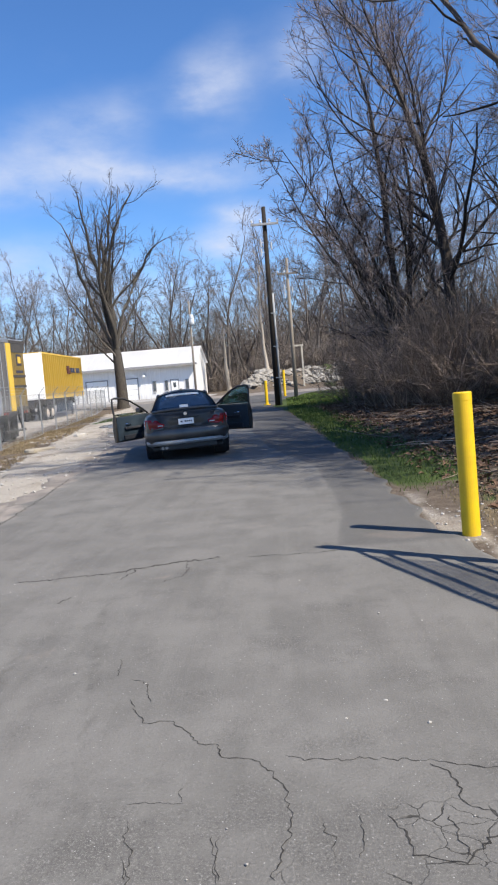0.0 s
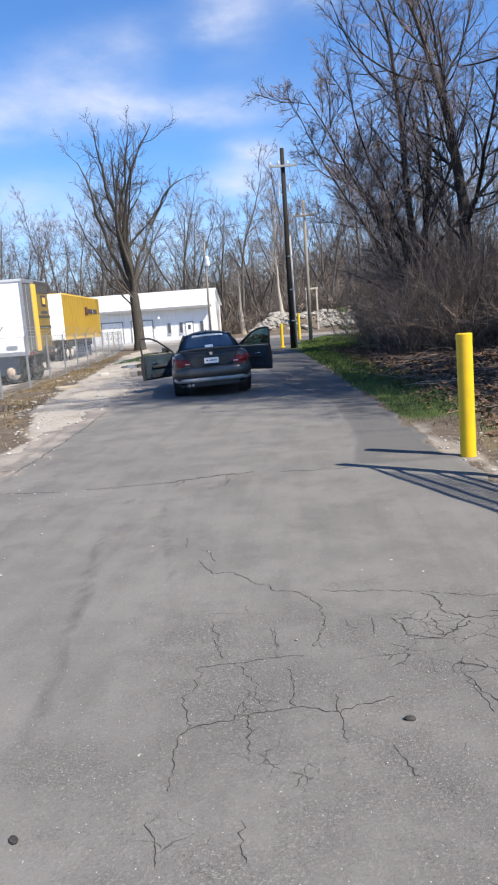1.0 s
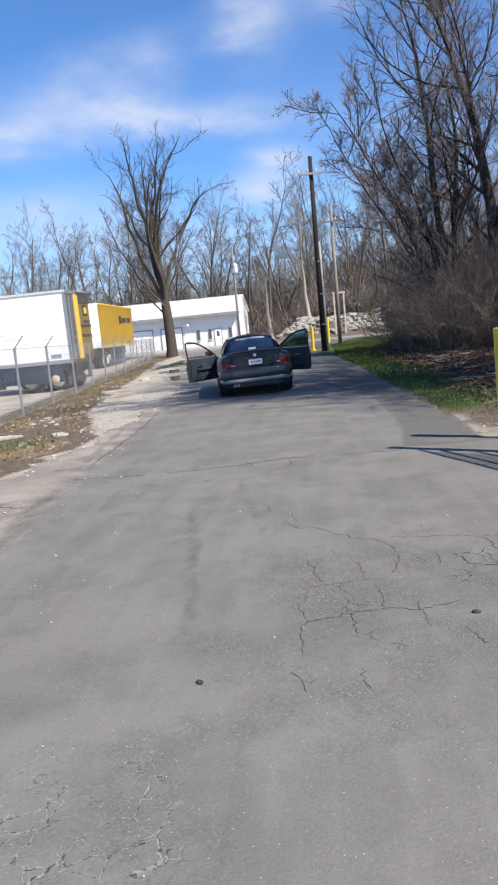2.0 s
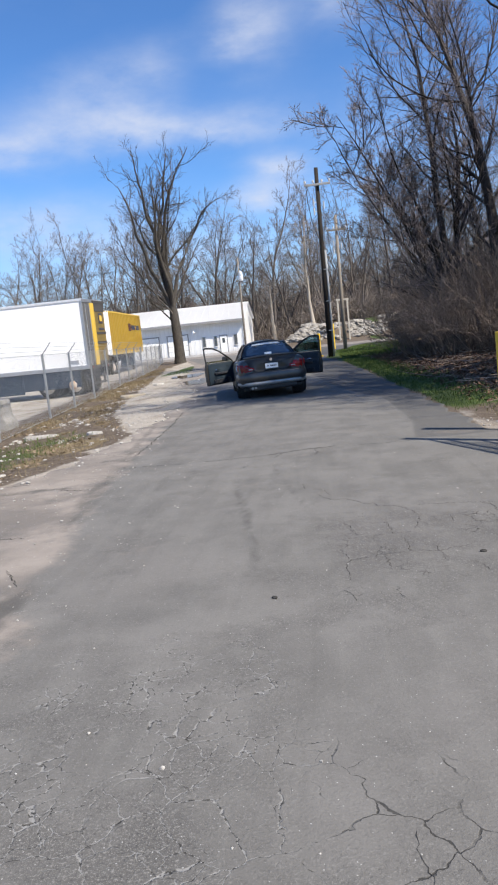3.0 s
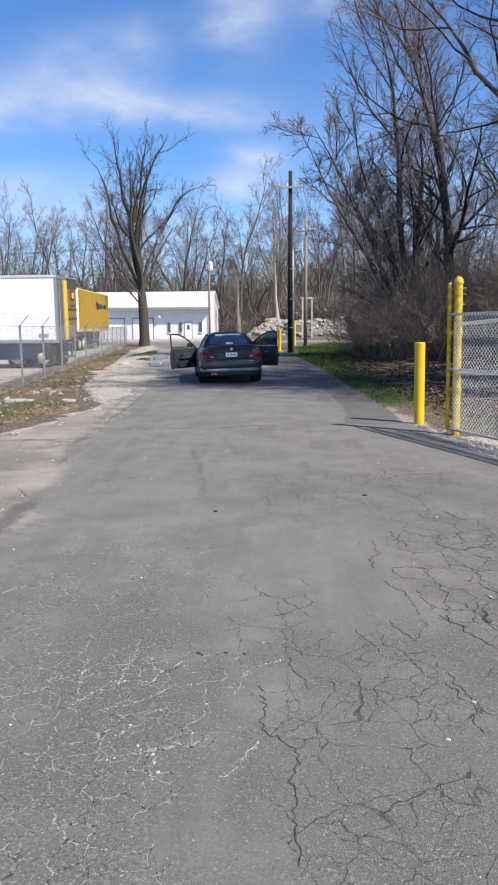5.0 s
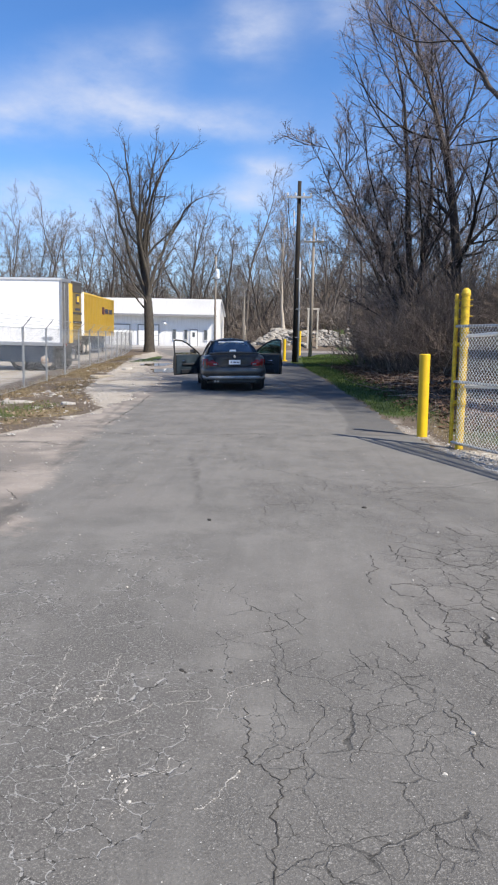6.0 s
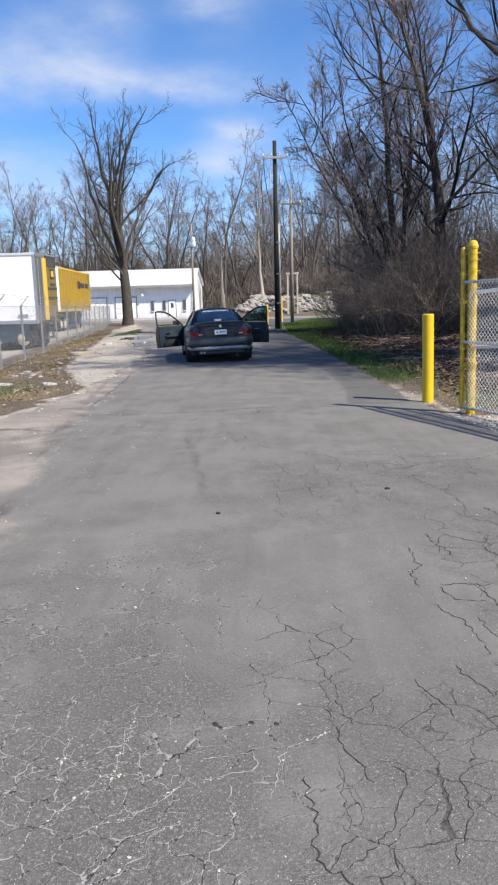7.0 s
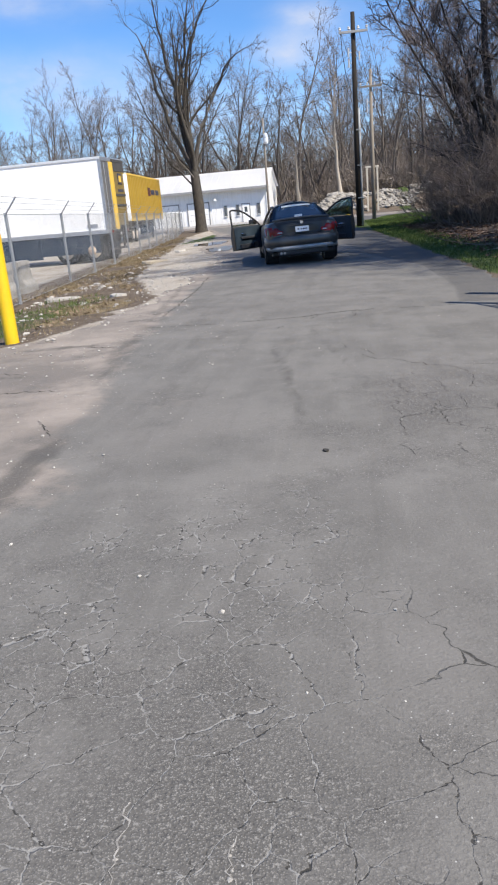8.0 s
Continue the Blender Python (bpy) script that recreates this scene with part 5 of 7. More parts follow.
def build_car():
    car = thing("car", pose(*CAR_AT, 0, -1.3, CAR_TURN) @ Matrix.Scale(1.02, 4), "dark grey metallic coupe parked with both doors open", "car")
    body = part("body", car_body(), M["paint"], car, smooth=True)
    # greenhouse
    rw_b = [(x, -1.55 - 0.10 * (1 - (x / 0.70) ** 2), 0.99) for x in np.linspace(-0.70, 0.70, 9)]
    rw_t = [(x, -0.80 - 0.05 * (1 - (x / 0.51) ** 2), 1.30 + 0.075 * (1 - (x / 0.51) ** 2)) for x in np.linspace(-0.51, 0.51, 9)]
    rf_f = [(x, 0.30 + 0.06 * (1 - (x / 0.51) ** 2), 1.295 + 0.07 * (1 - (x / 0.51) ** 2)) for x in np.linspace(-0.51, 0.51, 9)]
    ws_b = [(x, 1.02 + 0.16 * (1 - (x / 0.68) ** 2), 0.965) for x in np.linspace(-0.68, 0.68, 9)]
    part("rear_window", grid_patch(bmesh.new(), rw_b, rw_t, 6, 0.012, 0.004, (0, -0.4, 0.9)), M["glass_dark"], car, "dark tinted rear window", smooth=True)
    part("roof", grid_patch(bmesh.new(), rw_t, rf_f, 8, 0.016, 0.02), M["paint"], car, smooth=True)
    part("windscreen", grid_patch(bmesh.new(), rf_f, ws_b, 6, 0.01, 0.004, (0, 0.4, 0.9)), M["glass_dark"], car, smooth=True)
    for s in (-1, 1):
        bm = bmesh.new()
        tube(bm, [(s * 0.69, 1.05, 0.93), (s * 0.61, 0.68, 1.13), (s * 0.53, 0.30, 1.285), (s * 0.525, 0.0, 1.305), (s * 0.522, -0.45, 1.305), (s * 0.53, -0.80, 1.285)], [0.045, 0.04, 0.035, 0.032, 0.032, 0.035], 8)
        part("roof_rail", bm, M["paint"], car, smooth=True)
        # rear pillar and quarter window
        bm = bmesh.new()
        grid_patch(bm, [(s * 0.725, -1.68, 0.955), (s * 0.635, -1.22, 1.15), (s * 0.525, -0.80, 1.295)], [(s * 0.765, -1.22, 0.925), (s * 0.655, -0.98, 1.11), (s * 0.535, -0.66, 1.295)], 3, 0.0, 0.025)
        part("pillar", bm, M["paint"], car, smooth=True)
        bm = bmesh.new()
        grid_patch(bm, [(s * 0.765, -1.22, 0.925), (s * 0.655, -0.98, 1.11), (s * 0.537, -0.66, 1.29)], [(s * 0.765, -0.28, 0.92), (s * 0.655, -0.28, 1.11), (s * 0.53, -0.28, 1.295)], 3, 0.0, 0.004)
        part("quarter_window", bm, M["glass_dark"], car)
        # rear lamps: red over a clear inner strip, wrapped round the corner
        bm = bmesh.new()
        grid_patch(bm, [(s * 0.44, -2.228, 0.70), (s * 0.60, -2.222, 0.67), (s * 0.735, -2.195, 0.66), (s * 0.825, -2.06, 0.68), (s * 0.855, -1.92, 0.72)],
                   [(s * 0.44, -2.222, 0.80), (s * 0.60, -2.215, 0.845), (s * 0.74, -2.18, 0.86), (s * 0.822, -2.06, 0.86), (s * 0.85, -1.92, 0.84)], 4, 0.008, 0.03, (0, -1, 0))
        lamp = part("tail_lamp", bm, M["lamp_red"], car, "red wraparound tail lamp", smooth=True)
        part("reverse_lens", boxm(s * 0.52 - 0.05, -2.262, 0.715, s * 0.52 + 0.05, -2.25, 0.74, bevel=0.005), M["lamp_clear"], lamp, "clear reversing lens")
        wheel(car, s * 0.765, -1.36, s)
        wheel(car, s * 0.765, 1.36, s)
        for yy in (-1.36, 1.36):
            bm = bmesh.new()
            tube(bm, [(s * 0.862, yy + 0.36 * math.cos(a), 0.31 + 0.36 * math.sin(a)) for a in np.linspace(-0.12, math.pi + 0.12, 16)], 0.014, 6)
            part("arch_lip", bm, M["paint"], car)
            bm = bmesh.new()
            tube(bm, [(s * 0.55, yy, 0.33), (s * 0.80, yy, 0.33)], 0.35, 20)
            bmesh.ops.delete(bm, geom=[f for f in bm.faces if len(f.verts) > 4 and abs(f.calc_center_median().x) > 0.7], context="FACES_ONLY")
            part("wheel_housing", bm, M["trim_black"], car)
        part("sill", boxm(s * 0.80 - 0.06, -0.32, 0.20, s * 0.80 + 0.06, 1.0, 0.33, bevel=0.02), M["trim_black"], car)
        seat(car, s)
    # rear end
    lid = part("boot_lid", grid_patch(bmesh.new(), [(x, -2.226, 0.66) for x in np.linspace(-0.46, 0.46, 7)], [(x, -2.205, 0.955) for x in np.linspace(-0.62, 0.62, 7)], 4, 0.012, 0.02, (0, -1, 0)), M["paint"], car, smooth=True)
    bm = bmesh.new()
    tube(bm, [(x, -2.18 + 0.10 * (x / 0.66) ** 2, 1.03 - 0.035 * (x / 0.66) ** 2) for x in np.linspace(-0.66, 0.66, 11)], 0.028, 8)
    part("lip_spoiler", bm, M["paint"], car, "lip spoiler along the boot edge", smooth=True)
    part("handle_bar", boxm(-0.27, -2.262, 0.845, 0.27, -2.235, 0.875, bevel=0.008), M["trim_black"], lid)
    part("badge", tubem([(0, -2.235, 0.925), (0, -2.25, 0.925)], 0.036, 16), M["chrome"], lid, "small round badge")
    plate = part("number_plate", boxm(-0.155, -2.265, 0.715, 0.155, -2.25, 0.835, bevel=0.004), M["plate"], car, "white number plate")
    for i, (x0, x1) in enumerate([(-0.11, -0.07), (-0.03, 0.0), (0.012, 0.042), (0.054, 0.084), (0.094, 0.118)]):
        part("bar", boxm(x0, -2.268, 0.762, x1, -2.264, 0.79), M["bar"], plate)
    # bumper: a rounded bar that wraps the corners, its lower edge coloured pale for reflected light
    def wrap(y0, w, r, z, ry):
        pts = [(-w, -1.72, z), (-w + 0.01, -1.95, z), (-w + 0.06, -2.10, z), (-w + 0.17, y0 + 0.045, z)] + [(x, y0 + 0.02 * (x / w) ** 2, z) for x in np.linspace(-w + 0.32, w - 0.32, 7)] + [(w - 0.17, y0 + 0.045, z), (w - 0.06, -2.10, z), (w - 0.01, -1.95, z), (w, -1.72, z)]
        b = bmesh.new()
        tube(b, pts, r, 12)
        for v in b.verts:
            v.co.z = z + (v.co.z - z) * ry
        return b
    part("bumper", wrap(-2.24, 0.82, 0.062, 0.53, 2.0), M["paint"], car, smooth=True)
    part("valance", wrap(-2.235, 0.805, 0.045, 0.375, 1.25), M["valance"], car, "lower bumper lip, coloured pale for the light it catches", smooth=True)
    part("diffuser", boxm(-0.58, -2.20, 0.21, 0.58, -1.9, 0.345, bevel=0.03), M["trim_black"], car)
    for x in (-0.52, -0.44):
        part("exhaust_tip", tubem([(x, -2.22, 0.27), (x, -2.0, 0.27)], 0.03, 14), M["alloy"], car)
    part("underbody", boxm(-0.72, -1.95, 0.19, 0.72, 2.0, 0.30, bevel=0.03), M["trim_black"], car)
    # window sticker strip, brake light and aerial
    st = part("sticker", grid_patch(bmesh.new(), [(x, -1.045 - 0.045 * (1 - (x / 0.5) ** 2), 1.245 + 0.018 * (1 - (x / 0.5) ** 2)) for x in np.linspace(-0.36, 0.36, 7)], [(x, -0.95 - 0.045 * (1 - (x / 0.5) ** 2), 1.285 + 0.018 * (1 - (x / 0.5) ** 2)) for x in np.linspace(-0.34, 0.34, 7)], 2, 0.0, 0.004), M["sticker"], car, "white banner sticker along the top of the window")
    st.location = (0, -0.02, 0.022)
    part("label", boxm(-0.09, -1.585, 1.035, 0.09, -1.575, 1.095, bevel=0.01, m=None), M["sticker"], car, "white sticker at the window's foot")
    part("aerial", tubem([(0, -0.62, 1.37), (0, -0.74, 1.415), (0, -0.78, 1.42)], [0.03, 0.016, 0.006], 8), M["paint"], car)
    # inside
    part("floor_pan", boxm(-0.74, -1.4, 0.24, 0.74, 1.2, 0.30, bevel=0.01), M["cabin"], car)
    part("dashboard", boxm(-0.70, 0.78, 0.55, 0.70, 1.15, 0.93, bevel=0.06), M["cabin"], car)
    part("rear_bench", boxm(-0.62, -1.25, 0.30, 0.62, -0.70, 0.58, bevel=0.06), M["cabin"], car)
    part("bench_back", boxm(-0.62, -1.42, 0.45, 0.62, -1.22, 0.92, bevel=0.05), M["cabin"], car)
    part("parcel_shelf", boxm(-0.62, -1.60, 0.90, 0.62, -1.20, 0.945, bevel=0.01), M["cabin"], car)
    bm = bmesh.new()
    tube(bm, [(-0.36 + 0.185 * math.cos(a), 0.66 + 0.05 * math.sin(a), 0.86 + 0.17 * math.sin(a)) for a in np.linspace(0, 2 * math.pi, 20)], 0.014, 6, caps=False)
    part("steering_wheel", bm, M["trim_black"], car)
    car_door(car, -1)
    car_door(car, 1)
    # front lamps and grille
    for s in (-1, 1):
        part("headlamp", boxm(s * 0.58 - 0.17, 2.02, 0.60, s * 0.58 + 0.17, 2.13, 0.73, bevel=0.03), M["lamp_clear"], car)
    part("grille", boxm(-0.22, 2.16, 0.56, 0.22, 2.235, 0.66, bevel=0.02), M["trim_black"], car)


def seat(car, s):
    part("seat", boxm(s * 0.36 - 0.25, -0.15, 0.30, s * 0.36 + 0.25, 0.42, 0.52, bevel=0.05), M["cabin"], car)
    part("seat_back", boxm(s * 0.36 - 0.24, -0.10, 0.0, s * 0.36 + 0.24, 0.05, 0.62, bevel=0.05, m=Matrix.Translation((0, -0.1, 0.48)) @ Matrix.Rotation(radians(16), 4, "X")), M["cabin"], car)
    part("headrest", boxm(s * 0.36 - 0.13, -0.40, 1.06, s * 0.36 + 0.13, -0.31, 1.24, bevel=0.03), M["cabin"], car)


CAR_AT, CAR_TURN = (-2.55, 17.0, 0.02), 9.0
build_car()


# ---------------------------------------------------------------- trailers in the yard
M["trl_white"] = siding("white_trailer_skin", (0.90, 0.90, 0.89), (0.82, 0.815, 0.80), 0.3)
M["trl_yellow"] = siding("yellow_trailer_skin", (0.66, 0.44, 0.065), (0.53, 0.345, 0.05), 0.3)
M["skirt"] = siding("navy_skirt", (0.010, 0.026, 0.052), (0.016, 0.032, 0.058), 0.3, rough=0.65)
# rear doors in dark grey, the shadow on them put into the colour
M["trl_dark"] = siding("shaded_rear_door", (0.10, 0.10, 0.105), (0.17, 0.165, 0.16), 0.3)
M["emblem"] = worn("dark_red_print", (0.11, 0.030, 0.022), (0.07, 0.024, 0.02), 0.5, bump=0.0)
M["steel"] = worn("chassis_steel", (0.045, 0.045, 0.05), (0.09, 0.085, 0.08), 0.7, scale=9, bump=0.2)
M["alu"] = worn("mill_aluminium", (0.55, 0.55, 0.56), (0.40, 0.40, 0.41), 0.4, 0.8, scale=8, bump=0.05)
M["rust_hub"] = worn("rusty_hub", (0.45, 0.26, 0.13), (0.55, 0.50, 0.44), 0.7, scale=9, bump=0.2)
M["hub"] = worn("painted_hub", (0.62, 0.60, 0.56), (0.40, 0.30, 0.22), 0.5, scale=14, bump=0.1)


def twin_wheel(parent, x, y, z, side):
    t = bmesh.new()
    for o in (0.0, 0.33):
        tube(t, [(0, side * -o - side * 0.0, 0), (0, side * (-o - 0.05), 0), (0, side * (-o - 0.22), 0), (0, side * (-o - 0.27), 0)], [0.40, 0.5, 0.5, 0.40], 24)
    w = part("wheel", t, M["black"], parent, "black truck tyre pair")
    w.location = (x, y, z + 0.5)
    h = bmesh.new()
    tube(h, [(0, side * 0.005, 0), (0, side * 0.03, 0)], [0.30, 0.28], 20)
    tube(h, [(0, side * 0.03, 0), (0, side * 0.11, 0)], [0.12, 0.09], 12)
    part("hub", h, M["hub"], w, "dull hub")


def trailer(m, L, skin, label, skirt=True, doors=None, ribs=True, prints=()):
    """A box trailer: x runs from its rear (0) to its front (-L), its visible side is y = 0, its floor z = 1.15."""
    t = thing("trailer", m, label, "trailer", "trailers in the yard")
    z0, z1, w = 1.15, 4.15, 2.55
    part("box", boxm(-L, 0.02, z0 + 0.12, -0.06, w - 0.02, z1 - 0.03, bevel=0.02), skin, t)
    part("roof_rail", boxm(-L - 0.01, -0.015, z1 - 0.10, 0.0, 0.05, z1, bevel=0.01), M["whiterail"], t, "aluminium roof rail")
    part("floor_rail", boxm(-L - 0.01, -0.02, z0, 0.0, 0.06, z0 + 0.16, bevel=0.01), M["alu"], t, "aluminium floor rail")
    rib = bpy.data.meshes.new("rib")
    b = boxm(-0.02, 0.008, z0 + 0.16, 0.02, 0.03, z1 - 0.12)
    b.to_mesh(rib)
    b.free()
    rib.materials.append(skin)
    x = -0.6
    while ribs and x > -L + 0.3:
        part("rib", rib, skin, t).location = (x, 0, 0)
        x -= 0.61
    # rear frame and doors
    f = part("rear_frame", boxm(-0.10, 0.0, z0 + 0.02, 0.0, 0.12, z1, bevel=0.01), M["alu"], t, "rear door frame")
    part("frame_post", boxm(-0.10, w - 0.12, z0 + 0.02, 0.0, w, z1, bevel=0.01), M["alu"], f)
    part("header", boxm(-0.10, 0.12, z1 - 0.16, 0.0, w - 0.12, z1, bevel=0.01), M["alu"], f)
    part("rear_sill", boxm(-0.10, 0.12, z0, 0.01, w - 0.12, z0 + 0.14, bevel=0.01), M["steel"], f)
    for a in (0.14, w / 2 + 0.01):
        d = part("rear_door", boxm(-0.07, a, z0 + 0.15, -0.02, a + w / 2 - 0.15, z1 - 0.17, bevel=0.01), doors or skin, t)
        for o in (0.25, 0.75):
            part("lock_rod", tubem([(0.0, a + o * 0.95, z0 + 0.2), (0.0, a + o * 0.95, z1 - 0.2)], 0.017, 6), M["alu"], d)
    for a in (0.2, 0.45, w - 0.45, w - 0.2):
        part("tail_light", tubem([(0.0, a, z0 + 0.06), (0.025, a, z0 + 0.06)], 0.05, 12), M["lamp_red"], f)
    # underside
    part("chassis", boxm(-L + 1.0, 0.75, z0 - 0.28, -0.2, w - 0.75, z0, bevel=0.01), M["steel"], t)
    for x in (-0.85, -2.1):
        twin_wheel(t, x, 0.30, 0, -1)
        twin_wheel(t, x, w - 0.30, 0, 1)
        part("axle", tubem([(x, 0.4, 0.5), (x, w - 0.4, 0.5)], 0.07, 10), M["steel"], t)
    part("bumper_guard", boxm(-0.12, 0.35, 0.45, -0.02, w - 0.35, 0.55, bevel=0.01), M["steel"], t)
    for a in (0.55, w - 0.65):
        part("guard_leg", boxm(-0.11, a, 0.5, -0.04, a + 0.1, z0), M["steel"], t)
        part("mud_flap", boxm(-0.42, a - 0.3, 0.22, -0.40, a + 0.35, z0 - 0.1), M["black"], t)
    for a in (0.45, w - 0.55):
        part("landing_leg", boxm(-L + 2.4, a, 0.05, -L + 2.5, a + 0.1, z0), M["steel"], t)
        part("foot", boxm(-L + 2.3, a - 0.1, 0.0, -L + 2.6, a + 0.2, 0.06), M["steel"], t)
    if skirt:
        part("side_skirt", boxm(-L + 3.0, 0.03, 0.28, -3.1, 0.06, z0, bevel=0.01), M["skirt"], t, "dark navy side skirt")
        part("rear_skirt", boxm(-3.1, 0.035, 0.40, -0.45, 0.06, z0, bevel=0.01), M["skirt"], t, "dark navy side skirt")
        part("hub_cap", tubem([(-0.85, 0.04, 0.52), (-0.85, 0.01, 0.52), (-0.85, -0.02, 0.52)], [0.19, 0.15, 0.07], 18), M["rust_hub"], t, "rusty pale hub")
    for (x0, zz0, x1, zz1, mt) in prints:
        part("bar", boxm(x0, -0.006, zz0, x1, 0.012, zz1), mt, t)
    return t


# white trailer, its side towards the lane's near end
white = trailer(pose(-10.95, 27.4, -0.24, 0, 0, -3.0), 14.6, M["trl_white"], "long white box trailer with navy skirt, behind the fence", ribs=False, doors=M["trl_dark"],
    prints=[(-7.7 + 0.28 * i, 3.28, -7.7 + 0.28 * i + 0.17 + 0.05 * (i % 2), 3.35, M["alu"]) for i in range(9)] + [(-0.9, 1.42, -0.45, 1.56, M["alu"])])
for x in (-6.6, -5.7):
    q = part("placard", boxm(-0.19, -0.008, -0.19, 0.19, 0.012, 0.19, m=Matrix.Translation((x, 0, 1.75)) @ Matrix.Rotation(radians(45), 4, "Y")), M["bar"] if x < -6 else M["alu"], white, "diamond placard")
    if x < -6:
        part("placard_face", boxm(-0.13, -0.013, -0.13, 0.13, 0.0, 0.13, m=Matrix.Translation((x, 0, 1.75)) @ Matrix.Rotation(radians(45), 4, "Y")), M["trl_white"], q)
# its far rear door is yellow, darkened in colour as if shaded, a yellow inner door stands ajar
M["trl_dim"] = siding("shaded_yellow_door", (0.20, 0.14, 0.035), (0.10, 0.08, 0.04), 0.3)
far_door = part("far_door", boxm(-0.02, 1.32, 1.28, 0.035, 2.5, 3.98, bevel=0.01), M["trl_dim"], white, "yellow rear door in a shaded tone")
part("mark", boxm(0.03, 1.75, 3.1, 0.05, 2.2, 3.55, bevel=0.02), M["bar"], far_door, "square dark emblem")
part("mark_face", boxm(0.045, 1.84, 3.19, 0.058, 2.11, 3.46, bevel=0.02), M["trl_yellow"], far_door)
part("bar", boxm(0.03, 1.65, 2.8, 0.045, 2.3, 2.9), M["bar"], far_door)
for zz, hh in ((1.28, 0.16), (2.2, 0.1), (2.62, 0.1), (3.62, 0.36)):
    part("door_band", boxm(0.03, 1.30, zz, 0.05, 2.52, zz + hh), M["steel"], far_door, "dark band")
part("header_cap", boxm(-0.02, 1.25, 3.98, 0.06, 2.56, 4.1, bevel=0.01), M["steel"], white)
part("near_leaf", boxm(0.0, 0.88, 1.28, 0.04, 1.31, 3.98, bevel=0.01), M["trl_yellow"], white, "bright yellow door leaf")


def container():
    c = thing("container", pose(-15.05, 45.2, -0.05, 0, 0, 4.0), "yellow corrugated shipping container with a white end, on a chassis", "container", "trailers in the yard")
    # y runs away along the long side at x = 0
    L, w, z0, z1 = 12.2, 2.44, 1.38, 4.36
    bm = bmesh.new()
    n = 88
    prof = []
    for i in range(n + 1):
        y = 0.12 + (L - 0.24) * i / n
        prof.append((-0.035 if (i // 2) % 2 else -0.002, y))
    lo = [bm.verts.new((x, y, z0 + 0.15)) for x, y in prof]
    hi = [bm.verts.new((x, y, z1 - 0.1)) for x, y in prof]
    fs = [bm.faces.new((lo[i], lo[i + 1], hi[i + 1], hi[i])) for i in range(n)]
    bmesh.ops.solidify(bm, geom=fs, thickness=0.01)
    part("side_wall", bm, M["trl_yellow"], c, "yellow corrugated steel")
    part("far_wall", boxm(-w, 0.05, z0 + 0.1, -w + 0.05, L - 0.05, z1 - 0.05), M["trl_yellow"], c)
    part("end_wall", boxm(-w + 0.05, 0.02, z0 + 0.1, -0.05, 0.08, z1 - 0.05, bevel=0.01), M["trl_white"], c, "white end wall")
    part("back_wall", boxm(-w + 0.05, L - 0.08, z0 + 0.1, -0.05, L - 0.02, z1 - 0.05), M["trl_yellow"], c)
    part("roof", boxm(-w + 0.02, 0.02, z1 - 0.06, -0.02, L - 0.02, z1 - 0.01), M["trl_yellow"], c)
    part("top_rail", boxm(-0.07, 0.0, z1 - 0.12, 0.01, L, z1, bevel=0.01), M["trl_yellow"], c)
    part("bottom_rail", boxm(-0.07, 0.0, z0, 0.01, L, z0 + 0.17, bevel=0.01), M["trl_yellow"], c)
    for yy in (0.0, L - 0.14):
        part("corner_post", boxm(-0.12, yy, z0, 0.012, yy + 0.14, z1, bevel=0.01), M["trl_white"] if yy == 0 else M["trl_yellow"], c)
    part("emblem", boxm(0.0, 6.9, 3.05, 0.02, 7.75, 3.62, bevel=0.02), M["emblem"], c, "square dark red emblem")
    for i, (a, b) in enumerate([(8.05, 8.5), (8.6, 9.0), (9.1, 9.5), (9.9, 10.25), (10.35, 10.7), (10.8, 11.2)]):
        part("bar", boxm(0.0, a, 3.15, 0.02, b, 3.5), M["bar"], c)
    part("chassis", boxm(-w + 0.75, 0.2, 0.85, -0.75, L - 0.2, z0, bevel=0.01), M["steel"], c)
    for yy in (1.5, 2.8):
        for s, xx in ((1, -0.30), (-1, -w + 0.30)):
            t = bmesh.new()
            for o in (0.0, 0.33):
                tube(t, [(-s * o, 0, 0), (-s * (o + 0.05), 0, 0), (-s * (o + 0.22), 0, 0), (-s * (o + 0.27), 0, 0)], [0.40, 0.5, 0.5, 0.40], 20)
            wq = part("wheel", t, M["black"], c, "black truck tyre pair")
            wq.location = (xx, yy, 0.5)
            part("hub", tubem([(s * 0.0, 0, 0), (s * 0.06, 0, 0)], [0.28, 0.2], 16), M["hub"], wq)
        part("axle", tubem([(-w + 0.4, yy, 0.5), (-0.4, yy, 0.5)], 0.07, 10), M["steel"], c)
    for xx in (-0.5, -w + 0.5):
        part("landing_leg", boxm(xx - 0.06, L - 2.6, 0.0, xx + 0.06, L - 2.45, z0), M["steel"], c)
    part("side_guard", boxm(-0.35, 4.2, 0.45, -0.30, 9.2, 1.1, bevel=0.01), M["skirt"], c, "dark navy side guard")


container()


# ---------------------------------------------------------------- the white building
M["roofing"] = siding("white_metal_roof", (0.80, 0.80, 0.80), (0.70, 0.70, 0.69), 0.3, rough=0.45)
M["wall_white"] = siding("white_metal_siding", (0.74, 0.74, 0.735), (0.60, 0.60, 0.59), 0.3)
M["fascia"] = worn("grey_fascia", (0.20, 0.20, 0.205), (0.28, 0.28, 0.28), 0.6, scale=5)
M["door_white"] = siding("white_door", (0.80, 0.80, 0.79), (0.68, 0.68, 0.67), 0.3)
M["dark_glass"] = worn("dim_window_glass", (0.05, 0.06, 0.07), (0.10, 0.11, 0.12), 0.08, scale=4, bump=0.0)


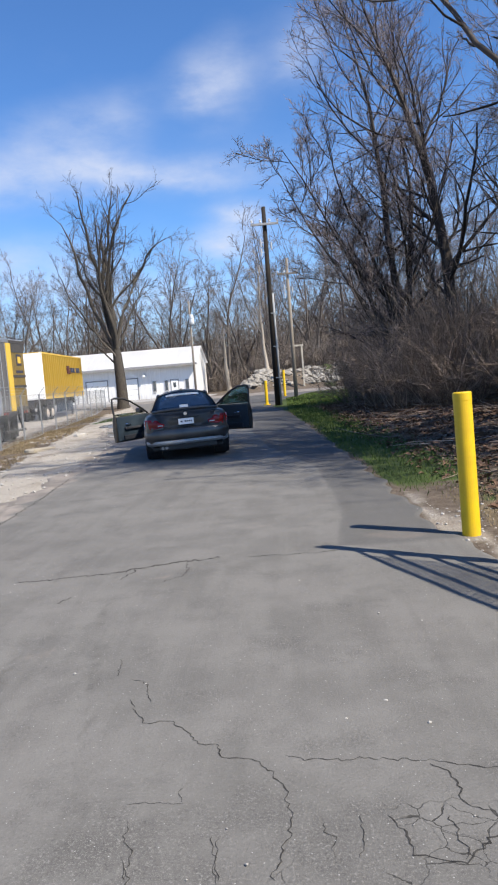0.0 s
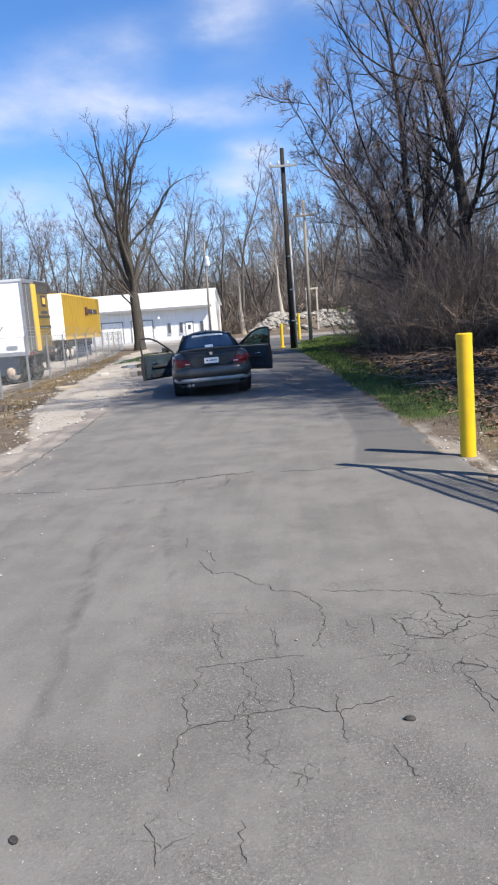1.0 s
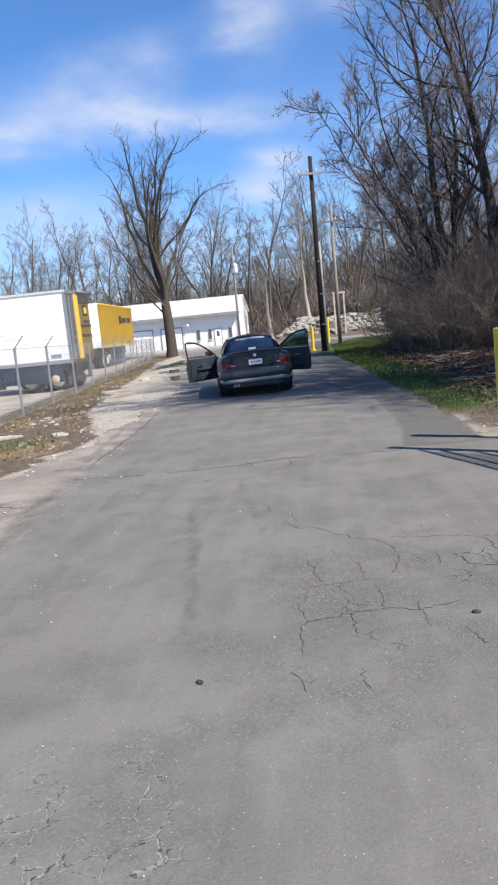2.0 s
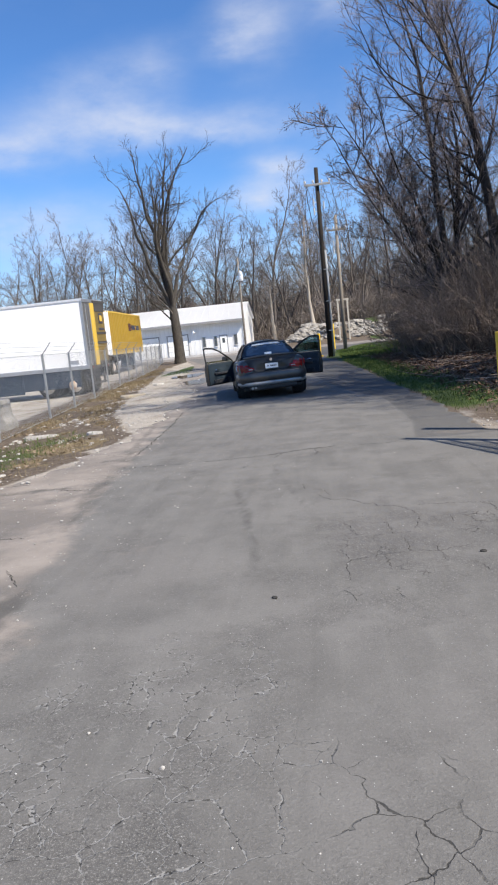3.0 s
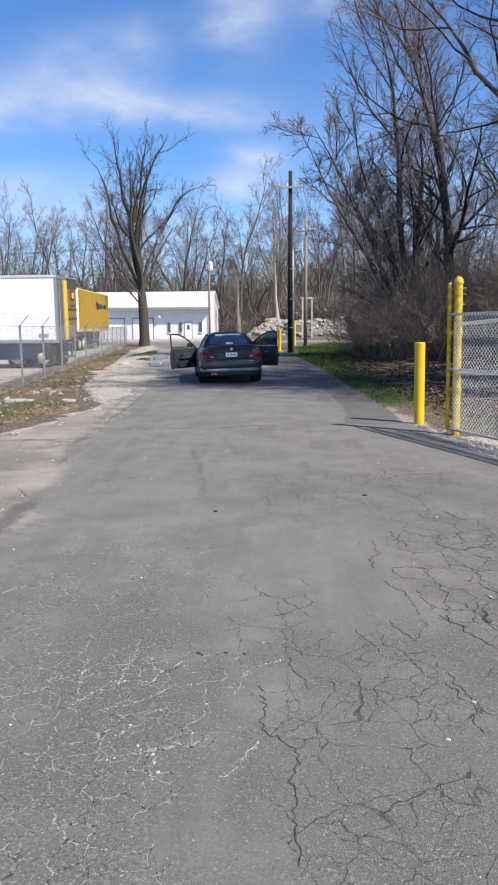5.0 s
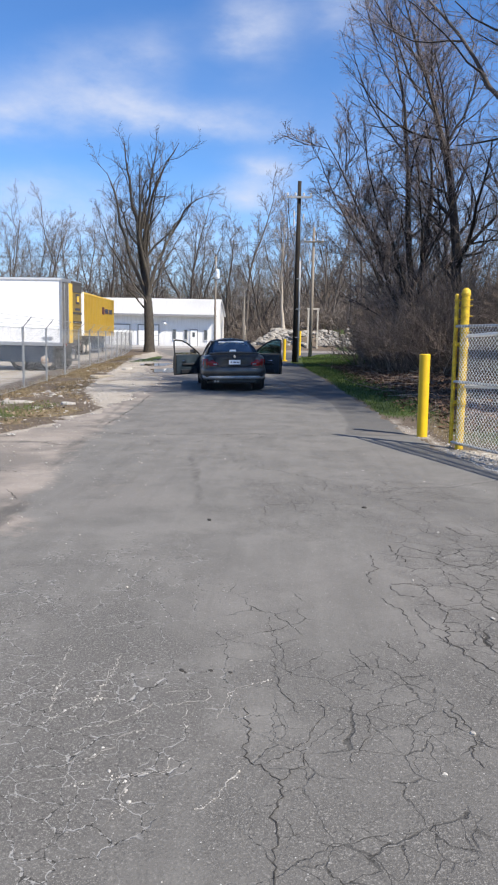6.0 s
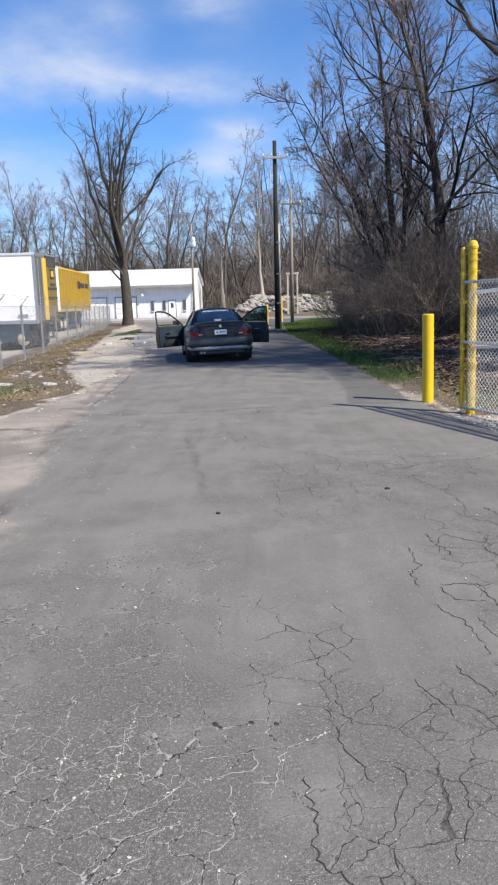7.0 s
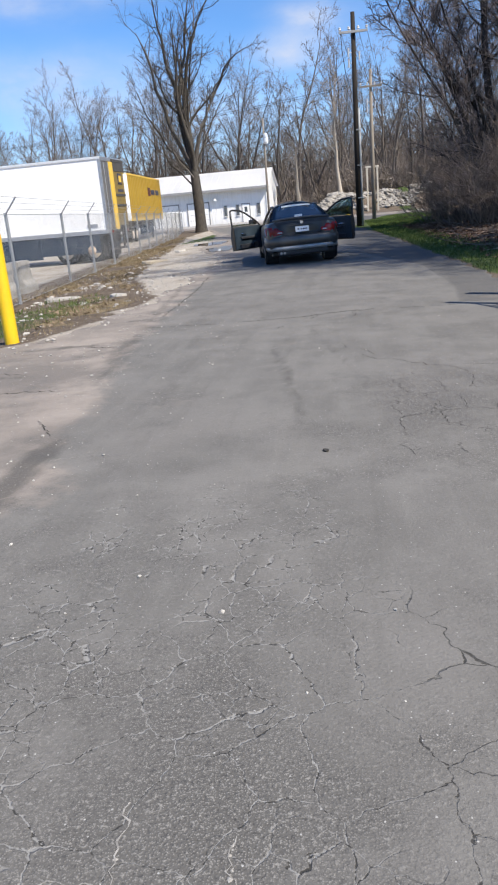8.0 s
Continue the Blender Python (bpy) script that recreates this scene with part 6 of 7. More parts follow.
def building():
    x0, x1, y0, y1, ze, zr = -36.0, -10.75, 90.5, 103.0, 4.25, 6.35
    b = thing("building", pose(0, 0, 0.12, 0, 0, 0), "long low white metal building with a pitched white roof", "building")
    yr = y0 + 6.0
    bm = bmesh.new()
    # front wall in vertical pans
    wall = part("front_wall", boxm(x0, y0, -0.3, x1, y0 + 0.15, ze), M["wall_white"], b)
    rib = bpy.data.meshes.new("siding_rib")
    q = boxm(-0.03, -0.03, 0, 0.03, 0.0, ze)
    q.to_mesh(rib)
    q.free()
    rib.materials.append(M["wall_white"])
    x = x0 + 0.3
    while x < x1:
        part("siding_rib", rib, M["wall_white"], wall).location = (x, y0, 0)
        x += 0.6
    for nm, xa in (("end_wall", x1 - 0.15), ("far_end_wall", x0)):
        bm = bmesh.new()
        pr = [(y0 + 0.15, -0.3), (y1, -0.3), (y1, ze), (yr, zr - 0.1), (y0 + 0.15, ze)]
        fa = bm.faces.new([bm.verts.new((xa, y, z)) for y, z in pr])
        r = bmesh.ops.extrude_face_region(bm, geom=[fa])
        bmesh.ops.translate(bm, verts=[v for v in r["geom"] if isinstance(v, bmesh.types.BMVert)], vec=(0.15, 0, 0))
        part(nm, bm, M["wall_white"], b)
    part("back_wall", boxm(x0, y1, -0.3, x1, y1 + 0.15, ze), M["wall_white"], b)
    for nm, ya, za, yb, zb in (("roof", y0 - 0.95, ze - 0.22, yr, zr), ("back_roof", yr, zr, y1 + 0.35, ze - 0.05)):
        bm = bmesh.new()
        vs = [bm.verts.new(p) for p in ((x0 - 0.3, ya, za), (x1 + 0.3, ya, za), (x1 + 0.3, yb, zb), (x0 - 0.3, yb, zb))]
        f = bm.faces.new(vs)
        bmesh.ops.solidify(bm, geom=[f], thickness=0.12)
        rf = part(nm, bm, M["roofing"], b)
        if nm == "roof":
            seam = bpy.data.meshes.new("roof_seam")
            q = bmesh.new()
            tube(q, [(0, ya, za + 0.002), (0, yb, zb + 0.002)], 0.010, 4)
            q.to_mesh(seam)
            q.free()
            seam.materials.append(M["roofing"])
            x = x0
            while x < x1 + 0.2:
                part("roof_seam", seam, M["roofing"], rf).location = (x, 0, 0)
                x += 0.9
    part("fascia", boxm(x0 - 0.3, y0 - 1.02, ze - 0.46, x1 + 0.3, y0 - 0.94, ze - 0.20), M["fascia"], b, "grey gutter and fascia")
    part("soffit", boxm(x0 - 0.3, y0 - 0.94, ze - 0.42, x1 + 0.3, y0, ze - 0.38), M["fascia"], b)
    # roller doors
    for xc, w in ((-19.4, 2.6), (-23.2, 2.6), (-27.4, 3.2)):
        d = part("roller_door", boxm(xc - w / 2, y0 - 0.05, 0, xc + w / 2, y0 - 0.032, 2.6), M["door_white"], b, "white sectional roller door")
        for z in (0.65, 1.3, 1.95):
            part("panel_joint", boxm(xc - w / 2, y0 - 0.058, z - 0.015, xc + w / 2, y0 - 0.05, z + 0.015), M["fascia"], d)
        for s in (-1, 1):
            part("door_jamb", boxm(xc + s * (w / 2 + 0.06) - 0.06, y0 - 0.09, 0, xc + s * (w / 2 + 0.06) + 0.06, y0 - 0.03, 2.72), M["fascia"], d)
        part("lintel", boxm(xc - w / 2 - 0.12, y0 - 0.09, 2.6, xc + w / 2 + 0.12, y0 - 0.03, 2.72), M["fascia"], d)
    # narrow windows and a door
    for xc, za, w, h in ((-16.0, 0.9, 0.30, 1.15), (-14.5, 0.9, 0.30, 1.15), (-11.9, 0.9, 0.32, 1.15)):
        wn = part("window", boxm(xc - w / 2 - 0.07, y0 - 0.08, za - 0.07, xc + w / 2 + 0.07, y0 - 0.03, za + h + 0.07), M["fascia"], b, "narrow window")
        part("pane", boxm(xc - w / 2, y0 - 0.088, za, xc + w / 2, y0 - 0.08, za + h), M["dark_glass"], wn)
        part("sill", boxm(xc - w / 2 - 0.1, y0 - 0.14, za - 0.11, xc + w / 2 + 0.1, y0 - 0.05, za - 0.07), M["wall_white"], wn)
    dr = part("door", boxm(-13.9, y0 - 0.07, 0, -13.05, y0 - 0.032, 2.1), M["door_white"], b, "white entrance door")
    part("door_frame", boxm(-14.0, y0 - 0.06, 0, -12.95, y0 - 0.03, 2.2), M["fascia"], dr)
    part("door_pane", boxm(-13.65, y0 - 0.08, 1.2, -13.3, y0 - 0.07, 1.8), M["dark_glass"], dr)
    lamp = bmesh.new()
    tube(lamp, [(-17.2, y0, 2.95), (-17.2, y0 - 0.45, 3.05)], 0.05, 8)
    tube(lamp, [(-17.2, y0 - 0.45, 2.75), (-17.2, y0 - 0.45, 2.95), (-17.2, y0 - 0.45, 3.15)], [0.24, 0.22, 0.1], 12)
    part("wall_lamp", lamp, M["whiterail"], b, "white wall lamp")
    part("downpipe", tubem([(x1 - 0.1, y0 - 0.1, 0), (x1 - 0.1, y0 - 0.1, ze - 0.2)], 0.05, 8), M["wall_white"], b)


building()


# ---------------------------------------------------------------- yard blocks, puddles, stones, litter
M["concrete"] = worn("old_concrete", (0.336, 0.323, 0.302), (0.227, 0.218, 0.206), 0.9, scale=4, fine=40, bump=0.5, dist=0.01)
M["stone"] = worn("limestone", (0.437, 0.42, 0.391), (0.277, 0.26, 0.239), 0.9, scale=9, bump=0.4)
M["rubble"] = worn("weathered_rubble", (0.34, 0.32, 0.29), (0.17, 0.155, 0.135), 0.9, scale=1.2, fine=9, bump=0.4)
M["pebble"] = worn("pale_pebbles", (0.47, 0.454, 0.42), (0.252, 0.239, 0.223), 0.9, scale=30, bump=0.3)
M["water"] = Nodes("puddle_water", (0.10, 0.09, 0.08), 0.012).mat
M["leaf"] = worn("dead_leaves", (0.185, 0.112, 0.072), (0.085, 0.053, 0.038), 0.85, scale=3, fine=25, bump=0.2)
M["leaf_pale"] = worn("pale_dead_leaves", (0.27, 0.205, 0.145), (0.16, 0.118, 0.082), 0.85, scale=3, fine=25, bump=0.2)
M["blade"] = worn("green_grass", (0.046, 0.085, 0.018), (0.095, 0.128, 0.036), 0.8, scale=2, bump=0.0)
M["hay"] = worn("dry_grass", (0.245, 0.195, 0.12), (0.13, 0.10, 0.062), 0.85, scale=2, bump=0.0)
M["timber"] = worn("weathered_board", (0.386, 0.344, 0.277), (0.269, 0.235, 0.185), 0.85, scale=8, stretch=(1, 8, 8), bump=0.4)


def block(x, y, turn, size, label):
    bm = bmesh.new()
    w, d, h = size
    pr = [(-d / 2, 0), (d / 2, 0), (d / 2, h * 0.25), (d * 0.32, h * 0.45), (d * 0.26, h), (-d * 0.26, h), (-d * 0.32, h * 0.45), (-d / 2, h * 0.25)]
    f = bm.faces.new([bm.verts.new((-w / 2, a, z)) for a, z in pr])
    r = bmesh.ops.extrude_face_region(bm, geom=[f])
    bmesh.ops.translate(bm, verts=[v for v in r["geom"] if isinstance(v, bmesh.types.BMVert)], vec=(w, 0, 0))
    bmesh.ops.bevel(bm, geom=bm.edges[:], offset=0.02, segments=2, affect="EDGES")
    ob = part("concrete_block", bm, M["concrete"])
    ob.matrix_world = pose(x, y, float(ground_z(x, y)) - 0.03, 0, 0, turn)
    return tagged(ob, label, "concrete block", "concrete blocks by the fence")


block(-8.25, 10.3, 96, (1.5, 0.6, 1.05), "grey precast concrete barrier block inside the fence")
block(-9.1, 13.0, 98, (1.2, 0.6, 0.8), "grey precast concrete barrier block inside the fence")
block(-9.3, 14.6, 98, (1.0, 0.6, 0.8), "grey precast concrete barrier block inside the fence")


def puddle(cx, cy, rx, ry, seed, turn=8):
    n = 36
    rng = random.Random(seed)
    ph = [rng.uniform(0, 6.28) for _ in range(4)]
    bm = bmesh.new()
    vs = []
    for i in range(n):
        a = 2 * math.pi * i / n
        k = 1 + 0.20 * math.sin(2 * a + ph[0]) + 0.16 * math.sin(3 * a + ph[1]) + 0.12 * math.sin(5 * a + ph[2]) + 0.06 * math.sin(9 * a + ph[3])
        vs.append(bm.verts.new((rx * k * math.cos(a), ry * k * math.sin(a), 0)))
    low = [bm.verts.new((v.co.x * 1.01, v.co.y * 1.01, -0.03)) for v in vs]
    c = bm.verts.new((0, 0, 0))
    for i in range(n):
        bm.faces.new((c, vs[i], vs[(i + 1) % n]))
        bm.faces.new((vs[i], low[i], low[(i + 1) % n], vs[(i + 1) % n]))
    ob = part("puddle", bm, M["water"])
    ob.matrix_world = pose(cx, cy, 0.024, 0, 0, turn)
    return tagged(ob, "shallow puddle reflecting the sky on the lane's edge", "puddle", "puddles", "structure")


puddle(-7.45, 31.6, 0.62, 2.1, 1)
puddle(-6.0, 25.9, 0.62, 1.8, 2)


def stones(name, label, points, size, material, category="stones", squash=0.6):
    """Many small irregular stones in one mesh."""
    rng = np.random.default_rng(len(points) + 3)
    t = (1 + 5 ** 0.5) / 2
    iv = np.array([(-1, t, 0), (1, t, 0), (-1, -t, 0), (1, -t, 0), (0, -1, t), (0, 1, t), (0, -1, -t), (0, 1, -t), (t, 0, -1), (t, 0, 1), (-t, 0, -1), (-t, 0, 1)]) / 1.9
    fi = np.array([(0, 11, 5), (0, 5, 1), (0, 1, 7), (0, 7, 10), (0, 10, 11), (1, 5, 9), (5, 11, 4), (11, 10, 2), (10, 7, 6), (7, 1, 8), (3, 9, 4), (3, 4, 2), (3, 2, 6), (3, 6, 8), (3, 8, 9), (4, 9, 5), (2, 4, 11), (6, 2, 10), (8, 6, 7), (9, 8, 1)])
    V, F = [], []
    for i, (x, y, z) in enumerate(points):
        s = size[0] + (size[1] - size[0]) * rng.random() ** 4
        v = iv * (1 + rng.normal(0, 0.16, (12, 1))) * s * np.array([rng.uniform(0.7, 1.4), rng.uniform(0.7, 1.3), squash])
        a = rng.uniform(0, 6.28)
        v[:, :2] = v[:, :2] @ np.array([[math.cos(a), -math.sin(a)], [math.sin(a), math.cos(a)]])
        V.append(v + (x, y, z + s * squash * 0.25))
        F.append(fi + 12 * i)
    ob = new(name, mesh_of(name, np.concatenate(V), np.concatenate(F), material))
    return tagged(ob, label, category, kind="stuff")


def scatter(n, seed, xr, yr, keep):
    rng = np.random.default_rng(seed)
    out = []
    tries = 0
    while len(out) < n and tries < 60:
        x, y = rng.uniform(*xr, 4000), rng.uniform(*yr, 4000)
        ok = rng.random(4000) < keep(x, y)
        out += list(zip(x[ok], y[ok]))
        tries += 1
    pts = np.array(out[:n])
    z = np.where((pts[:, 0] > road_left(pts[:, 1])) & (pts[:, 0] < road_right(pts[:, 1])) & (pts[:, 1] < 62), 0.008, ground_z(pts[:, 0], pts[:, 1]))
    return np.column_stack([pts, z])


verge = lambda x, y: (x > fence_x(y) + 0.3) * (x < road_left(y) + 0.35) * (0.25 + 0.75 * gravel_mask(x, y))
stones("gravel", "pale broken stones and gravel along the verge", scatter(2600, 1, (-10.5, -4.3), (4.5, 40), verge), (0.006, 0.036), M["stone"])
weedy = lambda x, y: (x > fence_x(y) + 0.2) * (x < weed_edge(y) + 0.2) * smoothstep(-0.3, 0.6, value_noise(x * 1.1, y * 0.7, 51))
stones("rubble", "pale broken stones lying among the weeds by the fence", scatter(300, 8, (-10.5, -4.3), (4.5, 34), weedy), (0.015, 0.085), M["stone"], "stones", 0.45)
gate_bed = lambda x, y: (x > road_right(y) - 0.05) * (x < np.where(y < 5.2, 2.1 + 0.4 * (5.2 - y), road_right(y) + 0.7)) * (0.10 + 0.90 * (1 - smoothstep(4.6, 5.2, y))) * (1 - smoothstep(6.8, 8.5, y))
stones("gravel", "pale gravel at the foot of the gate", scatter(3600, 2, (1.1, 3.6), (0.5, 8.5), gate_bed), (0.007, 0.028), M["stone"])
stones("pebbles", "small pale pebbles strewn over the asphalt", scatter(1000, 3, (-5.2, 2.6), (-5.5, 6), lambda x, y: 0.2 + 0.8 * (x < -2.2)), (0.003, 0.011), M["pebble"])
stones("pebbles", "loose grit along the pale edge of the lane", scatter(600, 4, (-6.0, -2.8), (0, 24), lambda x, y: 1.0 * (x < pale_line(y) + 0.2) * (x > road_left(y) - 0.3)), (0.004, 0.014), M["pebble"])
stones("bank_rocks", "pale rubble on the bank beyond the street", scatter(2600, 6, (-6, 26), (91.2, 95.6), lambda x, y: smoothstep(-0.55, 0.35, value_noise(x * 0.5, y * 0.7, 61))), (0.12, 0.62), M["rubble"])


def slab(x, y, turn, size, mat, name, label, category):
    rng = random.Random(int(x * 100))
    bm = bmesh.new()
    n = 11
    rim = []
    for i in range(n):
        a = 2 * math.pi * i / n
        c, q = math.cos(a), math.sin(a)
        k = 0.5 / max(abs(c), abs(q)) * rng.uniform(0.72, 1.05) if mat is M["stone"] else 0.5 / max(abs(c), abs(q))
        rim.append((c * k * size[0], q * k * size[1]))
    top = [bm.verts.new((px * 0.93, py * 0.9, size[2] * rng.uniform(0.7, 1.1))) for px, py in rim]
    mid = [bm.verts.new((px, py, size[2] * 0.5)) for px, py in rim]
    low = [bm.verts.new((px, py, -0.03)) for px, py in rim]
    c = bm.verts.new((0, 0, size[2] * 1.05))
    for i in range(n):
        j = (i + 1) % n
        bm.faces.new((c, top[i], top[j]))
        bm.faces.new((top[i], mid[i], mid[j], top[j]))
        bm.faces.new((mid[i], low[i], low[j], mid[j]))
    ob = part(name, bm, mat)
    ob.matrix_world = pose(x, y, float(ground_z(x, y)), 1.5, 2.0, turn)
    return tagged(ob, label, category)


slab(-6.85, 11.05, 4, (0.72, 0.26, 0.07), M["stone"], "stone_slab", "flat pale broken stone slab lying on the verge", "stone")
slab(-5.42, 10.25, 10, (0.34, 0.24, 0.05), M["stone"], "stone_slab", "flat pale broken stone slab lying on the verge", "stone")
slab(-7.6, 21.5, 70, (1.2, 0.35, 0.08), M["timber"], "board", "weathered pale board lying by the fence", "board")
slab(-7.9, 27.0, 100, (1.0, 0.5, 0.08), M["stone"], "stone_slab", "flat pale broken stone slab lying on the verge", "stone")


def flakes(name, label, pts, size, material, category, up=0.5):
    """Small curled leaves, one quad each bent along its midrib."""
    rng = np.random.default_rng(len(pts) + 11)
    n = len(pts)
    s = rng.uniform(*size, n)[:, None]
    a = rng.uniform(0, 2 * np.pi, n)
    u = np.stack([np.cos(a), np.sin(a), rng.normal(0, 0.25, n)], -1)
    w = np.stack([-np.sin(a), np.cos(a), rng.normal(0, 0.25, n)], -1)
    c = pts + np.array([0, 0, 0.012])
    lift = np.zeros((n, 3))
    lift[:, 2] = rng.uniform(0.1, up, n)
    V = np.stack([c - u * s, c + w * s * 0.6 + lift * s, c + u * s, c - w * s * 0.6 + lift * s], 1).reshape(-1, 3)
    i = np.arange(n) * 4
    F = np.concatenate([np.stack([i, i + 2, i + 1], -1), np.stack([i, i + 3, i + 2], -1)])
    ob = new(name, mesh_of(name, V, F, material))
    return tagged(ob, label, category, kind="stuff")


floor_of_wood = lambda x, y: smoothstep(0.5, 1.6, x - road_right(y)) * (y > 6.5)
flakes("leaf_litter", "brown dead leaves carpeting the wood's floor", scatter(22000, 21, (1.5, 10), (7, 38), floor_of_wood), (0.035, 0.09), M["leaf"], "leaf litter")
flakes("leaf_litter", "pale curled dead leaves on the wood's floor", scatter(6000, 22, (1.4, 10), (6, 38), floor_of_wood), (0.03, 0.07), M["leaf_pale"], "leaf litter")
flakes("leaf_litter", "dead leaves and straw scattered on the verge", scatter(1600, 23, (-10.5, -5.2), (4.5, 36), lambda x, y: straw_mask(x, y)), (0.02, 0.055), M["leaf_pale"], "leaf litter")


def blades(name, label, pts, length, material, category):
    rng = np.random.default_rng(len(pts) + 5)
    n = len(pts)
    L = rng.uniform(*length, n)[:, None]
    a = rng.uniform(0, 2 * np.pi, n)
    side = np.stack([np.cos(a), np.sin(a), 0 * a], -1)
    lean = np.stack([rng.normal(0, 0.45, n), rng.normal(0, 0.45, n), np.ones(n)], -1)
    tip = pts + lean * L
    midp = pts + lean * L * 0.5 + np.array([0, 0, 0.1]) * L
    wd = 0.0035 + 0.0012 * np.clip(pts[:, 1:2] - 8, 0, 30) ** 0.7
    V = np.stack([pts - side * wd, pts + side * wd, midp + side * wd * 0.8, tip, midp - side * wd * 0.8], 1).reshape(-1, 3)
    i = np.arange(n) * 5
    F = [tuple(f) for f in np.stack([i, i + 1, i + 2, i + 3, i + 4], -1)]
    ob = new(name, mesh_of(name, V, F, material))
    return tagged(ob, label, category, kind="stuff")


blades("grass", "short green grass along the lane's edge", scatter(26000, 31, (0, 6), (8, 60), lambda x, y: grass_mask(x, y)), (0.03, 0.10), M["blade"], "grass")
blades("grass", "sparse green grass on the stony verge", scatter(1300, 32, (-8, -5.4), (5, 12), lambda x, y: grass_mask(x, y)), (0.03, 0.09), M["blade"], "grass")
blades("dry_grass", "straw-coloured dry grass under the fence", scatter(8000, 33, (-14, -4.3), (4.5, 52), lambda x, y: straw_mask(x, y)), (0.02, 0.10), M["hay"], "grass")
blades("dry_grass", "straw-coloured dry grass behind the bollard", scatter(2600, 34, (1.4, 4.5), (4.8, 9.5), lambda x, y: straw_mask(x, y)), (0.03, 0.09), M["hay"], "grass")


# fallen sticks on the wood's floor
rng = np.random.default_rng(55)
lines = []
for x, y, z in scatter(260, 41, (2.0, 8), (8, 34), floor_of_wood):
    a, L = rng.uniform(0, 6.28), rng.uniform(0.3, 1.6)
    P, _ = grow(rng, (x, y, z + 0.03), (math.cos(a), math.sin(a), 0.03), L, 0, 4, 0.12, 0.0)
    P[:, 2] = np.maximum(P[:, 2], z + 0.015)
    lines.append((P, np.linspace(rng.uniform(0.008, 0.022), 0.004, 5), 4))
tagged(new("fallen_sticks", tubes_mesh("fallen_sticks", lines, M["shrub"])), "grey fallen sticks among the dead leaves", "sticks", kind="stuff")


# ---------------------------------------------------------------- larger cracks in the lane
def crack(points, width, seed, material, name="crack"):
    """A jagged thin fissure along points on the lane."""
    rng = random.Random(seed)
    pts = [Vector((*p, 0)) for p in points]
    line = [pts[0]]
    for a, b in zip(pts, pts[1:]):
        n = max(2, int((b - a).length / 0.018))
        side = Vector((-(b - a).y, (b - a).x, 0)).normalized()
        off = 0.0
        for i in range(1, n + 1):
            off = 0.0 if i == n else off * 0.6 + rng.gauss(0, 0.0055 + 0.2 * width)
            line.append(a.lerp(b, i / n) + side * off)
    bm = bmesh.new()
    rows = []
    for i, p in enumerate(line):
        d = (line[min(i + 1, len(line) - 1)] - line[max(i - 1, 0)]).normalized()
        s = Vector((-d.y, d.x, 0)) * width * 0.27 * rng.uniform(0.2, 1.0) * (0.25 if i in (0, len(line) - 1) else 1.0)
        rows.append([bm.verts.new((q.x, q.y, float(road_z(np.array([[q.x - 50, q.x, q.x + 50]]), np.array([[q.y] * 3]))[0, 1]) + 0.0018)) for q in (p - s, p + s)])
    for a, b in zip(rows, rows[1:]):
        bm.faces.new((a[0], a[1], b[1], b[0]))
    return part(name, bm, material, road)


def cracks(lines, width, seed, material=M["crack"], name="crack"):
    for i, pts in enumerate(lines):
        crack(pts, width * (0.8 + 0.4 * ((i * 7 + seed) % 5) / 4), seed + i, material, name)


# the joint across the lane and the breaks beside it
cracks([[(-3.68, 5.78), (-2.78, 5.71)], [(-2.55, 5.74), (-1.75, 5.86)], [(-0.6, 6.1), (0.2, 6.13)]], 0.034, 1)
cracks([[(-1.75, 5.86), (-1.3, 6.02), (-0.85, 6.14)]], 0.075, 5)
cracks([[(-1.55, 5.92), (-1.62, 5.62)], [(-1.12, 6.05), (-1.08, 5.65), (-1.25, 5.45)], [(-1.9, 5.2), (-1.98, 5.05)]], 0.022, 9)
# the pale strip along the verge
cracks([[(-4.30, 7.00), (-3.75, 7.03)], [(-3.70, 6.69), (-3.80, 8.4), (-3.91, 10.21), (-4.2, 13.0)], [(-4.08, 4.54), (-3.71, 4.48)], [(-5.2, 5.05), (-4.61, 5.09)], [(-4.3, 2.45), (-3.59, 2.46)]], 0.034, 20)
cracks([[(-5.9, 3.6), (-5.3, 4.05), (-4.6, 4.3)], [(-4.6, 3.3), (-4.2, 3.2)], [(-3.35, 1.52), (-3.10, 1.13)]], 0.020, 30)
# where the resurfaced part ends
cracks([[(-1.22, 3.87), (-1.21, 3.60)], [(-1.11, 3.56), (-1.00, 3.47), (-0.95, 3.26)],
        [(-1.06, 3.30), (-0.95, 3.04), (-0.81, 3.04), (-0.67, 2.84), (-0.57, 2.79), (-0.55, 2.69), (-0.39, 2.64), (-0.32, 2.50), (-0.26, 2.28), (-0.28, 2.18), (-0.32, 1.93)]], 0.011, 40)
cracks([[(-0.29, 2.68), (-0.06, 2.61), (0.18, 2.61), (0.53, 2.51), (0.95, 2.45)], [(0.28, 2.56), (0.34, 2.46), (0.35, 2.30), (0.44, 2.20), (0.61, 2.20)], [(0.07, 2.24), (0.12, 2.14), (0.12, 2.02), (0.19, 2.00), (0.28, 1.97), (0.46, 2.17)],
        [(0.28, 1.99), (0.28, 2.22)], [(0.57, 2.26), (0.99, 2.31), (1.65, 2.78)]], 0.015, 50)
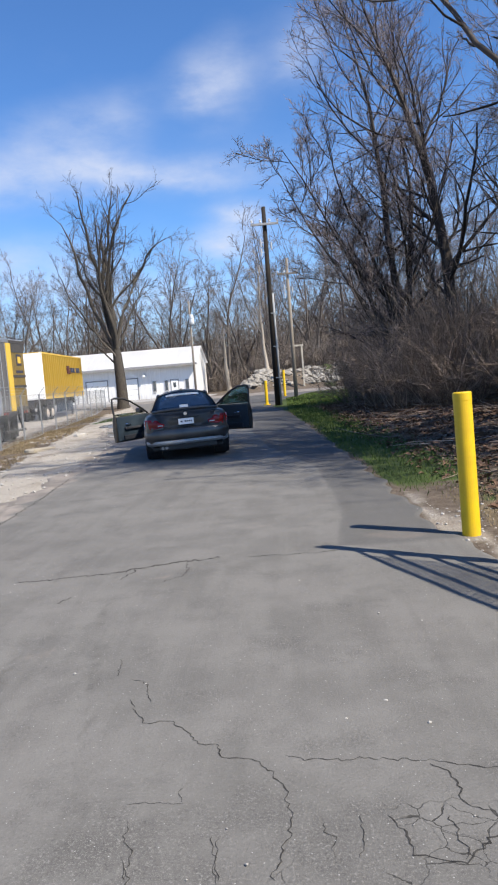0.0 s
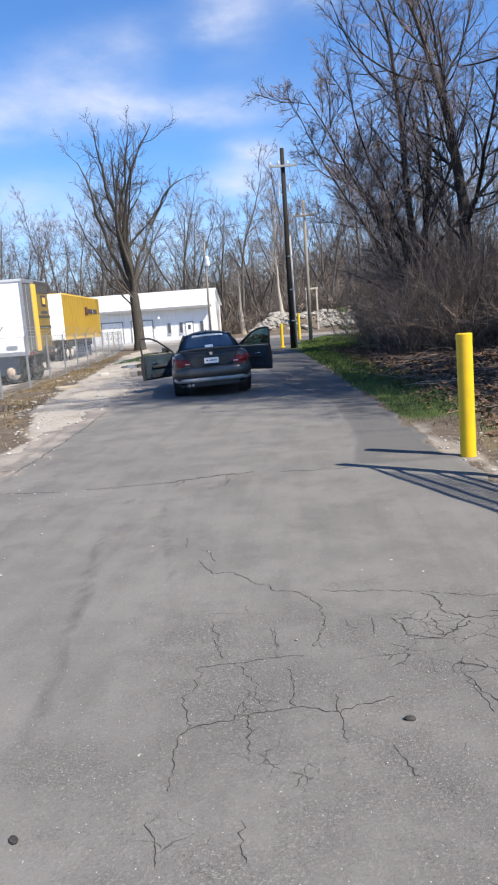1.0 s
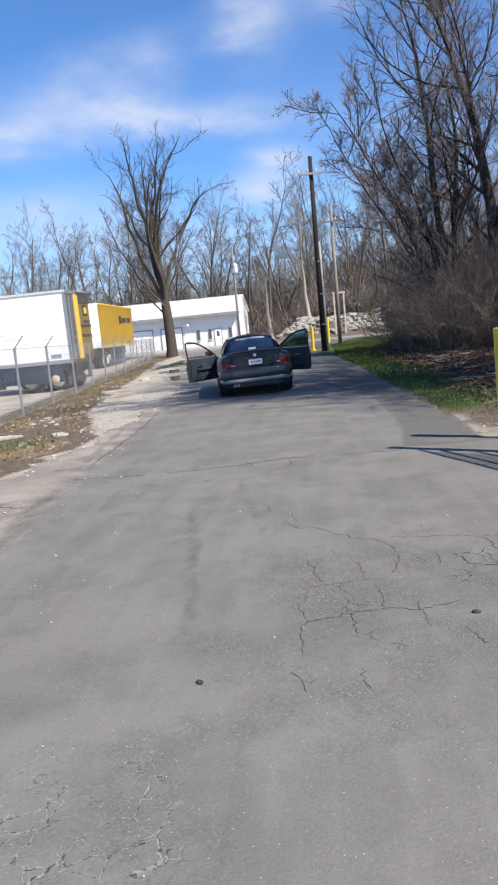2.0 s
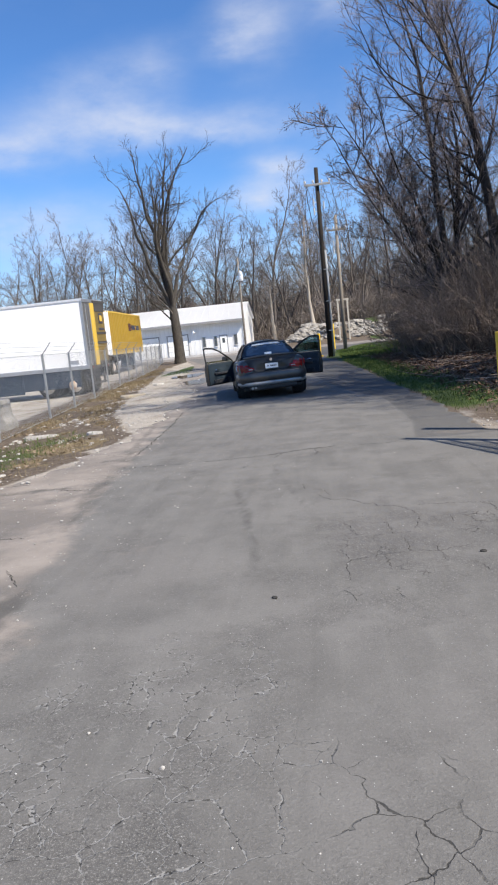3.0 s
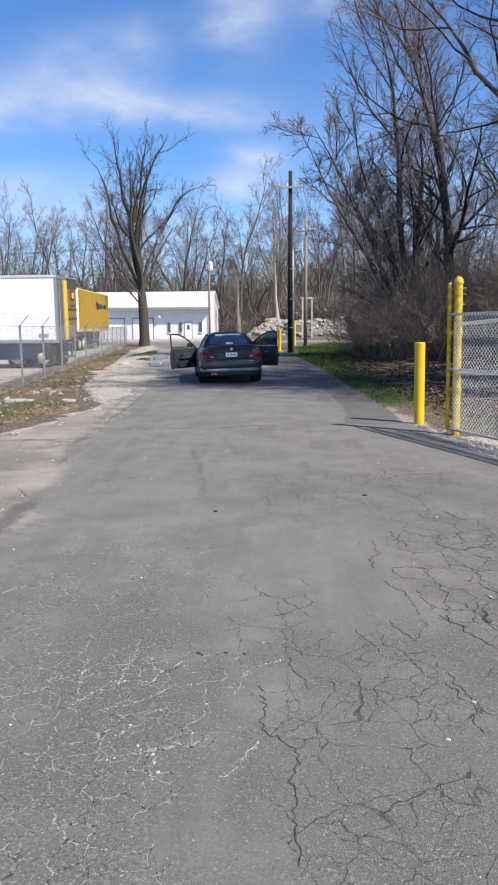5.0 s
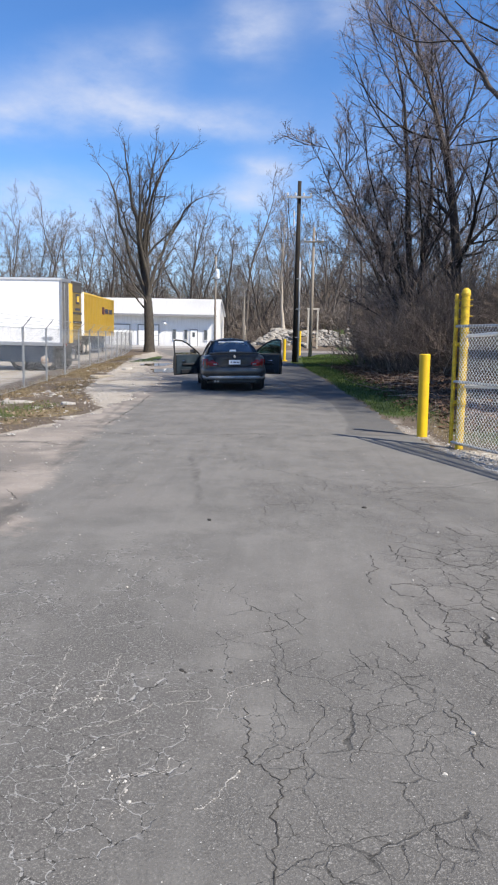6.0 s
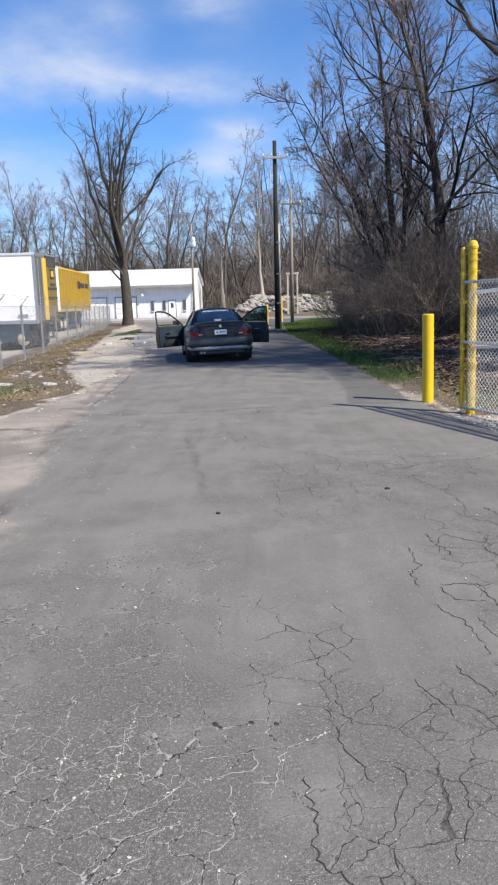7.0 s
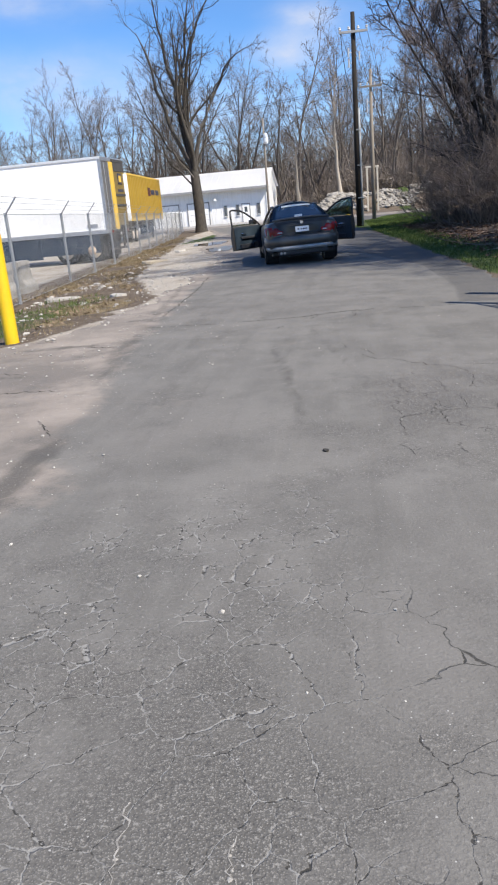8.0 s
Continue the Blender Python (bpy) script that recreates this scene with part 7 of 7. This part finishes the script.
cracks([[(-0.89, 2.38), (-0.67, 2.37), (-0.68, 2.48)], [(-0.54, 2.17), (-0.50, 1.94)], [(-0.86, 2.28), (-0.80, 1.96)], [(-0.02, 2.26), (-0.05, 2.02)], [(-0.15, 2.22), (-0.12, 2.02)], [(-0.51, 1.83), (-0.53, 2.17)], [(-0.84, 2.07), (-0.75, 1.82)]], 0.008, 60)
# the net in the middle of the lane
cracks([[(-0.87, 1.75), (-0.72, 1.79), (-0.51, 1.83), (-0.37, 1.85)], [(-0.87, 1.75), (-0.85, 1.57), (-0.90, 1.48), (-0.84, 1.22), (-0.87, 1.17), (-0.85, 0.85)], [(-0.84, 1.22), (-0.66, 1.33), (-0.40, 1.38), (-0.24, 1.32), (-0.01, 1.44)],
        [(-0.25, 1.48), (-0.24, 1.32), (-0.23, 1.11)], [(-0.61, 1.33), (-0.59, 1.06)], [(-0.70, 1.79), (-0.59, 1.60), (-0.60, 1.46)], [(-0.45, 1.74), (-0.41, 1.38)]], 0.010, 70)
cracks([[(0.32, 1.73), (0.31, 1.53), (0.35, 1.29)], [(-0.06, 1.10), (0.01, 0.90)], [(-0.59, 0.70), (-0.56, 0.51)], [(-0.89, 0.71), (-0.83, 0.50)]], 0.010, 80)
# the broken side of the lane
cracks([[(0.32, 1.59), (0.47, 1.15), (0.51, 0.77), (0.43, 0.46), (0.58, 0.28), (0.74, 0.07), (0.92, 0.13)], [(-0.08, -0.19), (-0.06, -0.51), (-0.12, -0.58), (-0.13, -0.83)], [(0.09, 0.08), (0.16, -0.35)], [(-0.03, -0.83), (0.01, -1.00), (0.17, -1.02)],
        [(-0.02, -0.80), (0.18, -0.79), (0.23, -1.23), (0.19, -1.40), (0.17, -1.70), (0.26, -1.88), (0.32, -2.00)], [(0.39, -0.53), (0.48, -0.81), (0.51, -1.04), (0.54, -1.20)]], 0.015, 90)
cracks([[(0.24, -1.23), (0.34, -1.17), (0.42, -1.25), (0.49, -1.39)], [(0.07, -1.21), (0.09, -1.53), (0.17, -1.70)], [(0.19, -1.40), (0.30, -1.42), (0.36, -1.61), (0.37, -1.80)], [(0.17, -1.70), (0.27, -1.75), (0.37, -1.80)],
        [(-0.11, -1.06), (-0.01, -1.28), (0.03, -1.49), (0.0, -1.60)], [(-0.16, -1.67), (-0.07, -1.93), (0.03, -1.74), (0.03, -1.66)], [(0.37, -1.34), (0.35, -1.65), (0.39, -1.76)], [(0.43, -0.02), (0.38, -0.29), (0.53, -0.43), (0.82, -0.20)]], 0.011, 100)
cracks([[(0.03, -2.26), (0.07, -2.57), (0.14, -2.63)], [(0.07, -2.57), (0.04, -2.66), (0.06, -2.76)], [(0.0, -2.35), (0.05, -2.52)]], 0.012, 120)
# the nearer part of the lane
cracks([[(-0.74, -1.43), (-0.73, -1.60), (-0.66, -1.91), (-0.62, -2.12)], [(-0.72, -1.99), (-0.67, -2.24), (-0.59, -2.44)], [(-0.81, -2.41), (-0.80, -2.69), (-0.77, -2.80), (-0.73, -2.81), (-0.66, -2.90), (-0.67, -3.12), (-0.66, -3.5)],
        [(-0.73, -2.81), (-0.56, -2.64), (-0.49, -2.44), (-0.52, -2.36)], [(-0.57, -2.71), (-0.58, -2.78), (-0.66, -2.90)], [(-0.21, -2.34), (-0.32, -2.42), (-0.34, -2.61), (-0.42, -2.79)], [(-0.34, -1.79), (-0.25, -2.07)]], 0.010, 130)
# breaks filled with pale crumbs
DUSTY = [[(-1.59, -2.62), (-1.45, -2.40), (-1.28, -2.40)], [(-1.48, -2.68), (-1.26, -2.53), (-1.19, -2.42)], [(-1.35, -2.85), (-1.27, -2.70), (-1.18, -2.61)], [(-1.35, -2.99), (-1.05, -2.86), (-1.06, -2.81)],
         [(-1.15, -2.32), (-0.98, -2.28), (-0.97, -2.37), (-1.15, -2.43)], [(-0.93, -2.53), (-0.85, -2.25), (-0.71, -2.17)], [(-1.05, -2.45), (-1.02, -2.67)], [(-0.93, -3.08), (-0.87, -3.02), (-0.80, -2.85)],
         [(-1.20, -3.18), (-1.16, -3.10), (-1.19, -2.93)], [(-1.58, -2.55), (-1.64, -2.17)], [(-1.43, -2.48), (-1.42, -1.98)], [(-1.68, -1.90), (-1.66, -2.12), (-1.89, -2.15)]]
cracks(DUSTY, 0.011, 200, M["paleline"], "dust_streak")
crumbs = []
rng = np.random.default_rng(71)
for pts in DUSTY:
    for a, b in zip(pts, pts[1:]):
        a, b = np.array(a), np.array(b)
        for _ in range(int(np.linalg.norm(b - a) * 90)):
            p = a + (b - a) * rng.random() + rng.normal(0, 0.008, 2)
            crumbs.append((p[0], p[1], 0.008))
stones("crumbs", "pale crumbs of aggregate lying along the cracks", crumbs, (0.002, 0.0062), M["pebble"], "crumbs")
cracks([[(-2.9, 0.62), (-2.7, 0.72), (-2.45, 0.70)], [(0.62, 2.33), (1.02, 2.38), (1.65, 2.86)]], 0.014, 240, M["paleline"], "dust_streak")

# a dark stone and a scrap of tar on the asphalt
for x, y, s in ((-1.3, 0.63, 0.014), (0.02, 1.26, 0.013), (-1.12, -2.11, 0.011), (-1.10, -2.13, 0.008), (-0.99, -2.10, 0.009), (-0.90, -2.11, 0.008)):
    bm = bmesh.new()
    bmesh.ops.create_icosphere(bm, subdivisions=2, radius=s)
    for v in bm.verts:
        v.co = Vector((v.co.x * 1.5, v.co.y, v.co.z * 0.7)) * (1 + 0.6 * noise.noise(v.co * 40 + Vector((x, y, 0))))
    ob = part("tar_lump", bm, M["crack"])
    ob.matrix_world = pose(x, y, 0.008, 0, 0, x * 50)
    tagged(ob, "small black lump of tar stuck to the asphalt", "tar lump", "tar lumps")
